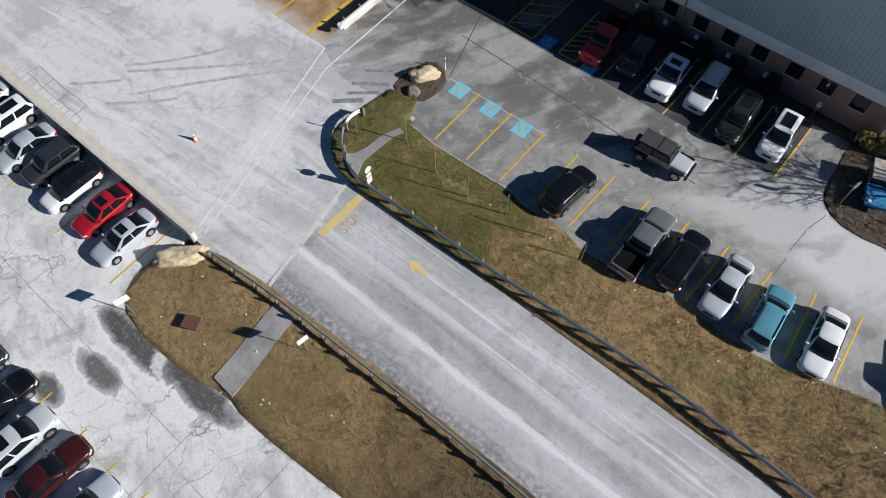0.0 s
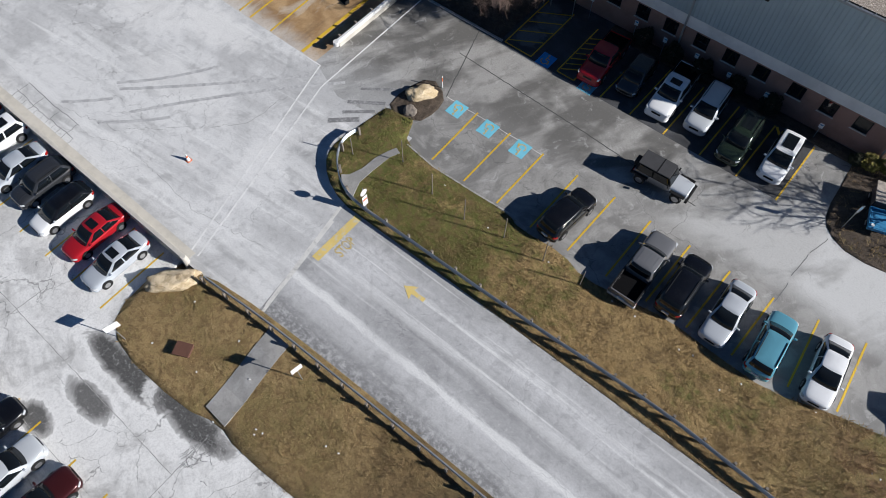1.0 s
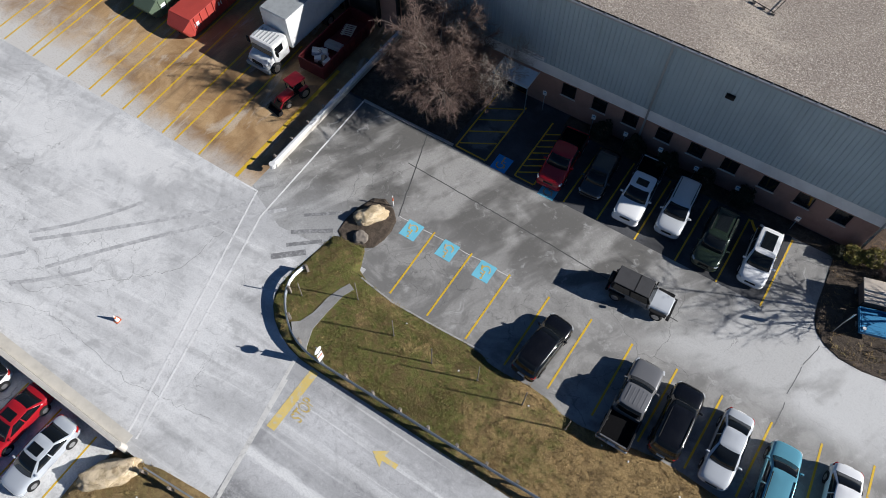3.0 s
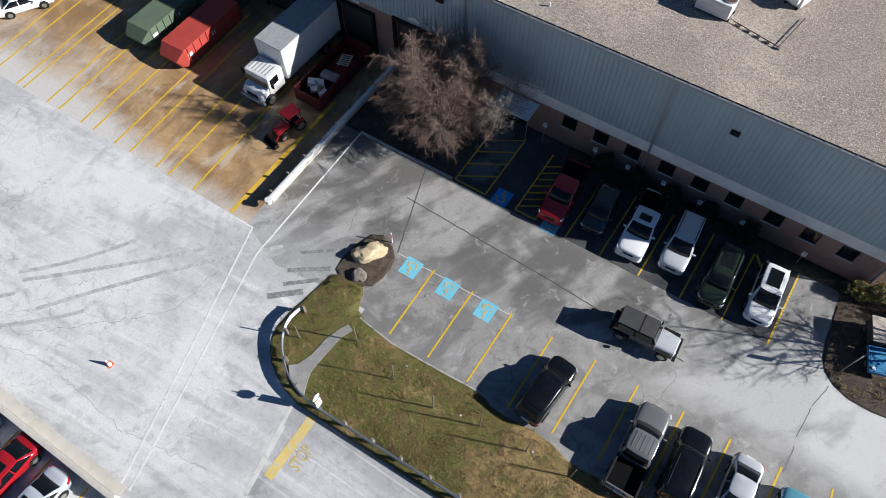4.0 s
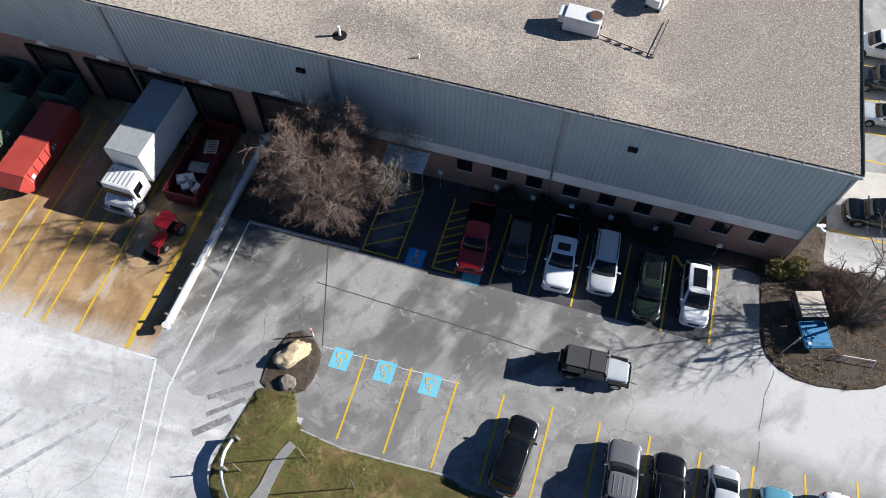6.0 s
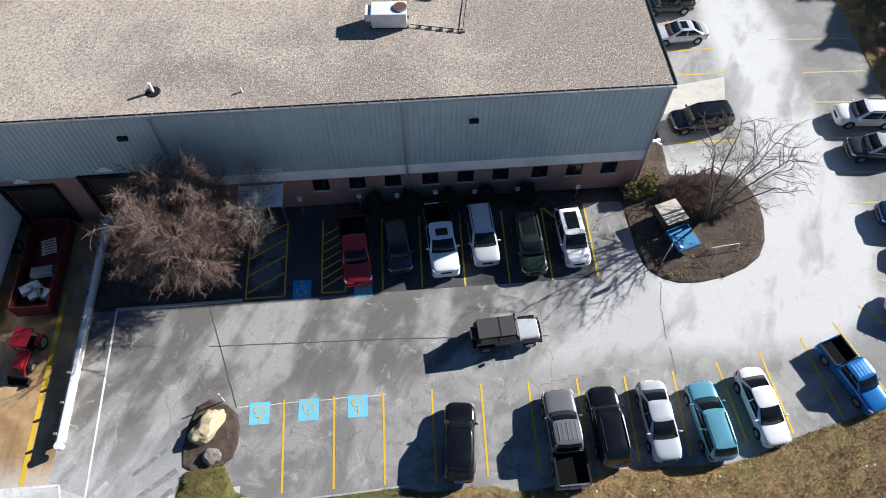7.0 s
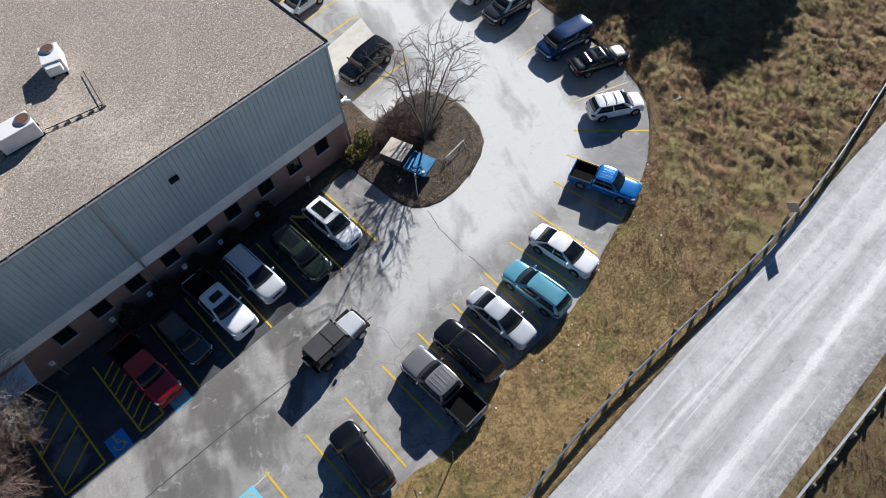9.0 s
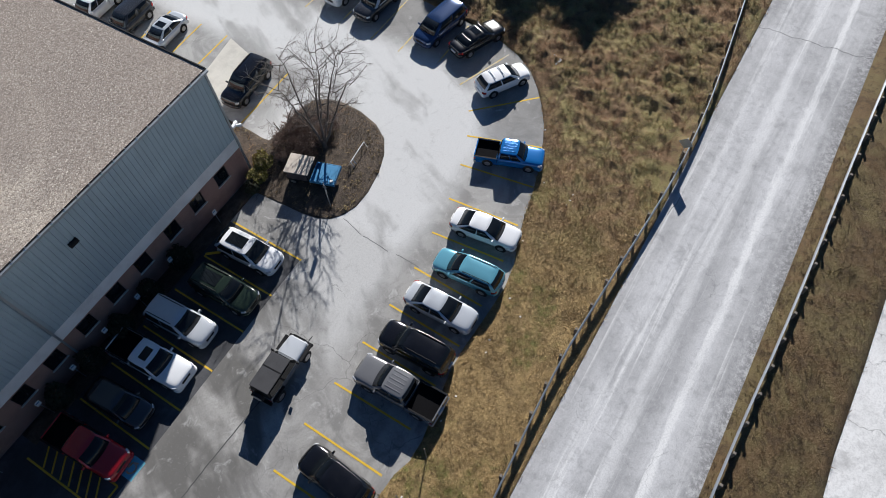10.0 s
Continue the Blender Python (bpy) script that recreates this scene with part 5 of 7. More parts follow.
def ring(x0, x1, half, z, bow, n=9):
    """An outline round a cabin: front edge, side, back, other side; bowed outwards, with rounded corners."""
    pts = []
    for k in range(n):
        s = k / (n - 1) * 2 - 1
        pts.append((x1 + bow * (1 - abs(s) ** 2.4), half * s * (1 - 0.05 * s ** 6), z))
    for k in range(1, n - 1):
        s = k / (n - 1)
        pts.append((x1 + (x0 - x1) * s, half * (1 + 0.03 * (1 - (2 * s - 1) ** 2)), z))
    for k in range(n):
        s = k / (n - 1) * 2 - 1
        pts.append((x0 - bow * 0.7 * (1 - abs(s) ** 2.4), -half * s * (1 - 0.06 * s ** 6), z))
    for k in range(1, n - 1):
        s = k / (n - 1)
        pts.append((x0 + (x1 - x0) * s, -half * (1 + 0.03 * (1 - (2 * s - 1) ** 2)), z))
    return [Vector(p) for p in pts]


def pane_between(low, top, u0, u1, v0, v1, out=0.03):
    """A thick curved pane on the band between two outlines, from place u0 to u1 along them (in steps of the outline)."""
    bm = bmesh.new()
    n = len(low)
    cols = [u0] + [k for k in range(int(math.floor(u0)) + 1, int(math.ceil(u1)))] + [u1]
    mid = sum(low, Vector()) / n

    def at(loop, u):
        k = int(math.floor(u))
        return loop[k % n].lerp(loop[(k + 1) % n], u - k)

    outer, inner = [], []
    for u in cols:
        lo, hi = at(low, u), at(top, u)
        along = at(low, u + 0.4) - at(low, u - 0.4)
        away = along.cross(hi - lo).normalized()
        if away.dot(lo - mid) < 0:
            away = -away
        for v in (v0, v1):
            p = lo.lerp(hi, v)
            outer.append(bm.verts.new(p + away * out))
            inner.append(bm.verts.new(p - away * 0.012))
    for k in range(len(cols) - 1):
        i = 2 * k
        bm.faces.new((outer[i], outer[i + 2], outer[i + 3], outer[i + 1]))
        for x, y in ((i, i + 2), (i + 1, i + 3)):
            bm.faces.new((outer[x], outer[y], inner[y], inner[x]))
    for i in (0, 2 * (len(cols) - 1)):
        bm.faces.new((outer[i], outer[i + 1], inner[i + 1], inner[i]))
    return bm


def eased(xs, values, split=3):
    """Stations between the given ones, with the kinks smoothed out."""
    fx, fv = [], []
    for (x0, v0), (x1, v1) in zip(zip(xs, values), zip(xs[1:], values[1:])):
        for k in range(split):
            fx.append(x0 + (x1 - x0) * k / split)
            fv.append(v0 + (v1 - v0) * k / split)
    fx.append(xs[-1])
    fv.append(values[-1])
    for _ in range(2):
        fv = [fv[0]] + [(fv[k - 1] + 2 * fv[k] + fv[k + 1]) / 4 for k in range(1, len(fv) - 1)] + [fv[-1]]
    return fx, fv


def wrapped(points, z0, z1, out=0.02, depth=0.06):
    """A bumper or lamp that follows the body's outline: a strip along (x, y) points, standing from z0 to z1."""
    bm = bmesh.new()
    rows = []
    for i, (x, y) in enumerate(points):
        a, b = Vector(points[max(i - 1, 0)]), Vector(points[min(i + 1, len(points) - 1)])
        way = (b - a).normalized()
        side = Vector((way.y, -way.x))
        if side.x * x + side.y * y < 0:
            side = -side
        o, q = Vector((x, y)) + side * out, Vector((x, y)) - side * depth
        rows.append([bm.verts.new(p) for p in ((*q, z0 + 0.02), (*o, z0 + 0.02), (*(o + side * 0.012), (z0 + z1) / 2), (*o, z1 - 0.02), (*(o - side * 0.03), z1), (*q, z1))])
    n = len(rows[0])
    for a, b in zip(rows, rows[1:]):
        for k in range(n):
            bm.faces.new((a[k], a[(k + 1) % n], b[(k + 1) % n], b[k]))
    bm.faces.new(rows[0])
    bm.faces.new(rows[-1][::-1])
    return bm


def wheel_parts(parent, x, y, r, width=0.22):
    bm = bmesh.new()
    segs = 16
    prof = [(r * 0.62, -width / 2), (r * 0.9, -width / 2), (r, -width * 0.3), (r, width * 0.3), (r * 0.9, width / 2), (r * 0.62, width / 2)]
    rows = [[bm.verts.new((rad * math.cos(k / segs * 6.2832), o, rad * math.sin(k / segs * 6.2832))) for rad, o in prof] for k in range(segs)]
    for k in range(segs):
        a, b = rows[k], rows[(k + 1) % segs]
        for j in range(len(prof) - 1):
            bm.faces.new((a[j], a[j + 1], b[j + 1], b[j]))
    w = part("wheel", bm, M_TYRE, parent)
    w.location = (x, y, r)
    hub = bmesh.new()
    rod(hub, (0, -width * 0.49, 0), (0, width * 0.49, 0), r * 0.63, None, 14)
    rod(hub, (0, -width * 0.53, 0), (0, width * 0.53, 0), r * 0.2, None, 8)
    part("rim", hub, M_RIM, w)
    return w


def lower_body(L, W, tops, widths, xs, zb):
    """A vehicle's lower shell lofted from nose to tail, with a crowned top and rounded shoulders."""
    bm = bmesh.new()
    rows = []
    _, tops = eased(xs, tops)
    xs, widths = eased(xs, widths)
    for x, zt, wf in zip(xs, tops, widths):
        w, lift = W / 2 * wf, 0.05
        half = [(0.0, zt + lift), (0.34, zt + lift * 0.92), (0.60, zt + lift * 0.6), (0.78, zt + 0.005), (0.885, zt - 0.035), (0.95, zt - 0.10), (0.985, zt - 0.20),
                (1.0, zb + 0.5 * (zt - zb)), (0.985, zb + 0.22 * (zt - zb)), (0.94, zb + 0.05), (0.86, zb)]
        loop = [(w * f, z) for f, z in half] + [(-w * f, z) for f, z in half[::-1][:-1]]
        rows.append([bm.verts.new((x * L, y, z)) for y, z in loop])
    n = len(rows[0])
    for a, b in zip(rows, rows[1:]):
        for k in range(n):
            bm.faces.new((a[k], a[(k + 1) % n], b[(k + 1) % n], b[k]))
    bm.faces.new(rows[0])
    bm.faces.new(rows[-1][::-1])
    return bm


def roofed(low, top, H, dome=0.07):
    """A cabin shell: bulging sides up to the roof's edge, then a domed roof."""
    bm = bmesh.new()
    n = len(low)
    cx = sum(p.x for p in top) / n
    loops = [low, [a.lerp(b, 0.5) + Vector((0, 0.02 * (1 if a.y > 0 else -1), 0.012)) for a, b in zip(low, top)], top]
    for f in (0.06, 0.16, 0.34, 0.58, 0.82):
        loops.append([Vector((cx + (p.x - cx) * (1 - f * 0.55), p.y * (1 - f), H - dome + dome * (1 - (1 - f) ** 2.6))) for p in top])
    made = [[bm.verts.new(p) for p in lp] for lp in loops]
    for a, b in zip(made, made[1:]):
        for k in range(n):
            bm.faces.new((a[k], a[(k + 1) % n], b[(k + 1) % n], b[k]))
    bm.faces.new(made[-1])
    return bm


def car(kind, paint, label, x, y, turn, sunroof=False, rails=False, ribs_on=False, length=None, roof=None, group="", size=1.0, bars=False):
    """One parked vehicle; turn is the way its nose points, in degrees from +x."""
    L, W, H, belt, cowl, rf, rr, rb, nose, tail, r = KINDS[kind]
    L = length or L
    names = {"wagon": "station_wagon", "pickup": "pickup_truck"}
    tall = kind in ("suv", "minivan", "wagon", "crossover")
    z = 0.0
    if y < -22.7:
        (x, y), z = sunk(x, y), LOW
    t = thing(names.get(kind, kind), label, "pickup" if kind == "pickup" else "car", (x, y, z), turn, group)
    t.scale = (size, size, size)
    xs = [0.5, 0.494, 0.476, 0.44, 0.37, cowl + 0.01, 0.05, -0.15, -0.30, -0.40, -0.455, -0.487, -0.5]
    wf = [0.46, 0.66, 0.83, 0.94, 0.985, 1.0, 1.0, 1.0, 0.99, 0.965, 0.91, 0.80, 0.62]
    zt = [nose - 0.16, nose - 0.03, nose + 0.05, nose + 0.11, nose + 0.17, belt - 0.02, belt, belt, (belt + tail) / 2, tail, tail - 0.01, tail - 0.08, tail - 0.24]
    if kind == "pickup":
        wf = [0.74, 0.86, 0.94, 0.98, 0.99, 1.0, 1.0, 1.0, 1.0, 1.0, 1.0, 0.99, 0.98]
        zt = [nose - 0.14, nose - 0.01, nose + 0.05, nose + 0.09, nose + 0.13, belt - 0.02, belt, belt, 0.66, 0.66, 0.66, 0.66, 0.66]
        xs = [0.5, 0.490, 0.468, 0.42, 0.33, cowl + 0.01, 0.05, -0.150, -0.152, -0.156, -0.46, -0.49, -0.5]
    part("body", lower_body(L, W, zt, wf, xs, 0.24), paint, t, "", True)
    ex, ew = eased(xs, wf)
    rim = [(a * L, b * W / 2) for a, b in zip(ex, ew)]
    front = [(a, -b) for a, b in rim if a > 0.43 * L][::-1] + [(a, b) for a, b in rim if a > 0.43 * L]
    back = [(a, b) for a, b in rim if a < -0.44 * L] + [(a, -b) for a, b in rim if a < -0.44 * L][::-1]
    low = ring(rb * L, cowl * L, W / 2 * 0.93, belt - 0.03, 0.14)
    narrow = 0.77 if tall else (0.80 if kind == "pickup" else 0.72)
    dome = 0.075
    top = ring(rr * L, rf * L, W / 2 * narrow, H - dome, 0.07)
    part("cabin", roofed(low, top, H, dome), roof or paint, t, "", True)
    part("windshield", pane_between(low, top, 0.35, 7.65, 0.06, 0.99), M_GLASS, t, "dark tinted windshield", True)
    part("rear_window", pane_between(low, top, 16.45, 23.55, 0.28 if tall else 0.10, 0.96), M_GLASS, t, "dark tinted rear window", True)
    for u0, u1, u2, u3 in ((8.75, 11.8, 12.1, 15.5), (24.5, 27.9, 28.2, 31.25)):
        part("side_window", pane_between(low, top, u0, u1, 0.14, 0.94, 0.034), M_GLASS, t, "", True)
        part("side_window", pane_between(low, top, u2, u3, 0.14, 0.94, 0.034), M_GLASS, t, "", True)
    for fx in (0.305, -0.295):
        for s in (1, -1):
            wheel_parts(t, fx * L, s * (W / 2 - 0.10), r, 0.25)
            arch = rod(bmesh.new(), (fx * L, s * (W / 2 - 0.10), r + 0.02), (fx * L, s * (W / 2 + 0.004), r + 0.02), r + 0.065, None, 18)
            part("wheel_arch", arch, M_BLACK, t)
    for s in (1, -1):
        lamp = [(a, s * b) for a, b in rim if 0.425 * L < a < 0.4935 * L]
        part("headlight", wrapped(lamp, nose - 0.15, nose + 0.0, 0.012, 0.10), M_LAMP, t)
        lamp = [(a, s * b) for a, b in rim if -0.497 * L < a < (-0.47 if kind == "pickup" else -0.42) * L]
        part("taillight", wrapped(lamp, tail - 0.34, tail - 0.13, 0.012, 0.08), M_TAIL, t)
        mir = bmesh.new()
        box(mir, (cowl * L - 0.36, s * (W / 2 + 0.05) - 0.12, belt + 0.0), (cowl * L - 0.24, s * (W / 2 + 0.05) + 0.11, belt + 0.15), 0.045)
        part("mirror", mir, paint, t, "", True)
        if rails:
            yy = s * (W / 2 * narrow - 0.09)
            zz = H - 0.01
            part("roof_rail", rods(((rf * L - 0.25, yy, zz), (rr * L + 0.2, yy, zz)), ((rf * L - 0.25, yy, zz), (rf * L - 0.36, yy, zz - 0.07)), ((rr * L + 0.2, yy, zz), (rr * L + 0.09, yy, zz - 0.07)), r=0.026), M_BLACK, t)
    if bars:
        for bx in (rf * L - 0.55, (rf + rr) / 2 * L - 0.35):
            part("roof_bar", rods(((bx, -W / 2 * narrow + 0.05, H + 0.05), (bx, W / 2 * narrow - 0.05, H + 0.05)), r=0.03), M_STEEL, t, "silver roof bar")
    part("grille", boxes(((0.47 * L, -W * 0.19, nose - 0.26), (0.506 * L, W * 0.19, nose - 0.10)), bevel=0.02), M_BLACK, t)
    part("front_bumper", wrapped(front, 0.28, 0.50, 0.02), paint, t, "", True)
    part("rear_bumper", wrapped(back, 0.34, 0.58, 0.025), M_STEEL if kind == "pickup" else paint, t, "", True)
    part("number_plate", boxes(((-0.517 * L, -0.25, 0.62), (-0.498 * L, 0.25, 0.74))), M_WHITE, t, "blank number plate")
    if sunroof:
        mid = (rf + rr) / 2 * L
        lo, hi = (mid - 0.72, mid + 0.68) if sunroof == 2 else (mid - 0.12, mid + 0.45)
        part("sunroof", boxes(((lo, -0.42, H - 0.03), (hi, 0.42, H + 0.012)), bevel=0.012), M_GLASS, t, "dark glass sunroof")
    if ribs_on:
        for k in range(5):
            part("roof_rib", boxes((((rr + 0.03) * L, -0.52 + k * 0.26 - 0.035, H - 0.05), ((rf - 0.02) * L, -0.52 + k * 0.26 + 0.035, H + 0.014 - 0.012 * abs(k - 2))), bevel=0.014), paint, t)
    if kind == "pickup":
        x0, x1, w = -0.497 * L, -0.158 * L, W / 2
        for s in (1, -1):
            part("bed_side", boxes(((x0, min(s * w * 0.995, s * (w - 0.13)), 0.55), (x1, max(s * w * 0.995, s * (w - 0.13)), tail)), bevel=0.03), paint, t)
            part("bed_rail", boxes(((x0, min(s * w * 0.985, s * (w - 0.12)), tail), (x1, max(s * w * 0.985, s * (w - 0.12)), tail + 0.02)), bevel=0.008), M_BLACK, t)
        part("tailgate", boxes(((x0 - 0.01, -w + 0.13, 0.55), (x0 + 0.08, w - 0.13, tail)), bevel=0.02), paint, t)
        for s in (1, -1):
            part("bed_lining", boxes(((x0 + 0.085, min(s * (w - 0.137), s * (w - 0.15)), 0.77), (x1 - 0.065, max(s * (w - 0.137), s * (w - 0.15)), tail - 0.03))), M_LINER, t)
        part("bed_lining", boxes(((x0 + 0.082, -w + 0.151, 0.77), (x0 + 0.095, w - 0.151, tail - 0.03))), M_LINER, t)
        part("bed_front", boxes(((x1 - 0.06, -w + 0.13, 0.6), (x1, w - 0.13, tail + 0.01)), bevel=0.015), paint, t)
        part("bed_floor", boxes(((x0 + 0.09, -w + 0.14, 0.752), (x1 - 0.07, w - 0.14, 0.77)), bevel=0.006), M_LINER, t, "black bed liner")
        part("bed_base", boxes(((x0 + 0.085, -w + 0.13, 0.70), (x1 - 0.065, w - 0.13, 0.752))), M_LINER, t)
    return t


P_WHITE = car_paint("white", (0.84, 0.85, 0.86), 0.0)
P_SILVER = car_paint("silver", (0.66, 0.69, 0.72), 0.25)
P_PALEBLUE = car_paint("pale_blue", (0.58, 0.62, 0.67), 0.25)
P_BLACK = car_paint("black", (0.005, 0.005, 0.006), 0.0)
P_GREY = car_paint("grey", (0.23, 0.23, 0.235), 0.35)
P_DARK = car_paint("dark_grey", (0.06, 0.063, 0.07), 0.5)
P_RED = car_paint("red", (0.42, 0.012, 0.02), 0.15)
P_TEAL = car_paint("teal", (0.16, 0.42, 0.53), 0.3)
P_BLUE = car_paint("blue", (0.015, 0.17, 0.50), 0.3)
P_NAVY = car_paint("navy", (0.02, 0.05, 0.14), 0.4)
P_GREEN = car_paint("dark_green", (0.024, 0.038, 0.024), 0.3)
P_MAROON = car_paint("maroon", (0.06, 0.012, 0.012), 0.3)

# lower row of the lot
G1 = "cars along the grass bank"
car("crossover", P_BLACK, "glossy black hatchback parked beside the grass bank", 10.55, -3.57, 84, group=G1)
car("pickup", P_GREY, "grey crew-cab pickup with an empty black bed", 16.80, -3.85, 91, ribs_on=True, group=G1)
car("suv", P_BLACK, "black sport utility car parked in the lower row", 19.50, -3.33, 91, rails=True, group=G1)
car("sedan", P_SILVER, "pale silver sedan parked nose to the grass", 22.62, -3.22, -89, group=G1)
car("wagon", P_TEAL, "teal blue station wagon with roof rails", 25.70, -3.45, 93, rails=True, group=G1)
car("sedan", P_WHITE, "white sedan parked nose to the grass", 29.10, -2.85, -84, group=G1)
car("pickup", P_BLUE, "bright blue crew-cab pickup with black bed", 35.40, -1.30, -72, ribs_on=True, group=G1, size=0.87)
car("crossover", P_WHITE, "white hatchback with two roof bars at the curved kerb", 41.60, 2.63, -32, bars=True, group=G1, size=0.92)
car("sedan", P_BLACK, "black sedan glinting at the curved kerb", 44.6, 6.6, -22, sunroof=True, group=G1)
car("minivan", P_NAVY, "dark navy minivan parked at the east kerb", 44.45, 10.00, 170, group=G1)
car("suv", P_DARK, "dark grey sport utility car with a pale roof", 44.42, 16.20, 175, rails=True, roof=P_SILVER, group=G1)
car("suv", P_WHITE, "white sport utility car at the east kerb", 44.80, 19.60, 175, rails=True, group=G1)
# upper row
G2 = "cars along the building"
car("pickup", P_RED, "red pickup half in the shade of the building", 4.60, 10.10, -86, length=5.3, group=G2)
car("hatchback", P_DARK, "small dark grey car in the shade", 7.50, 10.40, -86, group=G2)
car("pickup", P_WHITE, "white crew-cab pickup with a dark bed", 10.55, 10.60, -87, sunroof=True, group=G2)
car("suv", P_SILVER, "silver sport utility car half in shade", 13.45, 10.75, -87, rails=True, group=G2)
car("suv", P_GREEN, "dark green sport utility car with a long sunroof", 16.63, 9.75, -88, sunroof=2, rails=True, group=G2)
car("crossover", P_WHITE, "white crossover with a black panoramic roof", 19.70, 10.15, -87, sunroof=2, group=G2)
# east side of the building
G3 = "cars on the east side"
car("suv", P_BLACK, "black sport utility car parked beside the building", 31.70, 20.20, 184, rails=True, length=5.0, group=G3)
car("sedan", P_SILVER, "silver sedan on the east side", 32.6, 30.0, 182, sunroof=True, group=G3)
car("suv", P_DARK, "dark grey car on the east side", 32.4, 33.8, 182, group=G3)
car("pickup", P_WHITE, "white pickup on the east side", 32.2, 37.6, 182, group=G3)
# lot behind the retaining wall
G4 = "cars behind the retaining wall"
car("sedan", P_PALEBLUE, "pale blue sedan with a sunroof by the wall", -10.6, -25.6, -90, sunroof=True, group=G4)
car("sedan", P_RED, "bright red sedan with a sunroof by the wall", -13.5, -25.1, -89, sunroof=True, group=G4)
car("hatchback", P_WHITE, "white hatchback with a black roof by the wall", -16.85, -25.4, -90, roof=P_BLACK, length=4.6, group=G4)
car("crossover", P_DARK, "dark grey crossover by the wall", -19.75, -25.0, -91, rails=True, length=4.5, group=G4)
car("sedan", P_PALEBLUE, "pale blue-silver sedan by the wall", -22.4, -25.5, -91, group=G4)
car("suv", P_WHITE, "white sport utility car by the wall", -25.6, -25.0, -91, sunroof=2, group=G4)
car("sedan", P_SILVER, "silver sedan far along the wall", -28.8, -25.2, -91, group=G4)
G5 = "cars in the south lot"
car("sedan", P_BLACK, "black sedan in the concrete lot", -7.2, -37.6, 90, group=G5)
car("crossover", P_SILVER, "silver crossover with a sunroof in the concrete lot", -4.25, -38.1, 90, sunroof=True, group=G5)
car("coupe", P_MAROON, "dark maroon coupe in the concrete lot", -1.3, -38.0, 88, group=G5)
car("sedan", P_PALEBLUE, "pale blue-grey sedan in the concrete lot", 1.9, -38.2, 90, group=G5)
car("sedan", P_DARK, "dark grey sedan in the concrete lot", -10.1, -37.8, 90, group=G5)
car("sedan", P_WHITE, "white sedan at the far end of the dock apron", -44.6, 2.6, 60)


M_FABRIC = simple("black_fabric", (0.05, 0.05, 0.054), 0.8)


def jeep(x, y, turn):
    t = thing("jeep", "grey boxy off-road car with a black top and spare wheel", "car", (x, y, 0), turn)
    part("body", boxes(((-2.05, -0.78, 0.55), (0.75, 0.78, 1.15)), bevel=0.06), P_GREY, t)
    hood = lower_body(1.0, 1.5, [1.02, 1.08, 1.12, 1.14], [0.86, 0.92, 1.0, 1.02], [2.02, 1.95, 1.3, 0.6], 0.6)
    part("hood", hood, P_SILVER, t, "pale grey hood")
    low = ring(-2.02, 0.72, 0.76, 1.13, 0.02)
    top = ring(-1.92, 0.42, 0.66, 1.80, 0.02)
    bm = bmesh.new()
    loops = [[bm.verts.new(p) for p in lp] for lp in (low, top)]
    n = len(low)
    for k in range(n):
        bm.faces.new((loops[0][k], loops[0][(k + 1) % n], loops[1][(k + 1) % n], loops[1][k]))
    bm.faces.new(loops[1])
    part("cabin", bm, M_BLACK, t)
    part("soft_top", boxes(((-1.95, -0.68, 1.80), (0.42, 0.68, 1.87)), bevel=0.03), M_FABRIC, t, "black fabric top")
    part("roof_seam", boxes(((-0.55, -0.67, 1.868), (-0.49, 0.67, 1.886))), M_BLACK, t)
    part("windshield", pane_between(low, top, 0.3, 7.7, 0.08, 0.92), M_GLASS, t)
    for i in (8, 24):
        part("side_window", pane_between(low, top, i + 0.5, i + 3.8, 0.12, 0.9), M_GLASS, t)
        part("side_window", pane_between(low, top, i + 4.2, i + 7.6, 0.12, 0.9), M_GLASS, t)
    for fx in (1.38, -1.45):
        for s in (1, -1):
            wheel_parts(t, fx, s * 0.80, 0.42, 0.28)
            part("fender", boxes(((fx - 0.55, min(s * 0.72, s * 0.96), 0.86), (fx + 0.55, max(s * 0.72, s * 0.96), 0.95)), bevel=0.035), M_BLACK, t, "black flared fender")
    part("front_bumper", boxes(((2.0, -0.85, 0.5), (2.2, 0.85, 0.72)), bevel=0.03), M_BLACK, t)
    part("bull_bar", rods(((2.14, -0.5, 0.7), (2.14, -0.45, 1.0)), ((2.14, 0.5, 0.7), (2.14, 0.45, 1.0)), ((2.14, -0.45, 1.0), (2.14, 0.45, 1.0)), r=0.035), M_BLACK, t)
    part("rear_bumper", boxes(((-2.25, -0.75, 0.5), (-2.05, 0.75, 0.68)), bevel=0.03), M_BLACK, t)
    spare = part("spare_wheel", rod(bmesh.new(), (-2.06, 0.05, 1.1), (-2.30, 0.05, 1.1), 0.40, 0.38, 20), M_TYRE, t)
    part("wheel_cover", rod(bmesh.new(), (-2.30, 0.05, 1.1), (-2.33, 0.05, 1.1), 0.31, 0.29, 18), M_CREAM, spare, "pale spare wheel cover")
    for s in (1, -1):
        part("headlight", rod(bmesh.new(), (2.0, s * 0.48, 0.92), (2.05, s * 0.48, 0.92), 0.1, None, 12), M_LAMP, t)
        part("taillight", boxes(((-2.09, s * 0.68 - 0.07, 0.9), (-2.05, s * 0.68 + 0.07, 1.1))), M_TAIL, t)
        part("mirror", boxes(((0.55, s * 0.92 - 0.1, 1.2), (0.65, s * 0.92 + 0.1, 1.4)), bevel=0.03), M_BLACK, t)
    return t


jeep(14.2, 3.1, 3)


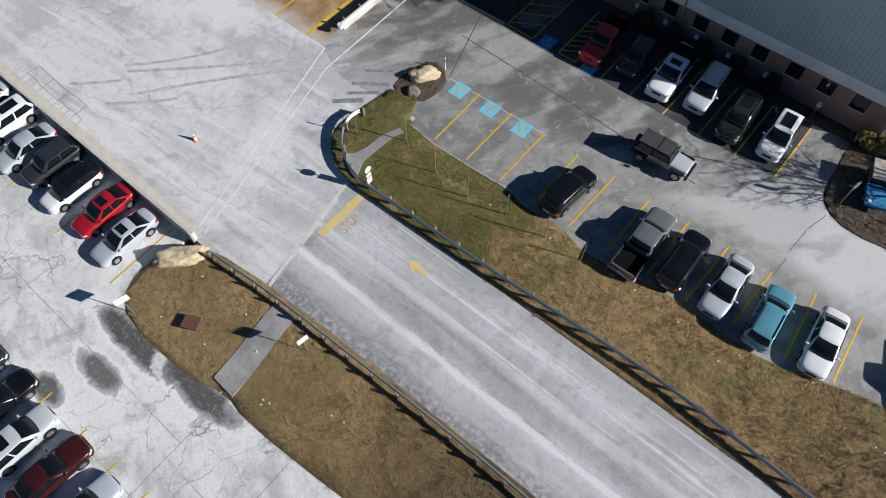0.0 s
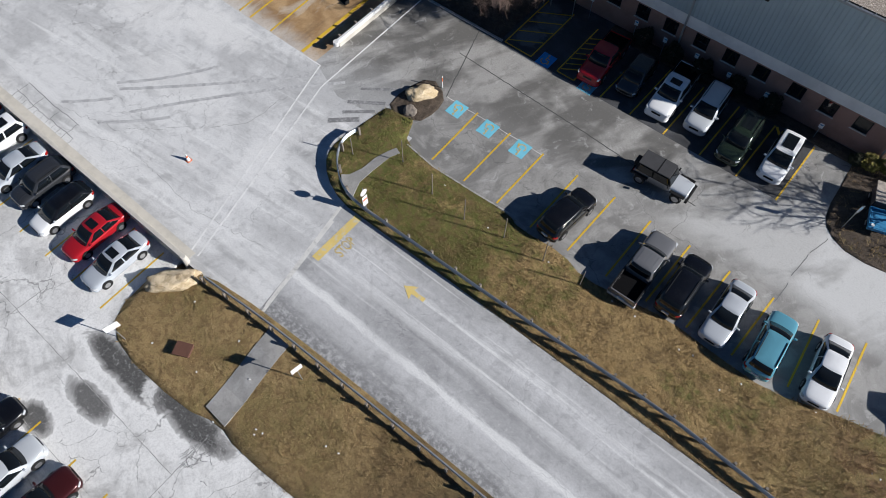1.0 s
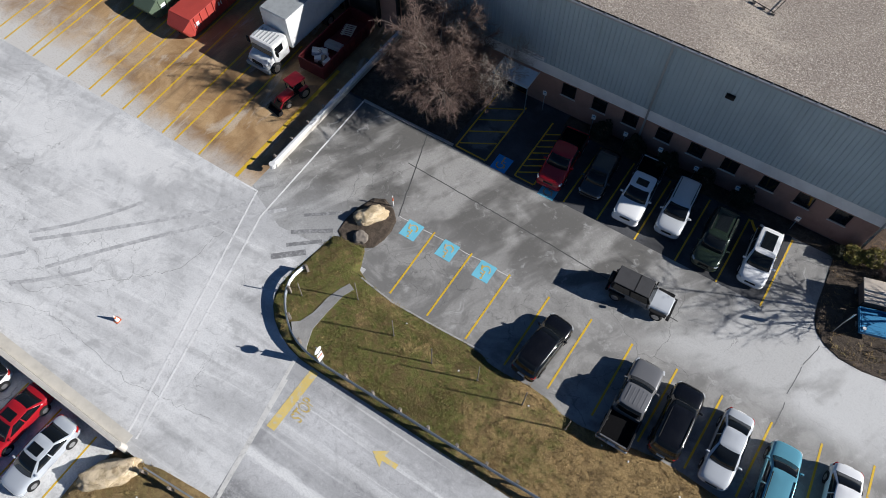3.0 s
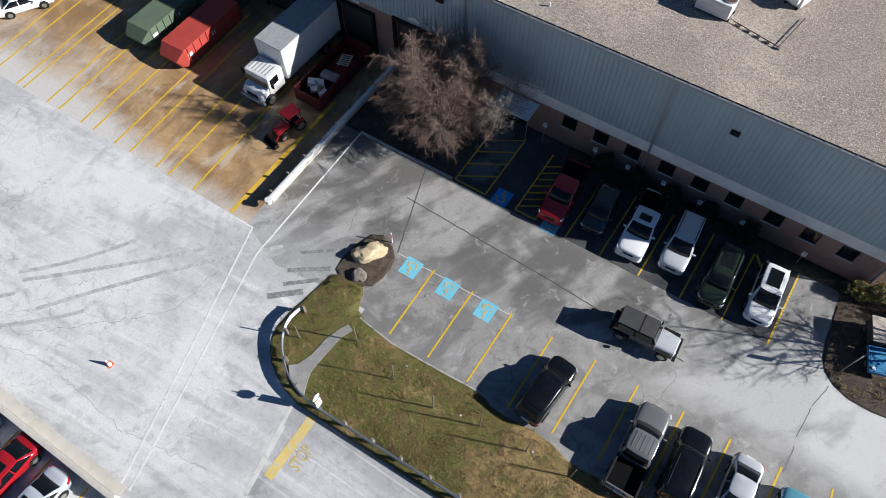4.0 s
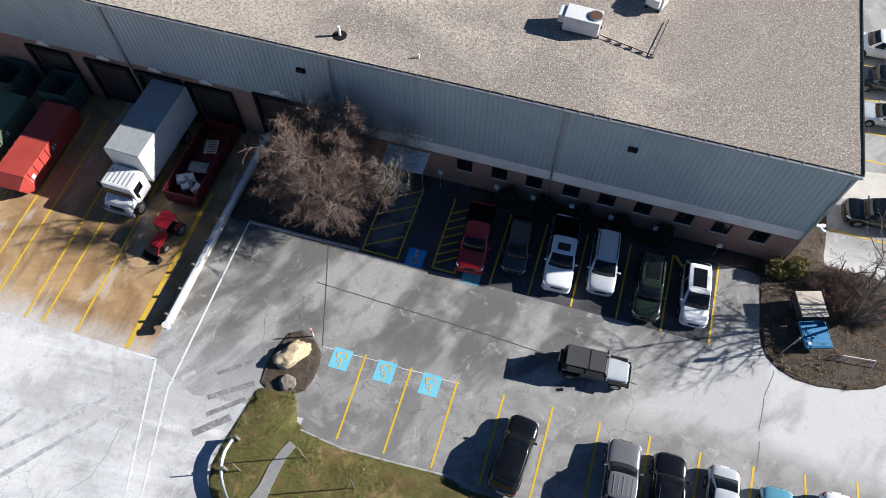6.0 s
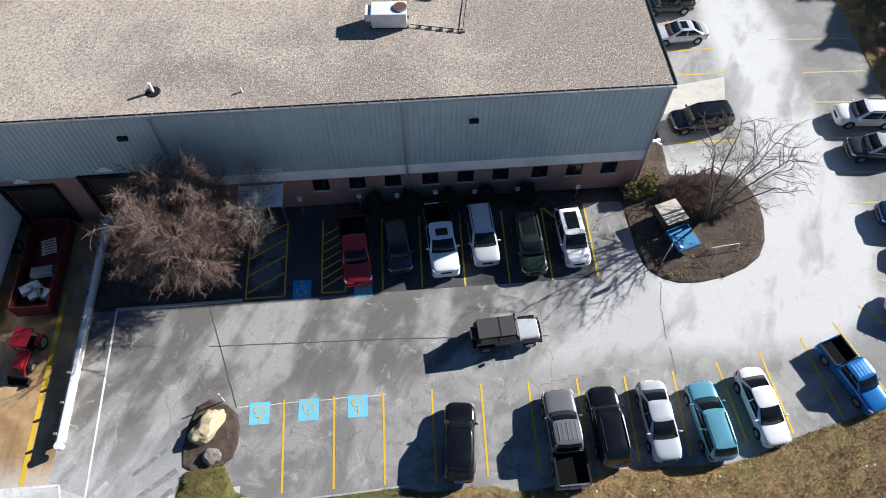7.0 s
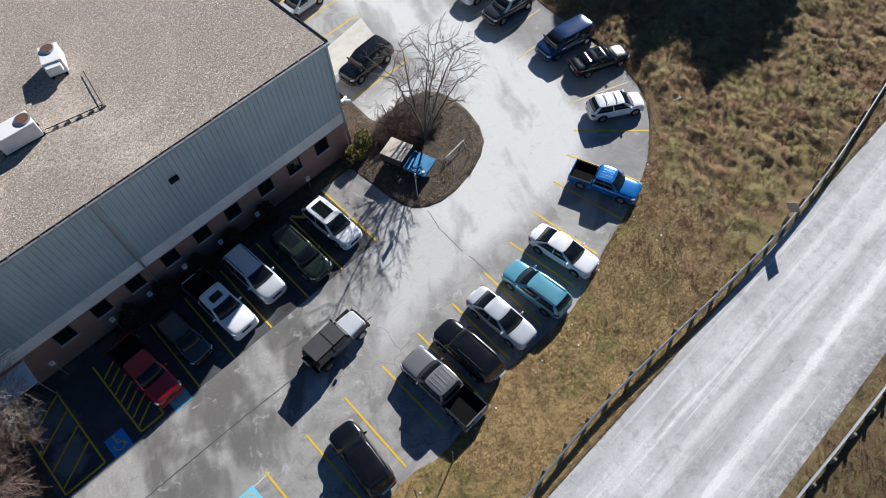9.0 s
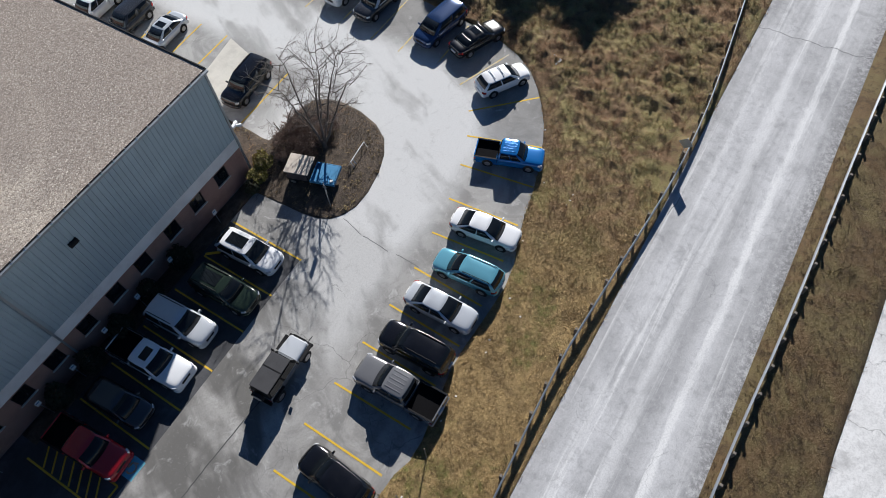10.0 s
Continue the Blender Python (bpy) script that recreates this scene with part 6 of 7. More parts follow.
def box_truck(x, y, turn):
    t = thing("box_truck", "white box truck backed up to the dock", "truck", (x, y, 0), turn)
    part("cargo_box", boxes(((-4.9, -1.25, 1.1), (1.7, 1.25, 3.75)), bevel=0.05), M_WHITE, t, "white cargo box with a grey roof")
    part("cargo_roof", boxes(((-4.85, -1.2, 3.752), (1.65, 1.2, 3.79)), bevel=0.012), M_JUNK, t)
    part("cab", boxes(((1.85, -1.1, 0.75), (3.55, 1.1, 2.45)), bevel=0.16), M_WHITE, t)
    for k in range(6):
        part("roof_rib", boxes(((2.2, -0.85 + k * 0.3, 2.44), (3.3, -0.75 + k * 0.3, 2.475)), bevel=0.012), M_JUNK, t)
    bm = bmesh.new()
    box(bm, (-0.03, -0.95, -0.42), (0.03, 0.95, 0.42), 0.02, pose(3.5, 0, 2.0, 0, -24))
    part("windshield", bm, M_GLASS, t)
    part("hood", lower_body(1.0, 2.05, [1.25, 1.42, 1.52, 1.6], [0.78, 0.9, 0.97, 1.0], [4.35, 4.2, 3.8, 3.3], 0.6), M_WHITE, t, "", True)
    part("front_bumper", boxes(((4.25, -1.1, 0.45), (4.48, 1.1, 0.8)), bevel=0.05), M_JUNK, t)
    part("grille", boxes(((4.32, -0.5, 0.85), (4.385, 0.5, 1.2)), bevel=0.02), M_BLACK, t)
    for s in (1, -1):
        part("side_window", boxes(((2.5, min(s * 1.08, s * 1.115), 1.6), (3.35, max(s * 1.08, s * 1.115), 2.2)), bevel=0.012), M_GLASS, t)
        wheel_parts(t, 3.6, s * 1.0, 0.5, 0.3)
        wheel_parts(t, -2.9, s * 0.98, 0.5, 0.5)
        part("headlight", boxes(((4.12, s * 0.75 - 0.15, 1.0), (4.36, s * 0.75 + 0.15, 1.2)), bevel=0.04), M_LAMP, t)
        part("mirror", boxes(((3.4, s * 1.4 - 0.12, 1.7), (3.5, s * 1.4 + 0.12, 2.2)), bevel=0.03), M_BLACK, t)
    part("chassis", boxes(((-4.8, -0.5, 0.6), (4.1, 0.5, 1.1)), bevel=0.02), M_BLACK, t)
    return t


box_truck(-20.15, 9.35, -91).scale = (1.03, 1.1, 1.08)


def tractor(x, y, turn):
    t = thing("tractor", "small red tractor with a front loader and canopy", "tractor", (x, y, 0), turn)
    part("hood", boxes(((0.2, -0.36, 0.75), (1.75, 0.36, 1.35)), bevel=0.12), M_RED, t)
    part("chassis", boxes(((-1.1, -0.3, 0.45), (1.7, 0.3, 0.8)), bevel=0.05), M_BLACK, t)
    part("canopy_roof", boxes(((-1.15, -0.7, 2.15), (0.45, 0.7, 2.32)), bevel=0.07), M_RED, t, "red cab roof")
    for px in (-1.0, 0.35):
        for s in (1, -1):
            part("cab_post", rods(((px, s * 0.6, 0.9), (px, s * 0.6, 2.18)), r=0.035), M_BLACK, t)
    part("seat", boxes(((-0.75, -0.25, 0.95), (-0.3, 0.25, 1.1)), ((-0.85, -0.25, 1.1), (-0.72, 0.25, 1.5)), bevel=0.03), M_BLACK, t)
    for s in (1, -1):
        wheel_parts(t, -0.65, s * 0.72, 0.62, 0.36)
        wheel_parts(t, 1.3, s * 0.62, 0.38, 0.26)
        part("fender", boxes(((-1.15, min(s * 0.52, s * 0.92), 1.2), (-0.15, max(s * 0.52, s * 0.92), 1.27)), bevel=0.03), M_RED, t)
        part("loader_arm", rods(((0.2, s * 0.5, 1.15), (1.7, s * 0.5, 1.0)), ((1.7, s * 0.5, 1.0), (2.3, s * 0.5, 0.35)), r=0.06), M_RED, t)
    part("bucket", boxes(((2.25, -0.85, 0.05), (2.75, 0.85, 0.12)), ((2.22, -0.85, 0.05), (2.3, 0.85, 0.6)), ((2.25, -0.87, 0.05), (2.7, -0.82, 0.5)), ((2.25, 0.82, 0.05), (2.7, 0.87, 0.5)), bevel=0.01), M_BLACK, t, "black loader bucket")
    return t


tractor(-16.2, 4.4, -100).scale = (0.82, 0.8, 0.8)


M_CURTAIN = simple("grey_curtain", (0.07, 0.06, 0.065), 0.6)


def utility_cart(x, y, turn):
    t = thing("utility_cart", "blue utility cart with a beige canopy on mulch", "utility vehicle", (x, y, 0.12), turn)
    part("chassis", boxes(((-1.5, -0.6, 0.35), (1.6, 0.6, 0.6)), bevel=0.04), M_BLACK, t)
    part("cab_floor", boxes(((-1.6, -0.75, 0.55), (0.05, 0.75, 0.75)), bevel=0.03), M_BLACK, t)
    part("seat", boxes(((-0.7, -0.65, 0.75), (-0.2, 0.65, 1.0)), ((-0.25, -0.65, 1.0), (-0.1, 0.65, 1.5)), bevel=0.04), M_BLACK, t)
    part("dashboard", boxes(((-1.6, -0.7, 0.75), (-1.25, 0.7, 1.15)), bevel=0.06), M_UTIL, t)
    part("canopy_roof", boxes(((-1.65, -0.85, 1.98), (0.15, 0.85, 2.08)), bevel=0.04), M_CREAM, t, "beige plastic canopy")
    for s in (1, -1):
        part("side_curtain", boxes(((-1.48, s * 0.74 - 0.015, 0.75), (-0.02, s * 0.74 + 0.015, 1.97))), M_CURTAIN, t, "grubby clear plastic side curtain")
    part("rear_curtain", boxes(((0.0, -0.72, 0.76), (0.03, 0.72, 1.97))), M_CURTAIN, t)
    for px in (-1.5, 0.0):
        for s in (1, -1):
            part("canopy_post", rods(((px, s * 0.72, 0.7), (px, s * 0.72, 2.0)), r=0.03), M_BLACK, t)
    part("dump_bed", boxes(((0.2, -0.85, 0.85), (2.0, 0.85, 0.92)), ((0.2, -0.85, 0.92), (2.0, -0.78, 1.25)), ((0.2, 0.78, 0.92), (2.0, 0.85, 1.25)), ((0.2, -0.78, 0.92), (0.27, 0.78, 1.25)), ((1.93, -0.78, 0.92), (2.0, 0.78, 1.25)), bevel=0.015), M_UTIL, t, "scuffed blue dump bed")
    part("bed_cover", boxes(((0.6, -0.76, 1.12), (1.92, 0.76, 1.26)), bevel=0.03), M_UTIL, t, "faded blue cover")
    for k in range(4):
        part("cover_rib", boxes(((0.7 + k * 0.33, -0.7, 1.26), (0.76 + k * 0.33, 0.7, 1.285)), bevel=0.008), M_UTIL, t)
    part("tank_cap", rod(bmesh.new(), (1.75, -0.6, 1.25), (1.75, -0.6, 1.36), 0.13, 0.11, 12), M_WHITE, t)
    for fx in (-1.15, 1.2):
        for s in (1, -1):
            wheel_parts(t, fx, s * 0.68, 0.34, 0.25)
    return t


utility_cart(27.05, 10.35, -73).scale = (1.02, 1.0, 0.66)


def skip(x, y, turn, L, W, H, paint, label, lid=None, name="container"):
    """A roll-off container: tapered nose, ribs, rails, open or closed top."""
    t = thing(name, label, "dumpster", (x, y, 0), turn)
    bm = bmesh.new()
    if lid:
        box(bm, (-L / 2, -W / 2, 0.2), (L / 2 - 0.8, W / 2, H), 0.05)
        a = [bm.verts.new(p) for p in ((L / 2 - 0.82, -W / 2 + 0.02, 0.2), (L / 2 - 0.82, W / 2 - 0.02, 0.2), (L / 2 - 0.82, W / 2 - 0.02, H - 0.02), (L / 2 - 0.82, -W / 2 + 0.02, H - 0.02))]
        b = [bm.verts.new(p) for p in ((L / 2 - 0.35, -W / 2 + 0.25, 0.35), (L / 2 - 0.35, W / 2 - 0.25, 0.35), (L / 2, W / 2 - 0.3, H * 0.62), (L / 2, -W / 2 + 0.3, H * 0.62))]
        for k in range(4):
            bm.faces.new((a[k], a[(k + 1) % 4], b[(k + 1) % 4], b[k]))
        bm.faces.new(b)
    else:
        for lo, hi in (((-L / 2, -W / 2, 0.2), (L / 2, W / 2, 0.3)), ((-L / 2, -W / 2, 0.3), (L / 2, -W / 2 + 0.08, H)), ((-L / 2, W / 2 - 0.08, 0.3), (L / 2, W / 2, H)),
                       ((-L / 2, -W / 2 + 0.08, 0.3), (-L / 2 + 0.08, W / 2 - 0.08, H)), ((L / 2 - 0.08, -W / 2 + 0.08, 0.3), (L / 2, W / 2 - 0.08, H))):
            box(bm, lo, hi, 0.01)
    part("shell", bm, paint, t)
    for k in range(int(L / 0.75)):
        px = -L / 2 + 0.4 + k * 0.75
        if px < L / 2 - 0.9:
            for s in (1, -1):
                part("side_rib", boxes(((px - 0.05, min(s * W / 2, s * (W / 2 + 0.08)), 0.3), (px + 0.05, max(s * W / 2, s * (W / 2 + 0.08)), H - 0.02)), bevel=0.012), paint, t)
    for s in (1, -1):
        part("skid_rail", boxes(((-L / 2, s * 0.5 - 0.06, 0.0), (L / 2 - 0.5, s * 0.5 + 0.06, 0.2))), M_BLACK, t)
    if lid:
        part("label_plate", boxes(((L / 2 - 1.6, W / 2 + 0.002, H * 0.45), (L / 2 - 1.1, W / 2 + 0.012, H * 0.7))), M_WHITE, t, "white label with unreadable print")
        part("label_plate", boxes(((-0.6, W / 2 + 0.002, H * 0.55), (-0.2, W / 2 + 0.012, H * 0.75))), M_WHITE, t)
    return t


skip(-32.6, 7.9, -89, 7.4, 2.4, 1.85, M_BIN_GREEN, "green closed compactor container on the dock apron", True)
skip(-28.6, 7.9, -89, 7.6, 2.4, 1.85, M_BIN_RED, "red closed compactor container on the dock apron", True)
skip(-34.2, 13.2, -88, 2.4, 2.4, 2.2, M_BIN_DARK, "dark green open container against the building")
skip(-29.6, 13.3, -88, 2.4, 2.4, 2.2, M_BIN_DARK, "dark green open container in deep shade")
skip(-16.5, 10.4, -90, 6.9, 2.5, 1.45, M_BIN_MAROON, "maroon open skip with scrap inside")
junk = thing("scrap_pallet", "pale slatted pallet lying on scrap in the skip", "pallet", (-16.2, 11.6, 1.2), 15)
for k in range(6):
    part("slat", boxes(((-0.5, -0.6 + k * 0.22, 0.1), (0.5, -0.48 + k * 0.22, 0.13))), M_CREAM, junk)
for k in (-0.4, 0.35):
    part("bearer", boxes(((k, -0.6, 0.0), (k + 0.09, 0.62, 0.10))), M_CREAM, junk)
heap = thing("scrap_heap", "grey scrap sheets and bags in the skip", "scrap", (-16.5, 9.3, 0.3))
rng = random.Random(4)
for k in range(9):
    bm = bmesh.new()
    s = rng.uniform(0.3, 0.7)
    box(bm, (-s, -s * 0.6, -0.2), (s, s * 0.6, 0.2), 0.08, pose(rng.uniform(-0.5, 0.5), rng.uniform(-1.6, 1.8), rng.uniform(0.2, 0.7), rng.uniform(-25, 25), rng.uniform(-25, 25), rng.uniform(0, 180)))
    part("scrap_piece", bm, rng.choice((M_JUNK, M_WHITE, M_POST)), heap)


# ---- boulders, cone, signs, boxes ----
def boulder(x, y, sx, sy, sz, turn, seed, label, z=-0.05, material=None):
    bm = bmesh.new()
    bmesh.ops.create_icosphere(bm, subdivisions=4, radius=1)
    for v in bm.verts:
        p = v.co.copy()
        d = 1 + 0.28 * noise.fractal(p * 1.3 + Vector((seed, 0, 0)), 1.0, 2.0, 4) + 0.05 * noise.cell(p * 2.2 + Vector((0, seed, 0)))
        q = p * d
        q.z = max(min(q.z, 0.78 + 0.10 * noise.noise(p * 2 + Vector((0, 0, seed)))), -0.5) + 0.03 * math.sin(q.z * 22 + 3 * noise.noise(p))
        v.co = Vector((q.x * sx, q.y * sy, (q.z + 0.5) * sz))
    ob = finish("boulder", bm, material or M_BOULDER, True)
    ob.matrix_basis = pose(x, y, z, 0, 0, turn)
    return tagged(ob, label, "boulder")


boulder(-4.5, -1.45, 1.22, 0.66, 0.62, 58, 3.0, "large flat-topped tan limestone boulder on dark soil")
boulder(-4.1, -3.2, 0.55, 0.5, 0.35, 20, 9.0, "small brown rock beside a boulder", material=M_POST)
boulder(-6.75, -24.0, 1.85, 0.78, 0.75, 50, 17.0, "long layered tan limestone boulder on the verge", -0.35)
rng = random.Random(8)
for k in range(34):
    x, y = rng.choice(((rng.uniform(27, 47), rng.uniform(-11, -1)), (rng.uniform(2, 27), rng.uniform(-8.5, -6.3)), (rng.uniform(-6, 10), rng.uniform(-29, -24))))
    if inside(x, y, BANK) or inside(x, y, SOUTH):
        p = thing("litter", "scrap of pale paper litter on dry grass", "litter", (x, y, bed_height(x, y, BANK if inside(x, y, BANK) else SOUTH, 0.16, 0.05)), rng.uniform(0, 180), "litter on the grass")
        part("paper", boxes(((-0.06, -0.04, 0.0), (0.06, 0.05, 0.04)), bevel=0.012), M_WHITE, p)
cone = thing("traffic_cone", "orange and white traffic cone on the asphalt", "traffic cone", (-13.7, -16.95, 0))
part("cone_base", boxes(((-0.2, -0.2, 0.0), (0.2, 0.2, 0.04)), bevel=0.012), M_ORANGE, cone)
part("cone_body", rod(bmesh.new(), (0, 0, 0.04), (0, 0, 0.72), 0.15, 0.035, 14), M_WHITE, cone, "dirty white cone body")
part("orange_band", rod(bmesh.new(), (0, 0, 0.34), (0, 0, 0.56), 0.098, 0.066, 14), M_ORANGE, cone)
marker = thing("marker_post", "red and white marker post by the boulder", "post", (-3.7, 0.2, 0.05))
part("marker_rod", rods(((0, 0, 0), (0, 0, 1.25)), r=0.045), M_WHITE, marker)
part("marker_band", rods(((0, 0, 0.7), (0, 0, 1.1)), r=0.05), M_ORANGE, marker)


def stop_sign(x, y, turn):
    s = thing("stop_sign", "stop sign seen from behind, on a post by the guardrail", "sign", (x, y, 0.05), turn)
    part("post", rods(((0, 0, -0.05), (0, 0, 2.9)), r=0.035), M_STEEL, s)
    bm = rod(bmesh.new(), (0.03, 0, 2.45), (0.05, 0, 2.45), 0.31, None, 8)
    part("sign_plate", bm, M_WHITE, s)
    part("lower_plate", boxes(((0.03, -0.23, 0.95), (0.05, 0.23, 2.0)), bevel=0.006), M_WHITE, s)
    part("lettering_bar", boxes(((0.052, -0.2, 1.55), (0.056, 0.2, 1.7))), M_ORANGE, s, "red lettering bar")
    return s


stop_sign(-0.5, -11.95, 0)
board = thing("notice_board", "low brown wooden box standing in the verge", "sign", (-2.6, -26.8, -0.42), 25)
part("post", boxes(((-0.07, -0.07, -0.05), (0.07, 0.07, 0.3)), bevel=0.01), M_BROWN, board)
part("cabinet", boxes(((-0.5, -0.4, 0.10), (0.5, 0.4, 0.38)), bevel=0.02), M_BROWN, board)
part("cabinet_roof", boxes(((-0.56, -0.46, 0.38), (0.56, 0.46, 0.44)), bevel=0.015), M_BROWN, board)
for x, y, h, turn, w, ph, label in ((4.7, -23.4, 2.35, 80, 0.75, 0.6, "small white sign on a thin post in the verge"), (-6.3, -28.7, 2.15, 75, 0.95, 0.65, "white rectangular sign on a leaning post at the lot edge")):
    s = post_sign(x, y, h + 0.3, label, w, ph, -0.25 if x > 0 else LOW, turn, bar=False)
sign = thing("warning_sign", "diamond warning sign seen from behind at the guardrail", "sign", (41.35, -11.95, 0.05), 0)
part("post", boxes(((-0.03, -0.03, -0.1), (0.03, 0.03, 2.35)), bevel=0.008), M_STEEL, sign)
part("sign_plate", box(bmesh.new(), (-0.008, -0.38, -0.38), (0.008, 0.38, 0.38), 0.003, pose(-0.045, 0, 1.85, 45, 0, 0)), M_STEEL, sign)
for k, (x, y) in enumerate(((-1.3, -7.2), (2.15, -8.0), (5.2, -8.2), (8.2, -7.6), (11.3, -7.4), (-4.6, -9.0), (14.2, -7.3))):
    p = thing("stake", "thin grey wooden stake standing in the lawn", "stake", (x, y, 0.1), 0, "stakes in the lawn")
    part("stake_rod", rods(((0, 0, -0.1), (0.05, 0.02, 2.6 if k < 5 else 2.0)), r=0.035), M_POST, p)
    part("stake_tie", rods(((-0.08, 0, 0.2), (0.08, 0, 0.2)), r=0.03), M_POST, p)
rack = thing("pipe_rail", "low white pipe frame lying on the mulch", "pipe frame", (30.2, 8.5, 0.2), 6)
part("top_pipe", rods(((-1.0, 0, 0.5), (1.0, 0, 0.5)), r=0.035), M_WHITE, rack)
for k in (-1.0, -0.7, 1.0):
    part("leg", rods(((k, -0.22, 0.0), (k, 0, 0.5)), ((k, 0.22, 0.0), (k, 0, 0.5)), r=0.03), M_WHITE, rack)
drain = thing("drain_grate", "square drain grate frame in the grass", "drain", (45.6, 0.3, 0.2), -20)
part("frame", boxes(((-0.55, -0.55, 0.0), (-0.45, 0.55, 0.08)), ((0.45, -0.55, 0.0), (0.55, 0.55, 0.08)), ((-0.45, -0.55, 0.0), (0.45, -0.45, 0.08)), ((-0.45, 0.45, 0.0), (0.45, 0.55, 0.08))), M_KERB, drain)
for k in range(6):
    part("bar", boxes(((-0.45, -0.4 + k * 0.15, 0.02), (0.45, -0.35 + k * 0.15, 0.06))), M_POST, drain)


# ---- trees and shrubs ----
def branches(rng, base, way, length, radius, level, out, gnarl=0.25, split=(3, 5), droop=0.0, shrink=0.68, sides=(1, 2)):
    """Grow one limb in short bent steps and let side limbs leave it."""
    steps = 5 if level > 1 else 4
    p, d, r = Vector(base), Vector(way).normalized(), radius
    for k in range(steps):
        bend = gnarl if level > 1 else gnarl * 0.45
        d = (d + Vector((rng.gauss(0, bend), rng.gauss(0, bend), rng.gauss(0, bend * 0.6) - droop)) * 0.5).normalized()
        q = p + d * (length / steps)
        r2 = r * (0.86 if level else 0.75)
        out.append((p.copy(), q.copy(), r, r2, level))
        if level > 0 and k >= (1 if level < 4 else 2):
            for _ in range(rng.randint(*split) if k == steps - 1 else rng.randint(*sides)):
                a = rng.uniform(0, 6.283)
                side = d.orthogonal().normalized()
                side = Matrix.Rotation(a, 3, d) @ side
                spread = rng.uniform(0.45, 1.0)
                branches(rng, q, d + side * spread, length * shrink * rng.uniform(0.7, 1.1), r2 * 0.62, level - 1, out, gnarl, split, droop, shrink, sides)
        p, r = q, r2


def sticks(segs, sides):
    verts, faces = [], []
    for a, b, r1, r2, _ in segs:
        d = (b - a).normalized()
        u = d.orthogonal().normalized()
        w = d.cross(u)
        i = len(verts)
        for p, r in ((a, r1), (b, r2)):
            verts += [tuple(p + (u * math.cos(k / sides * 6.283) + w * math.sin(k / sides * 6.283)) * r) for k in range(sides)]
        faces += [(i + k, i + (k + 1) % sides, i + sides + (k + 1) % sides, i + sides + k) for k in range(sides)]
    me = bpy.data.meshes.new("sticks")
    me.from_pydata(verts, [], faces)
    me.polygons.foreach_set("use_smooth", [True] * len(me.polygons))
    return me


def bare_tree(name, label, x, y, z, stems, length, radius, levels, seed, lean=0.5, gnarl=0.25, droop=0.0, bark=None, twig=None, least=0.006, split=(2, 4), shrink=0.68, sides=(1, 2)):
    rng = random.Random(seed)
    segs = []
    for k in range(stems):
        a = 6.283 * k / stems + rng.uniform(-0.3, 0.3)
        out_by = lean * (1.15 if k % 2 else 0.55)
        way = Vector((math.cos(a) * out_by, math.sin(a) * out_by, 1)) if stems > 1 else Vector((rng.uniform(-0.1, 0.1), rng.uniform(-0.1, 0.1), 1))
        branches(rng, (math.cos(a) * 0.15, math.sin(a) * 0.15, 0), way, length * rng.uniform(0.85, 1.1), radius, levels, segs, gnarl, split, droop, shrink, sides)
    segs = [(a, b, max(r1, least), max(r2, least), lv) for a, b, r1, r2, lv in segs]
    t = thing(name, label, "tree", (x, y, z))
    for pname, mat, keep, sides in (("trunk", bark or M_BARK, [s for s in segs if s[4] >= 2], 7), ("crown", twig or M_TWIG, [s for s in segs if s[4] < 2], 3)):
        if keep:
            me = sticks(keep, sides)
            me.materials.append(mat)
            ob = new(pname, me)
            ob.parent = t
            if name == "shrub":
                tagged(ob, kind="stuff")
    return t


def bent(rng, a, b, r1, r2, level, out, steps=4, sag=0.0, wild=0.12):
    """A limb from a to b in bent steps."""
    a, b = Vector(a), Vector(b)
    span = (b - a).length
    p, off = a, Vector()
    for k in range(1, steps + 1):
        s = k / steps
        off = off + Vector((rng.gauss(0, wild), rng.gauss(0, wild), rng.gauss(0, wild))) * (span / steps)
        q = a.lerp(b, s) + off + Vector((0, 0, sag * span * 4 * s * (1 - s)))
        out.append((p, q, r1 + (r2 - r1) * (s - 1 / steps), r1 + (r2 - r1) * s, level))
        p = q
    return p


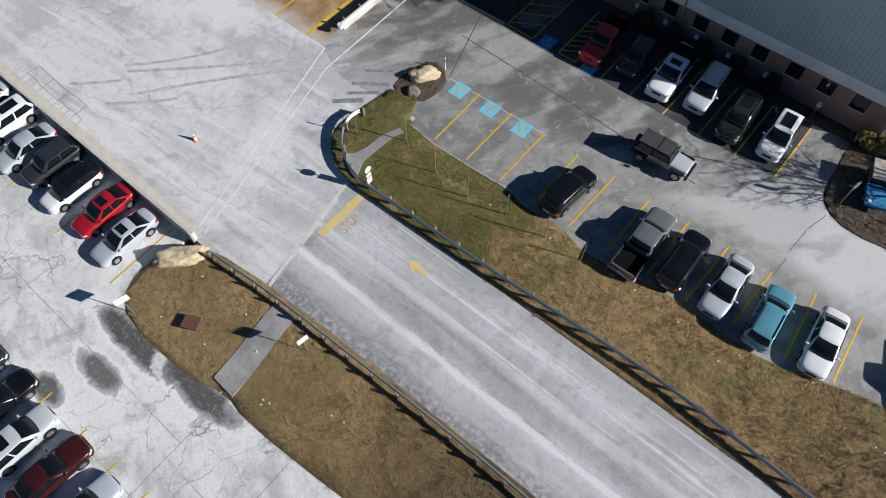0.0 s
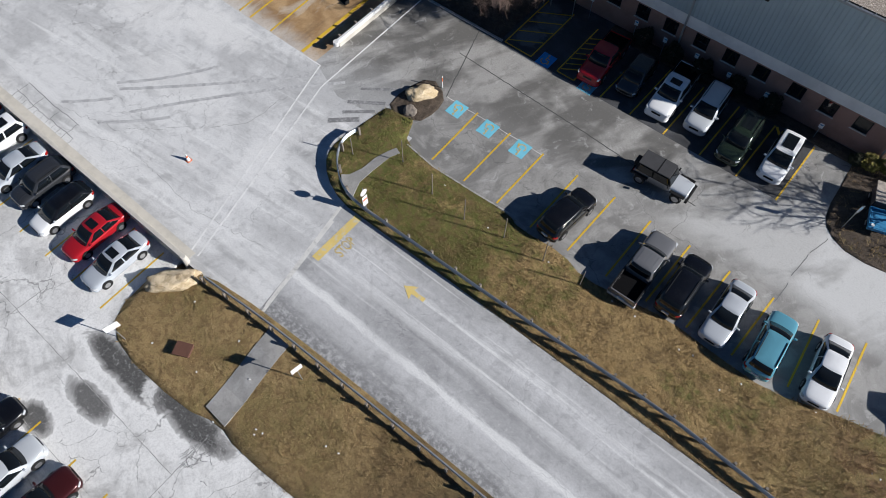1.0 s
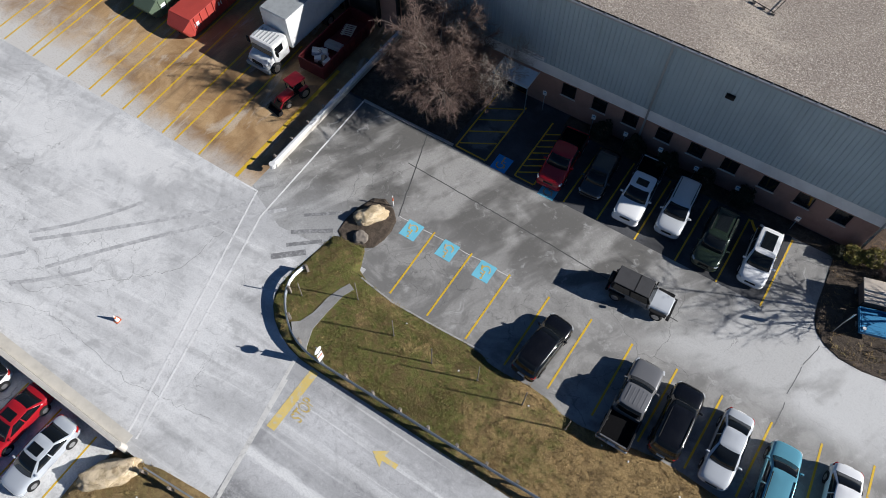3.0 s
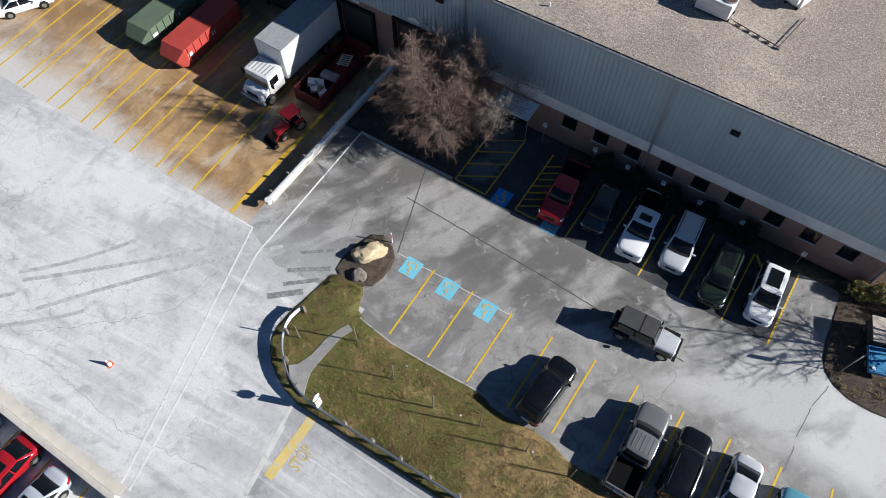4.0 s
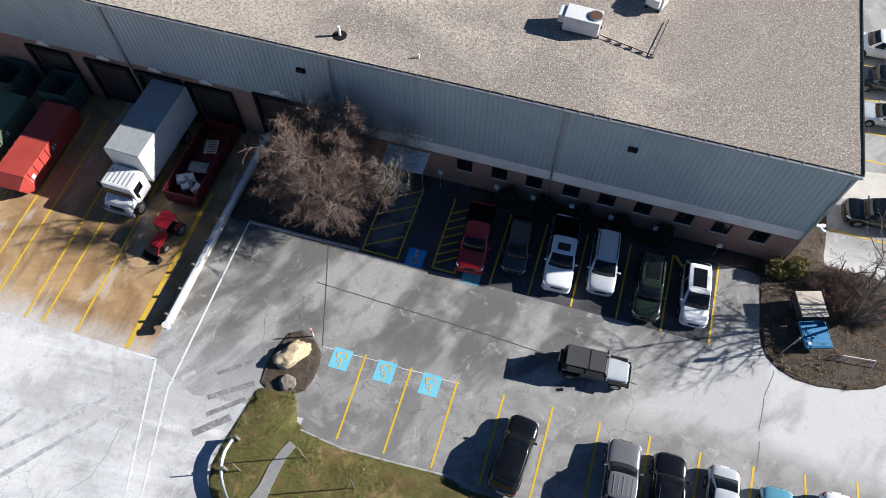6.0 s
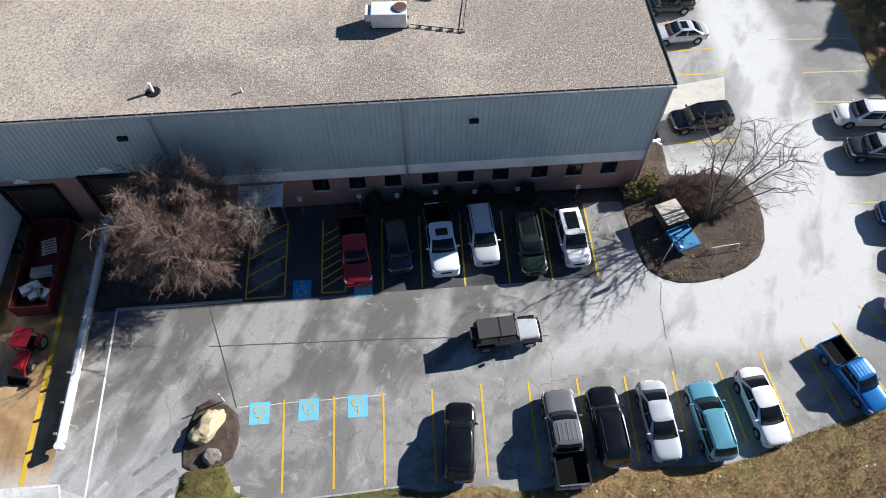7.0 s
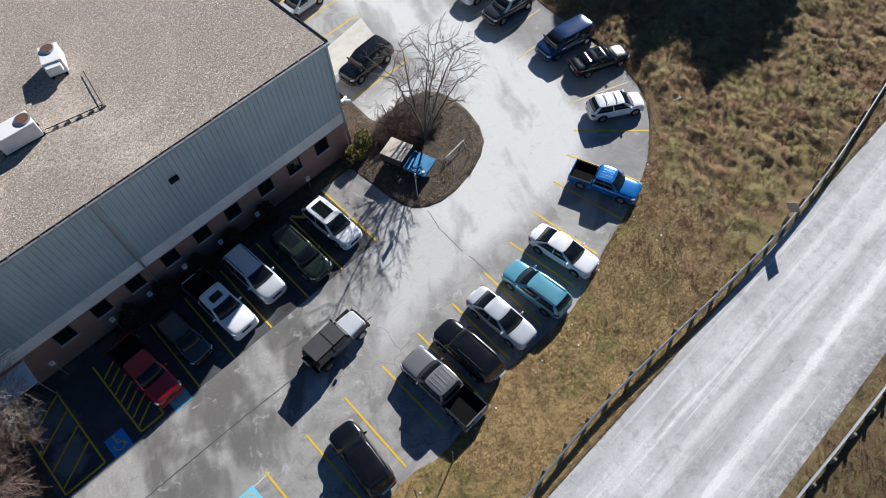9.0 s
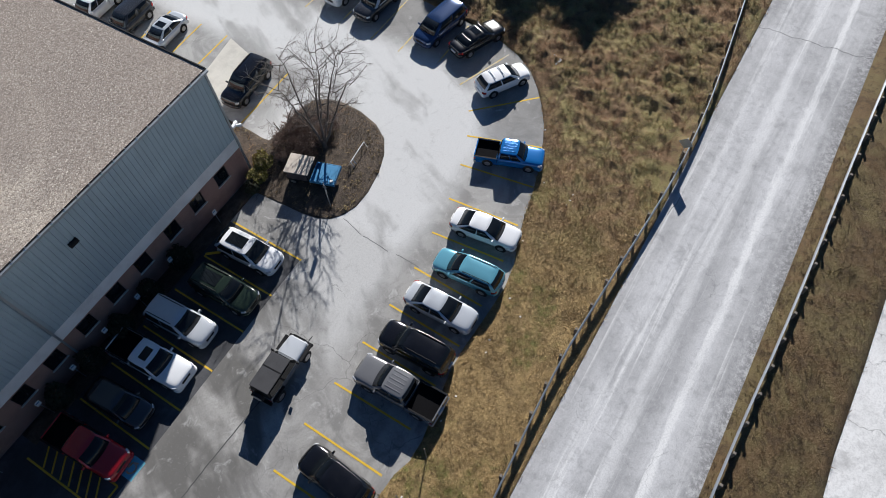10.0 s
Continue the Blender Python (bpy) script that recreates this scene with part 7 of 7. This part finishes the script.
def broad_tree(x, y, z, seed, radius, height):
    """A wide many-limbed bare tree; every limb ends in fans of fine twigs."""
    rng = random.Random(seed)
    mid = Vector((0, 0, height * 0.38))
    trunk, pale, crown = [], [], []
    limbs = 26
    for k in range(limbs):
        az = 2.39996 * k + rng.uniform(-0.25, 0.25)
        up = 0.05 + 0.95 * ((k + 0.5) / limbs)
        flat_r = math.sqrt(max(0.0, 1 - up * up))
        size = rng.uniform(0.50, 0.66)
        goal = mid + Vector((math.cos(az) * flat_r * radius * size, math.sin(az) * flat_r * radius * size, up * height * 0.62 * size * 1.25))
        start = Vector((math.cos(az) * 0.2, math.sin(az) * 0.2, rng.uniform(0.0, 1.3)))
        tip = bent(rng, start, goal, 0.085, 0.035, 3, pale if k % 9 == 4 else trunk, 7, 0.14, 0.20)
        for _ in range(10):
            d = (tip - mid).normalized()
            side = Vector((rng.gauss(0, 1), rng.gauss(0, 1), rng.gauss(0, 0.7)))
            root = tip.lerp(start, rng.uniform(0.0, 0.5))
            far = root + (d + side * 0.75).normalized() * radius * rng.uniform(0.18, 0.36)
            twig_tip = bent(rng, root, far, 0.028, 0.012, 2, trunk, 5, 0.05, 0.14)
            for _ in range(12):
                d2 = (far - root).normalized()
                base = twig_tip.lerp(root, rng.uniform(0.0, 0.9))
                w = (d2 + Vector((rng.gauss(0, 0.75), rng.gauss(0, 0.75), rng.gauss(0, 0.6)))).normalized()
                tip2 = bent(rng, base, base + w * rng.uniform(0.45, 1.0), 0.012, 0.008, 1, crown, 3, 0.09, 0.16)
                for _ in range(5):
                    w2 = (w + Vector((rng.gauss(0, 0.6), rng.gauss(0, 0.6), rng.gauss(0, 0.5)))).normalized()
                    b0 = tip2.lerp(base, rng.uniform(0.0, 0.9))
                    bent(rng, b0, b0 + w2 * rng.uniform(0.25, 0.6), 0.008, 0.006, 0, crown, 2, 0.06, 0.12)
    t = thing("tree", "large bare spreading tree with dense brown twigs and pale limbs", "tree", (x, y, z))
    part("stem", rod(rod(bmesh.new(), (0, 0, -0.1), (0.05, -0.05, 1.0), 0.34, 0.26, 12), (0.05, -0.05, 0.9), (0, 0, 1.9), 0.26, 0.14, 10), M_BARK, t)
    for pname, mat, keep, sides in (("trunk", M_BARK, trunk, 6), ("pale_limb", M_PALEBARK, pale, 7), ("crown", M_TWIG, crown, 3)):
        me = sticks(keep, sides)
        me.materials.append(mat)
        ob = new(pname, me)
        ob.parent = t


broad_tree(-6.0, 10.0, 0.05, 5, 5.4, 10.0)
def tall_tree(x, y, z, seed):
    """A forked bare tree: long leaning stems, side limbs and sparse twigs."""
    rng = random.Random(seed)
    trunk, crown = [], []
    for k, (dx, dy, h) in enumerate(((3.0, 1.6, 6.6), (2.2, -1.9, 6.2), (0.9, 3.0, 7.2), (-1.2, 1.6, 7.0), (3.2, -0.2, 7.0), (0.2, -0.5, 7.8))):
        start, goal = Vector((dx * 0.05, dy * 0.05, 0.5)), Vector((dx, dy, h))
        tip = bent(rng, start, goal, 0.095, 0.018, 3, trunk, 9, 0.06, 0.12)
        for m in range(13):
            root = start.lerp(tip, rng.uniform(0.35, 1.0))
            a = rng.uniform(0, 6.283)
            w = Vector((math.cos(a), math.sin(a), rng.uniform(0.3, 1.0))).normalized()
            end = bent(rng, root, root + w * rng.uniform(0.9, 2.4), 0.030, 0.013, 2, trunk, 5, -0.04, 0.12)
            for _ in range(5):
                w2 = (w + Vector((rng.gauss(0, 0.6), rng.gauss(0, 0.6), rng.gauss(0, 0.5)))).normalized()
                b0 = end.lerp(root, rng.uniform(0.0, 0.8))
                e2 = bent(rng, b0, b0 + w2 * rng.uniform(0.5, 1.2), 0.011, 0.006, 1, crown, 4, 0.03, 0.14)
                for _ in range(3):
                    w3 = (w2 + Vector((rng.gauss(0, 0.6), rng.gauss(0, 0.6), rng.gauss(0, 0.5)))).normalized()
                    b1 = e2.lerp(b0, rng.uniform(0.0, 0.8))
                    bent(rng, b1, b1 + w3 * rng.uniform(0.25, 0.6), 0.007, 0.005, 0, crown, 3, 0.0, 0.1)
    t = thing("tree", "tall bare tree with forked grey limbs on the mulch island", "tree", (x, y, z))
    part("stem", rod(bmesh.new(), (0, 0, -0.1), (0, 0, 0.9), 0.22, 0.14, 10), M_BARK, t)
    for pname, keep, sides in (("trunk", trunk, 7), ("crown", crown, 4)):
        me = sticks(keep, sides)
        me.materials.append(M_ISLANDBARK)
        ob = new(pname, me)
        ob.parent = t


for x, y, seed in ((-5.3, 13.3, 91), (-2.6, 13.0, 92)):
    bare_tree("tree", "slender grey bare tree against the siding", x, y, 0.1, 1, 3.6, 0.06, 4, seed, 0.1, 0.12, -0.05, bark=M_GREYBARK, twig=M_GREYBARK, split=(2, 4), shrink=0.6, least=0.006)
tall_tree(29.7, 11.2, 0.1, 3)
bare_tree("tree", "thin bare tree beside the parking bay on the island", 29.5, 14.5, 0.1, 2, 2.6, 0.06, 4, 15, 0.5, 0.2, -0.02, twig=M_BARK, split=(1, 3), shrink=0.6, least=0.008, sides=(0, 1))


def shrub(x, y, r, h, seed, label, leaf, stems=True):
    rng = random.Random(seed)
    t = thing("shrub", label, "shrub", (x, y, 0.05))
    verts, faces = [], []
    for k in range(900):
        a, b = rng.uniform(0, 6.283), math.acos(rng.uniform(-0.2, 1))
        d = Vector((math.sin(b) * math.cos(a) * r, math.sin(b) * math.sin(a) * r, math.cos(b) * h * 0.5 + h * 0.5))
        c = d * rng.uniform(0.75, 1.02) * (0.9 + 0.25 * noise.noise(d * 1.7 + Vector((seed, 0, 0))))
        u = Vector((rng.gauss(0, 1), rng.gauss(0, 1), rng.gauss(0, 1))).normalized() * 0.10
        w = u.orthogonal().normalized() * 0.06
        i = len(verts)
        verts += [tuple(c - u), tuple(c + w), tuple(c + u), tuple(c - w)]
        faces.append((i, i + 1, i + 2, i + 3))
    me = bpy.data.meshes.new("leaves")
    me.from_pydata(verts, [], faces)
    me.materials.append(leaf)
    ob = new("leaves", me)
    ob.parent = t
    bm = bmesh.new()
    for k in range(7):
        a = k * 0.9
        rod(bm, (0, 0, -0.05), (math.cos(a) * r * 0.7, math.sin(a) * r * 0.7, h * 0.8), 0.03, 0.01, 5)
    part("stems", bm, M_BARK, t)
    return t


M_LEAF = grass_material("evergreen_leaf", (0.24, 0.22, 0.045), (0.31, 0.25, 0.07), (0.14, 0.13, 0.04), 1.5, 5)
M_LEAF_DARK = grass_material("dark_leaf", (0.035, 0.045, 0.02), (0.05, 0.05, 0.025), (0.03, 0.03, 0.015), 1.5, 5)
shrub(26.1, 14.1, 0.85, 1.5, 1, "rounded yellow-green evergreen shrub at the building corner", M_LEAF)
shrub(24.9, 13.7, 0.8, 1.2, 2, "olive shrub at the building corner", M_LEAF)
shrub(24.0, 13.4, 0.6, 1.0, 3, "dark low shrub at the building corner", M_LEAF_DARK)
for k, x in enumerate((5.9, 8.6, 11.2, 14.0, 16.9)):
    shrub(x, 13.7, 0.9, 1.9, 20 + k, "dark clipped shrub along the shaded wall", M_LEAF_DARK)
for k, (x, y) in enumerate(((28.6, 13.6), (30.4, 13.9), (29.4, 12.4), (31.2, 12.2), (28.0, 12.6))):
    bare_tree("shrub", "low bare twiggy shrub on the mulch island", x, y, 0.1, 8, 0.75, 0.025, 3, 40 + k, 1.1, 0.25, 0.0, least=0.007, twig=M_TWIG)


def screen_tree(x, y, h, r, seed):
    """A dense evergreen: trunk and tiers of drooping sprays."""
    rng = random.Random(seed)
    t = thing("tree", "tall dense evergreen beyond the rough grass", "tree", (x, y, -0.05))
    part("trunk", rod(bmesh.new(), (0, 0, 0), (0, 0, h * 0.95), 0.3, 0.04, 8), M_BARK, t)
    verts, faces = [], []
    for k in range(4600):
        s = rng.random() ** 0.7
        z = h * (1 - s) + 0.8
        a, d = rng.uniform(0, 6.283), r * min(1.0, 6.0 * s) * rng.uniform(0.15, 1.0)
        c = Vector((math.cos(a) * d, math.sin(a) * d, z - 0.25 * d))
        o = Vector((math.cos(a), math.sin(a), -0.4)) * rng.uniform(0.5, 0.9)
        w = Vector((-math.sin(a), math.cos(a), rng.uniform(-0.3, 0.3))) * 0.45
        i = len(verts)
        verts += [tuple(c - o), tuple(c + w), tuple(c + o), tuple(c - w)]
        faces.append((i, i + 1, i + 2, i + 3))
    me = bpy.data.meshes.new("crown")
    me.from_pydata(verts, [], faces)
    me.materials.append(M_LEAF_DARK)
    ob = new("crown", me)
    ob.parent = t
    return t


rng = random.Random(77)
for k in range(14):
    x, y, h, r = 75.5 + 3 * (k % 2) + rng.uniform(-1, 1), 9.5 + 3.0 * k, rng.uniform(14.4, 15.4), rng.uniform(4.6, 5.2)
    screen_tree(x, y, h, r, 60 + k)
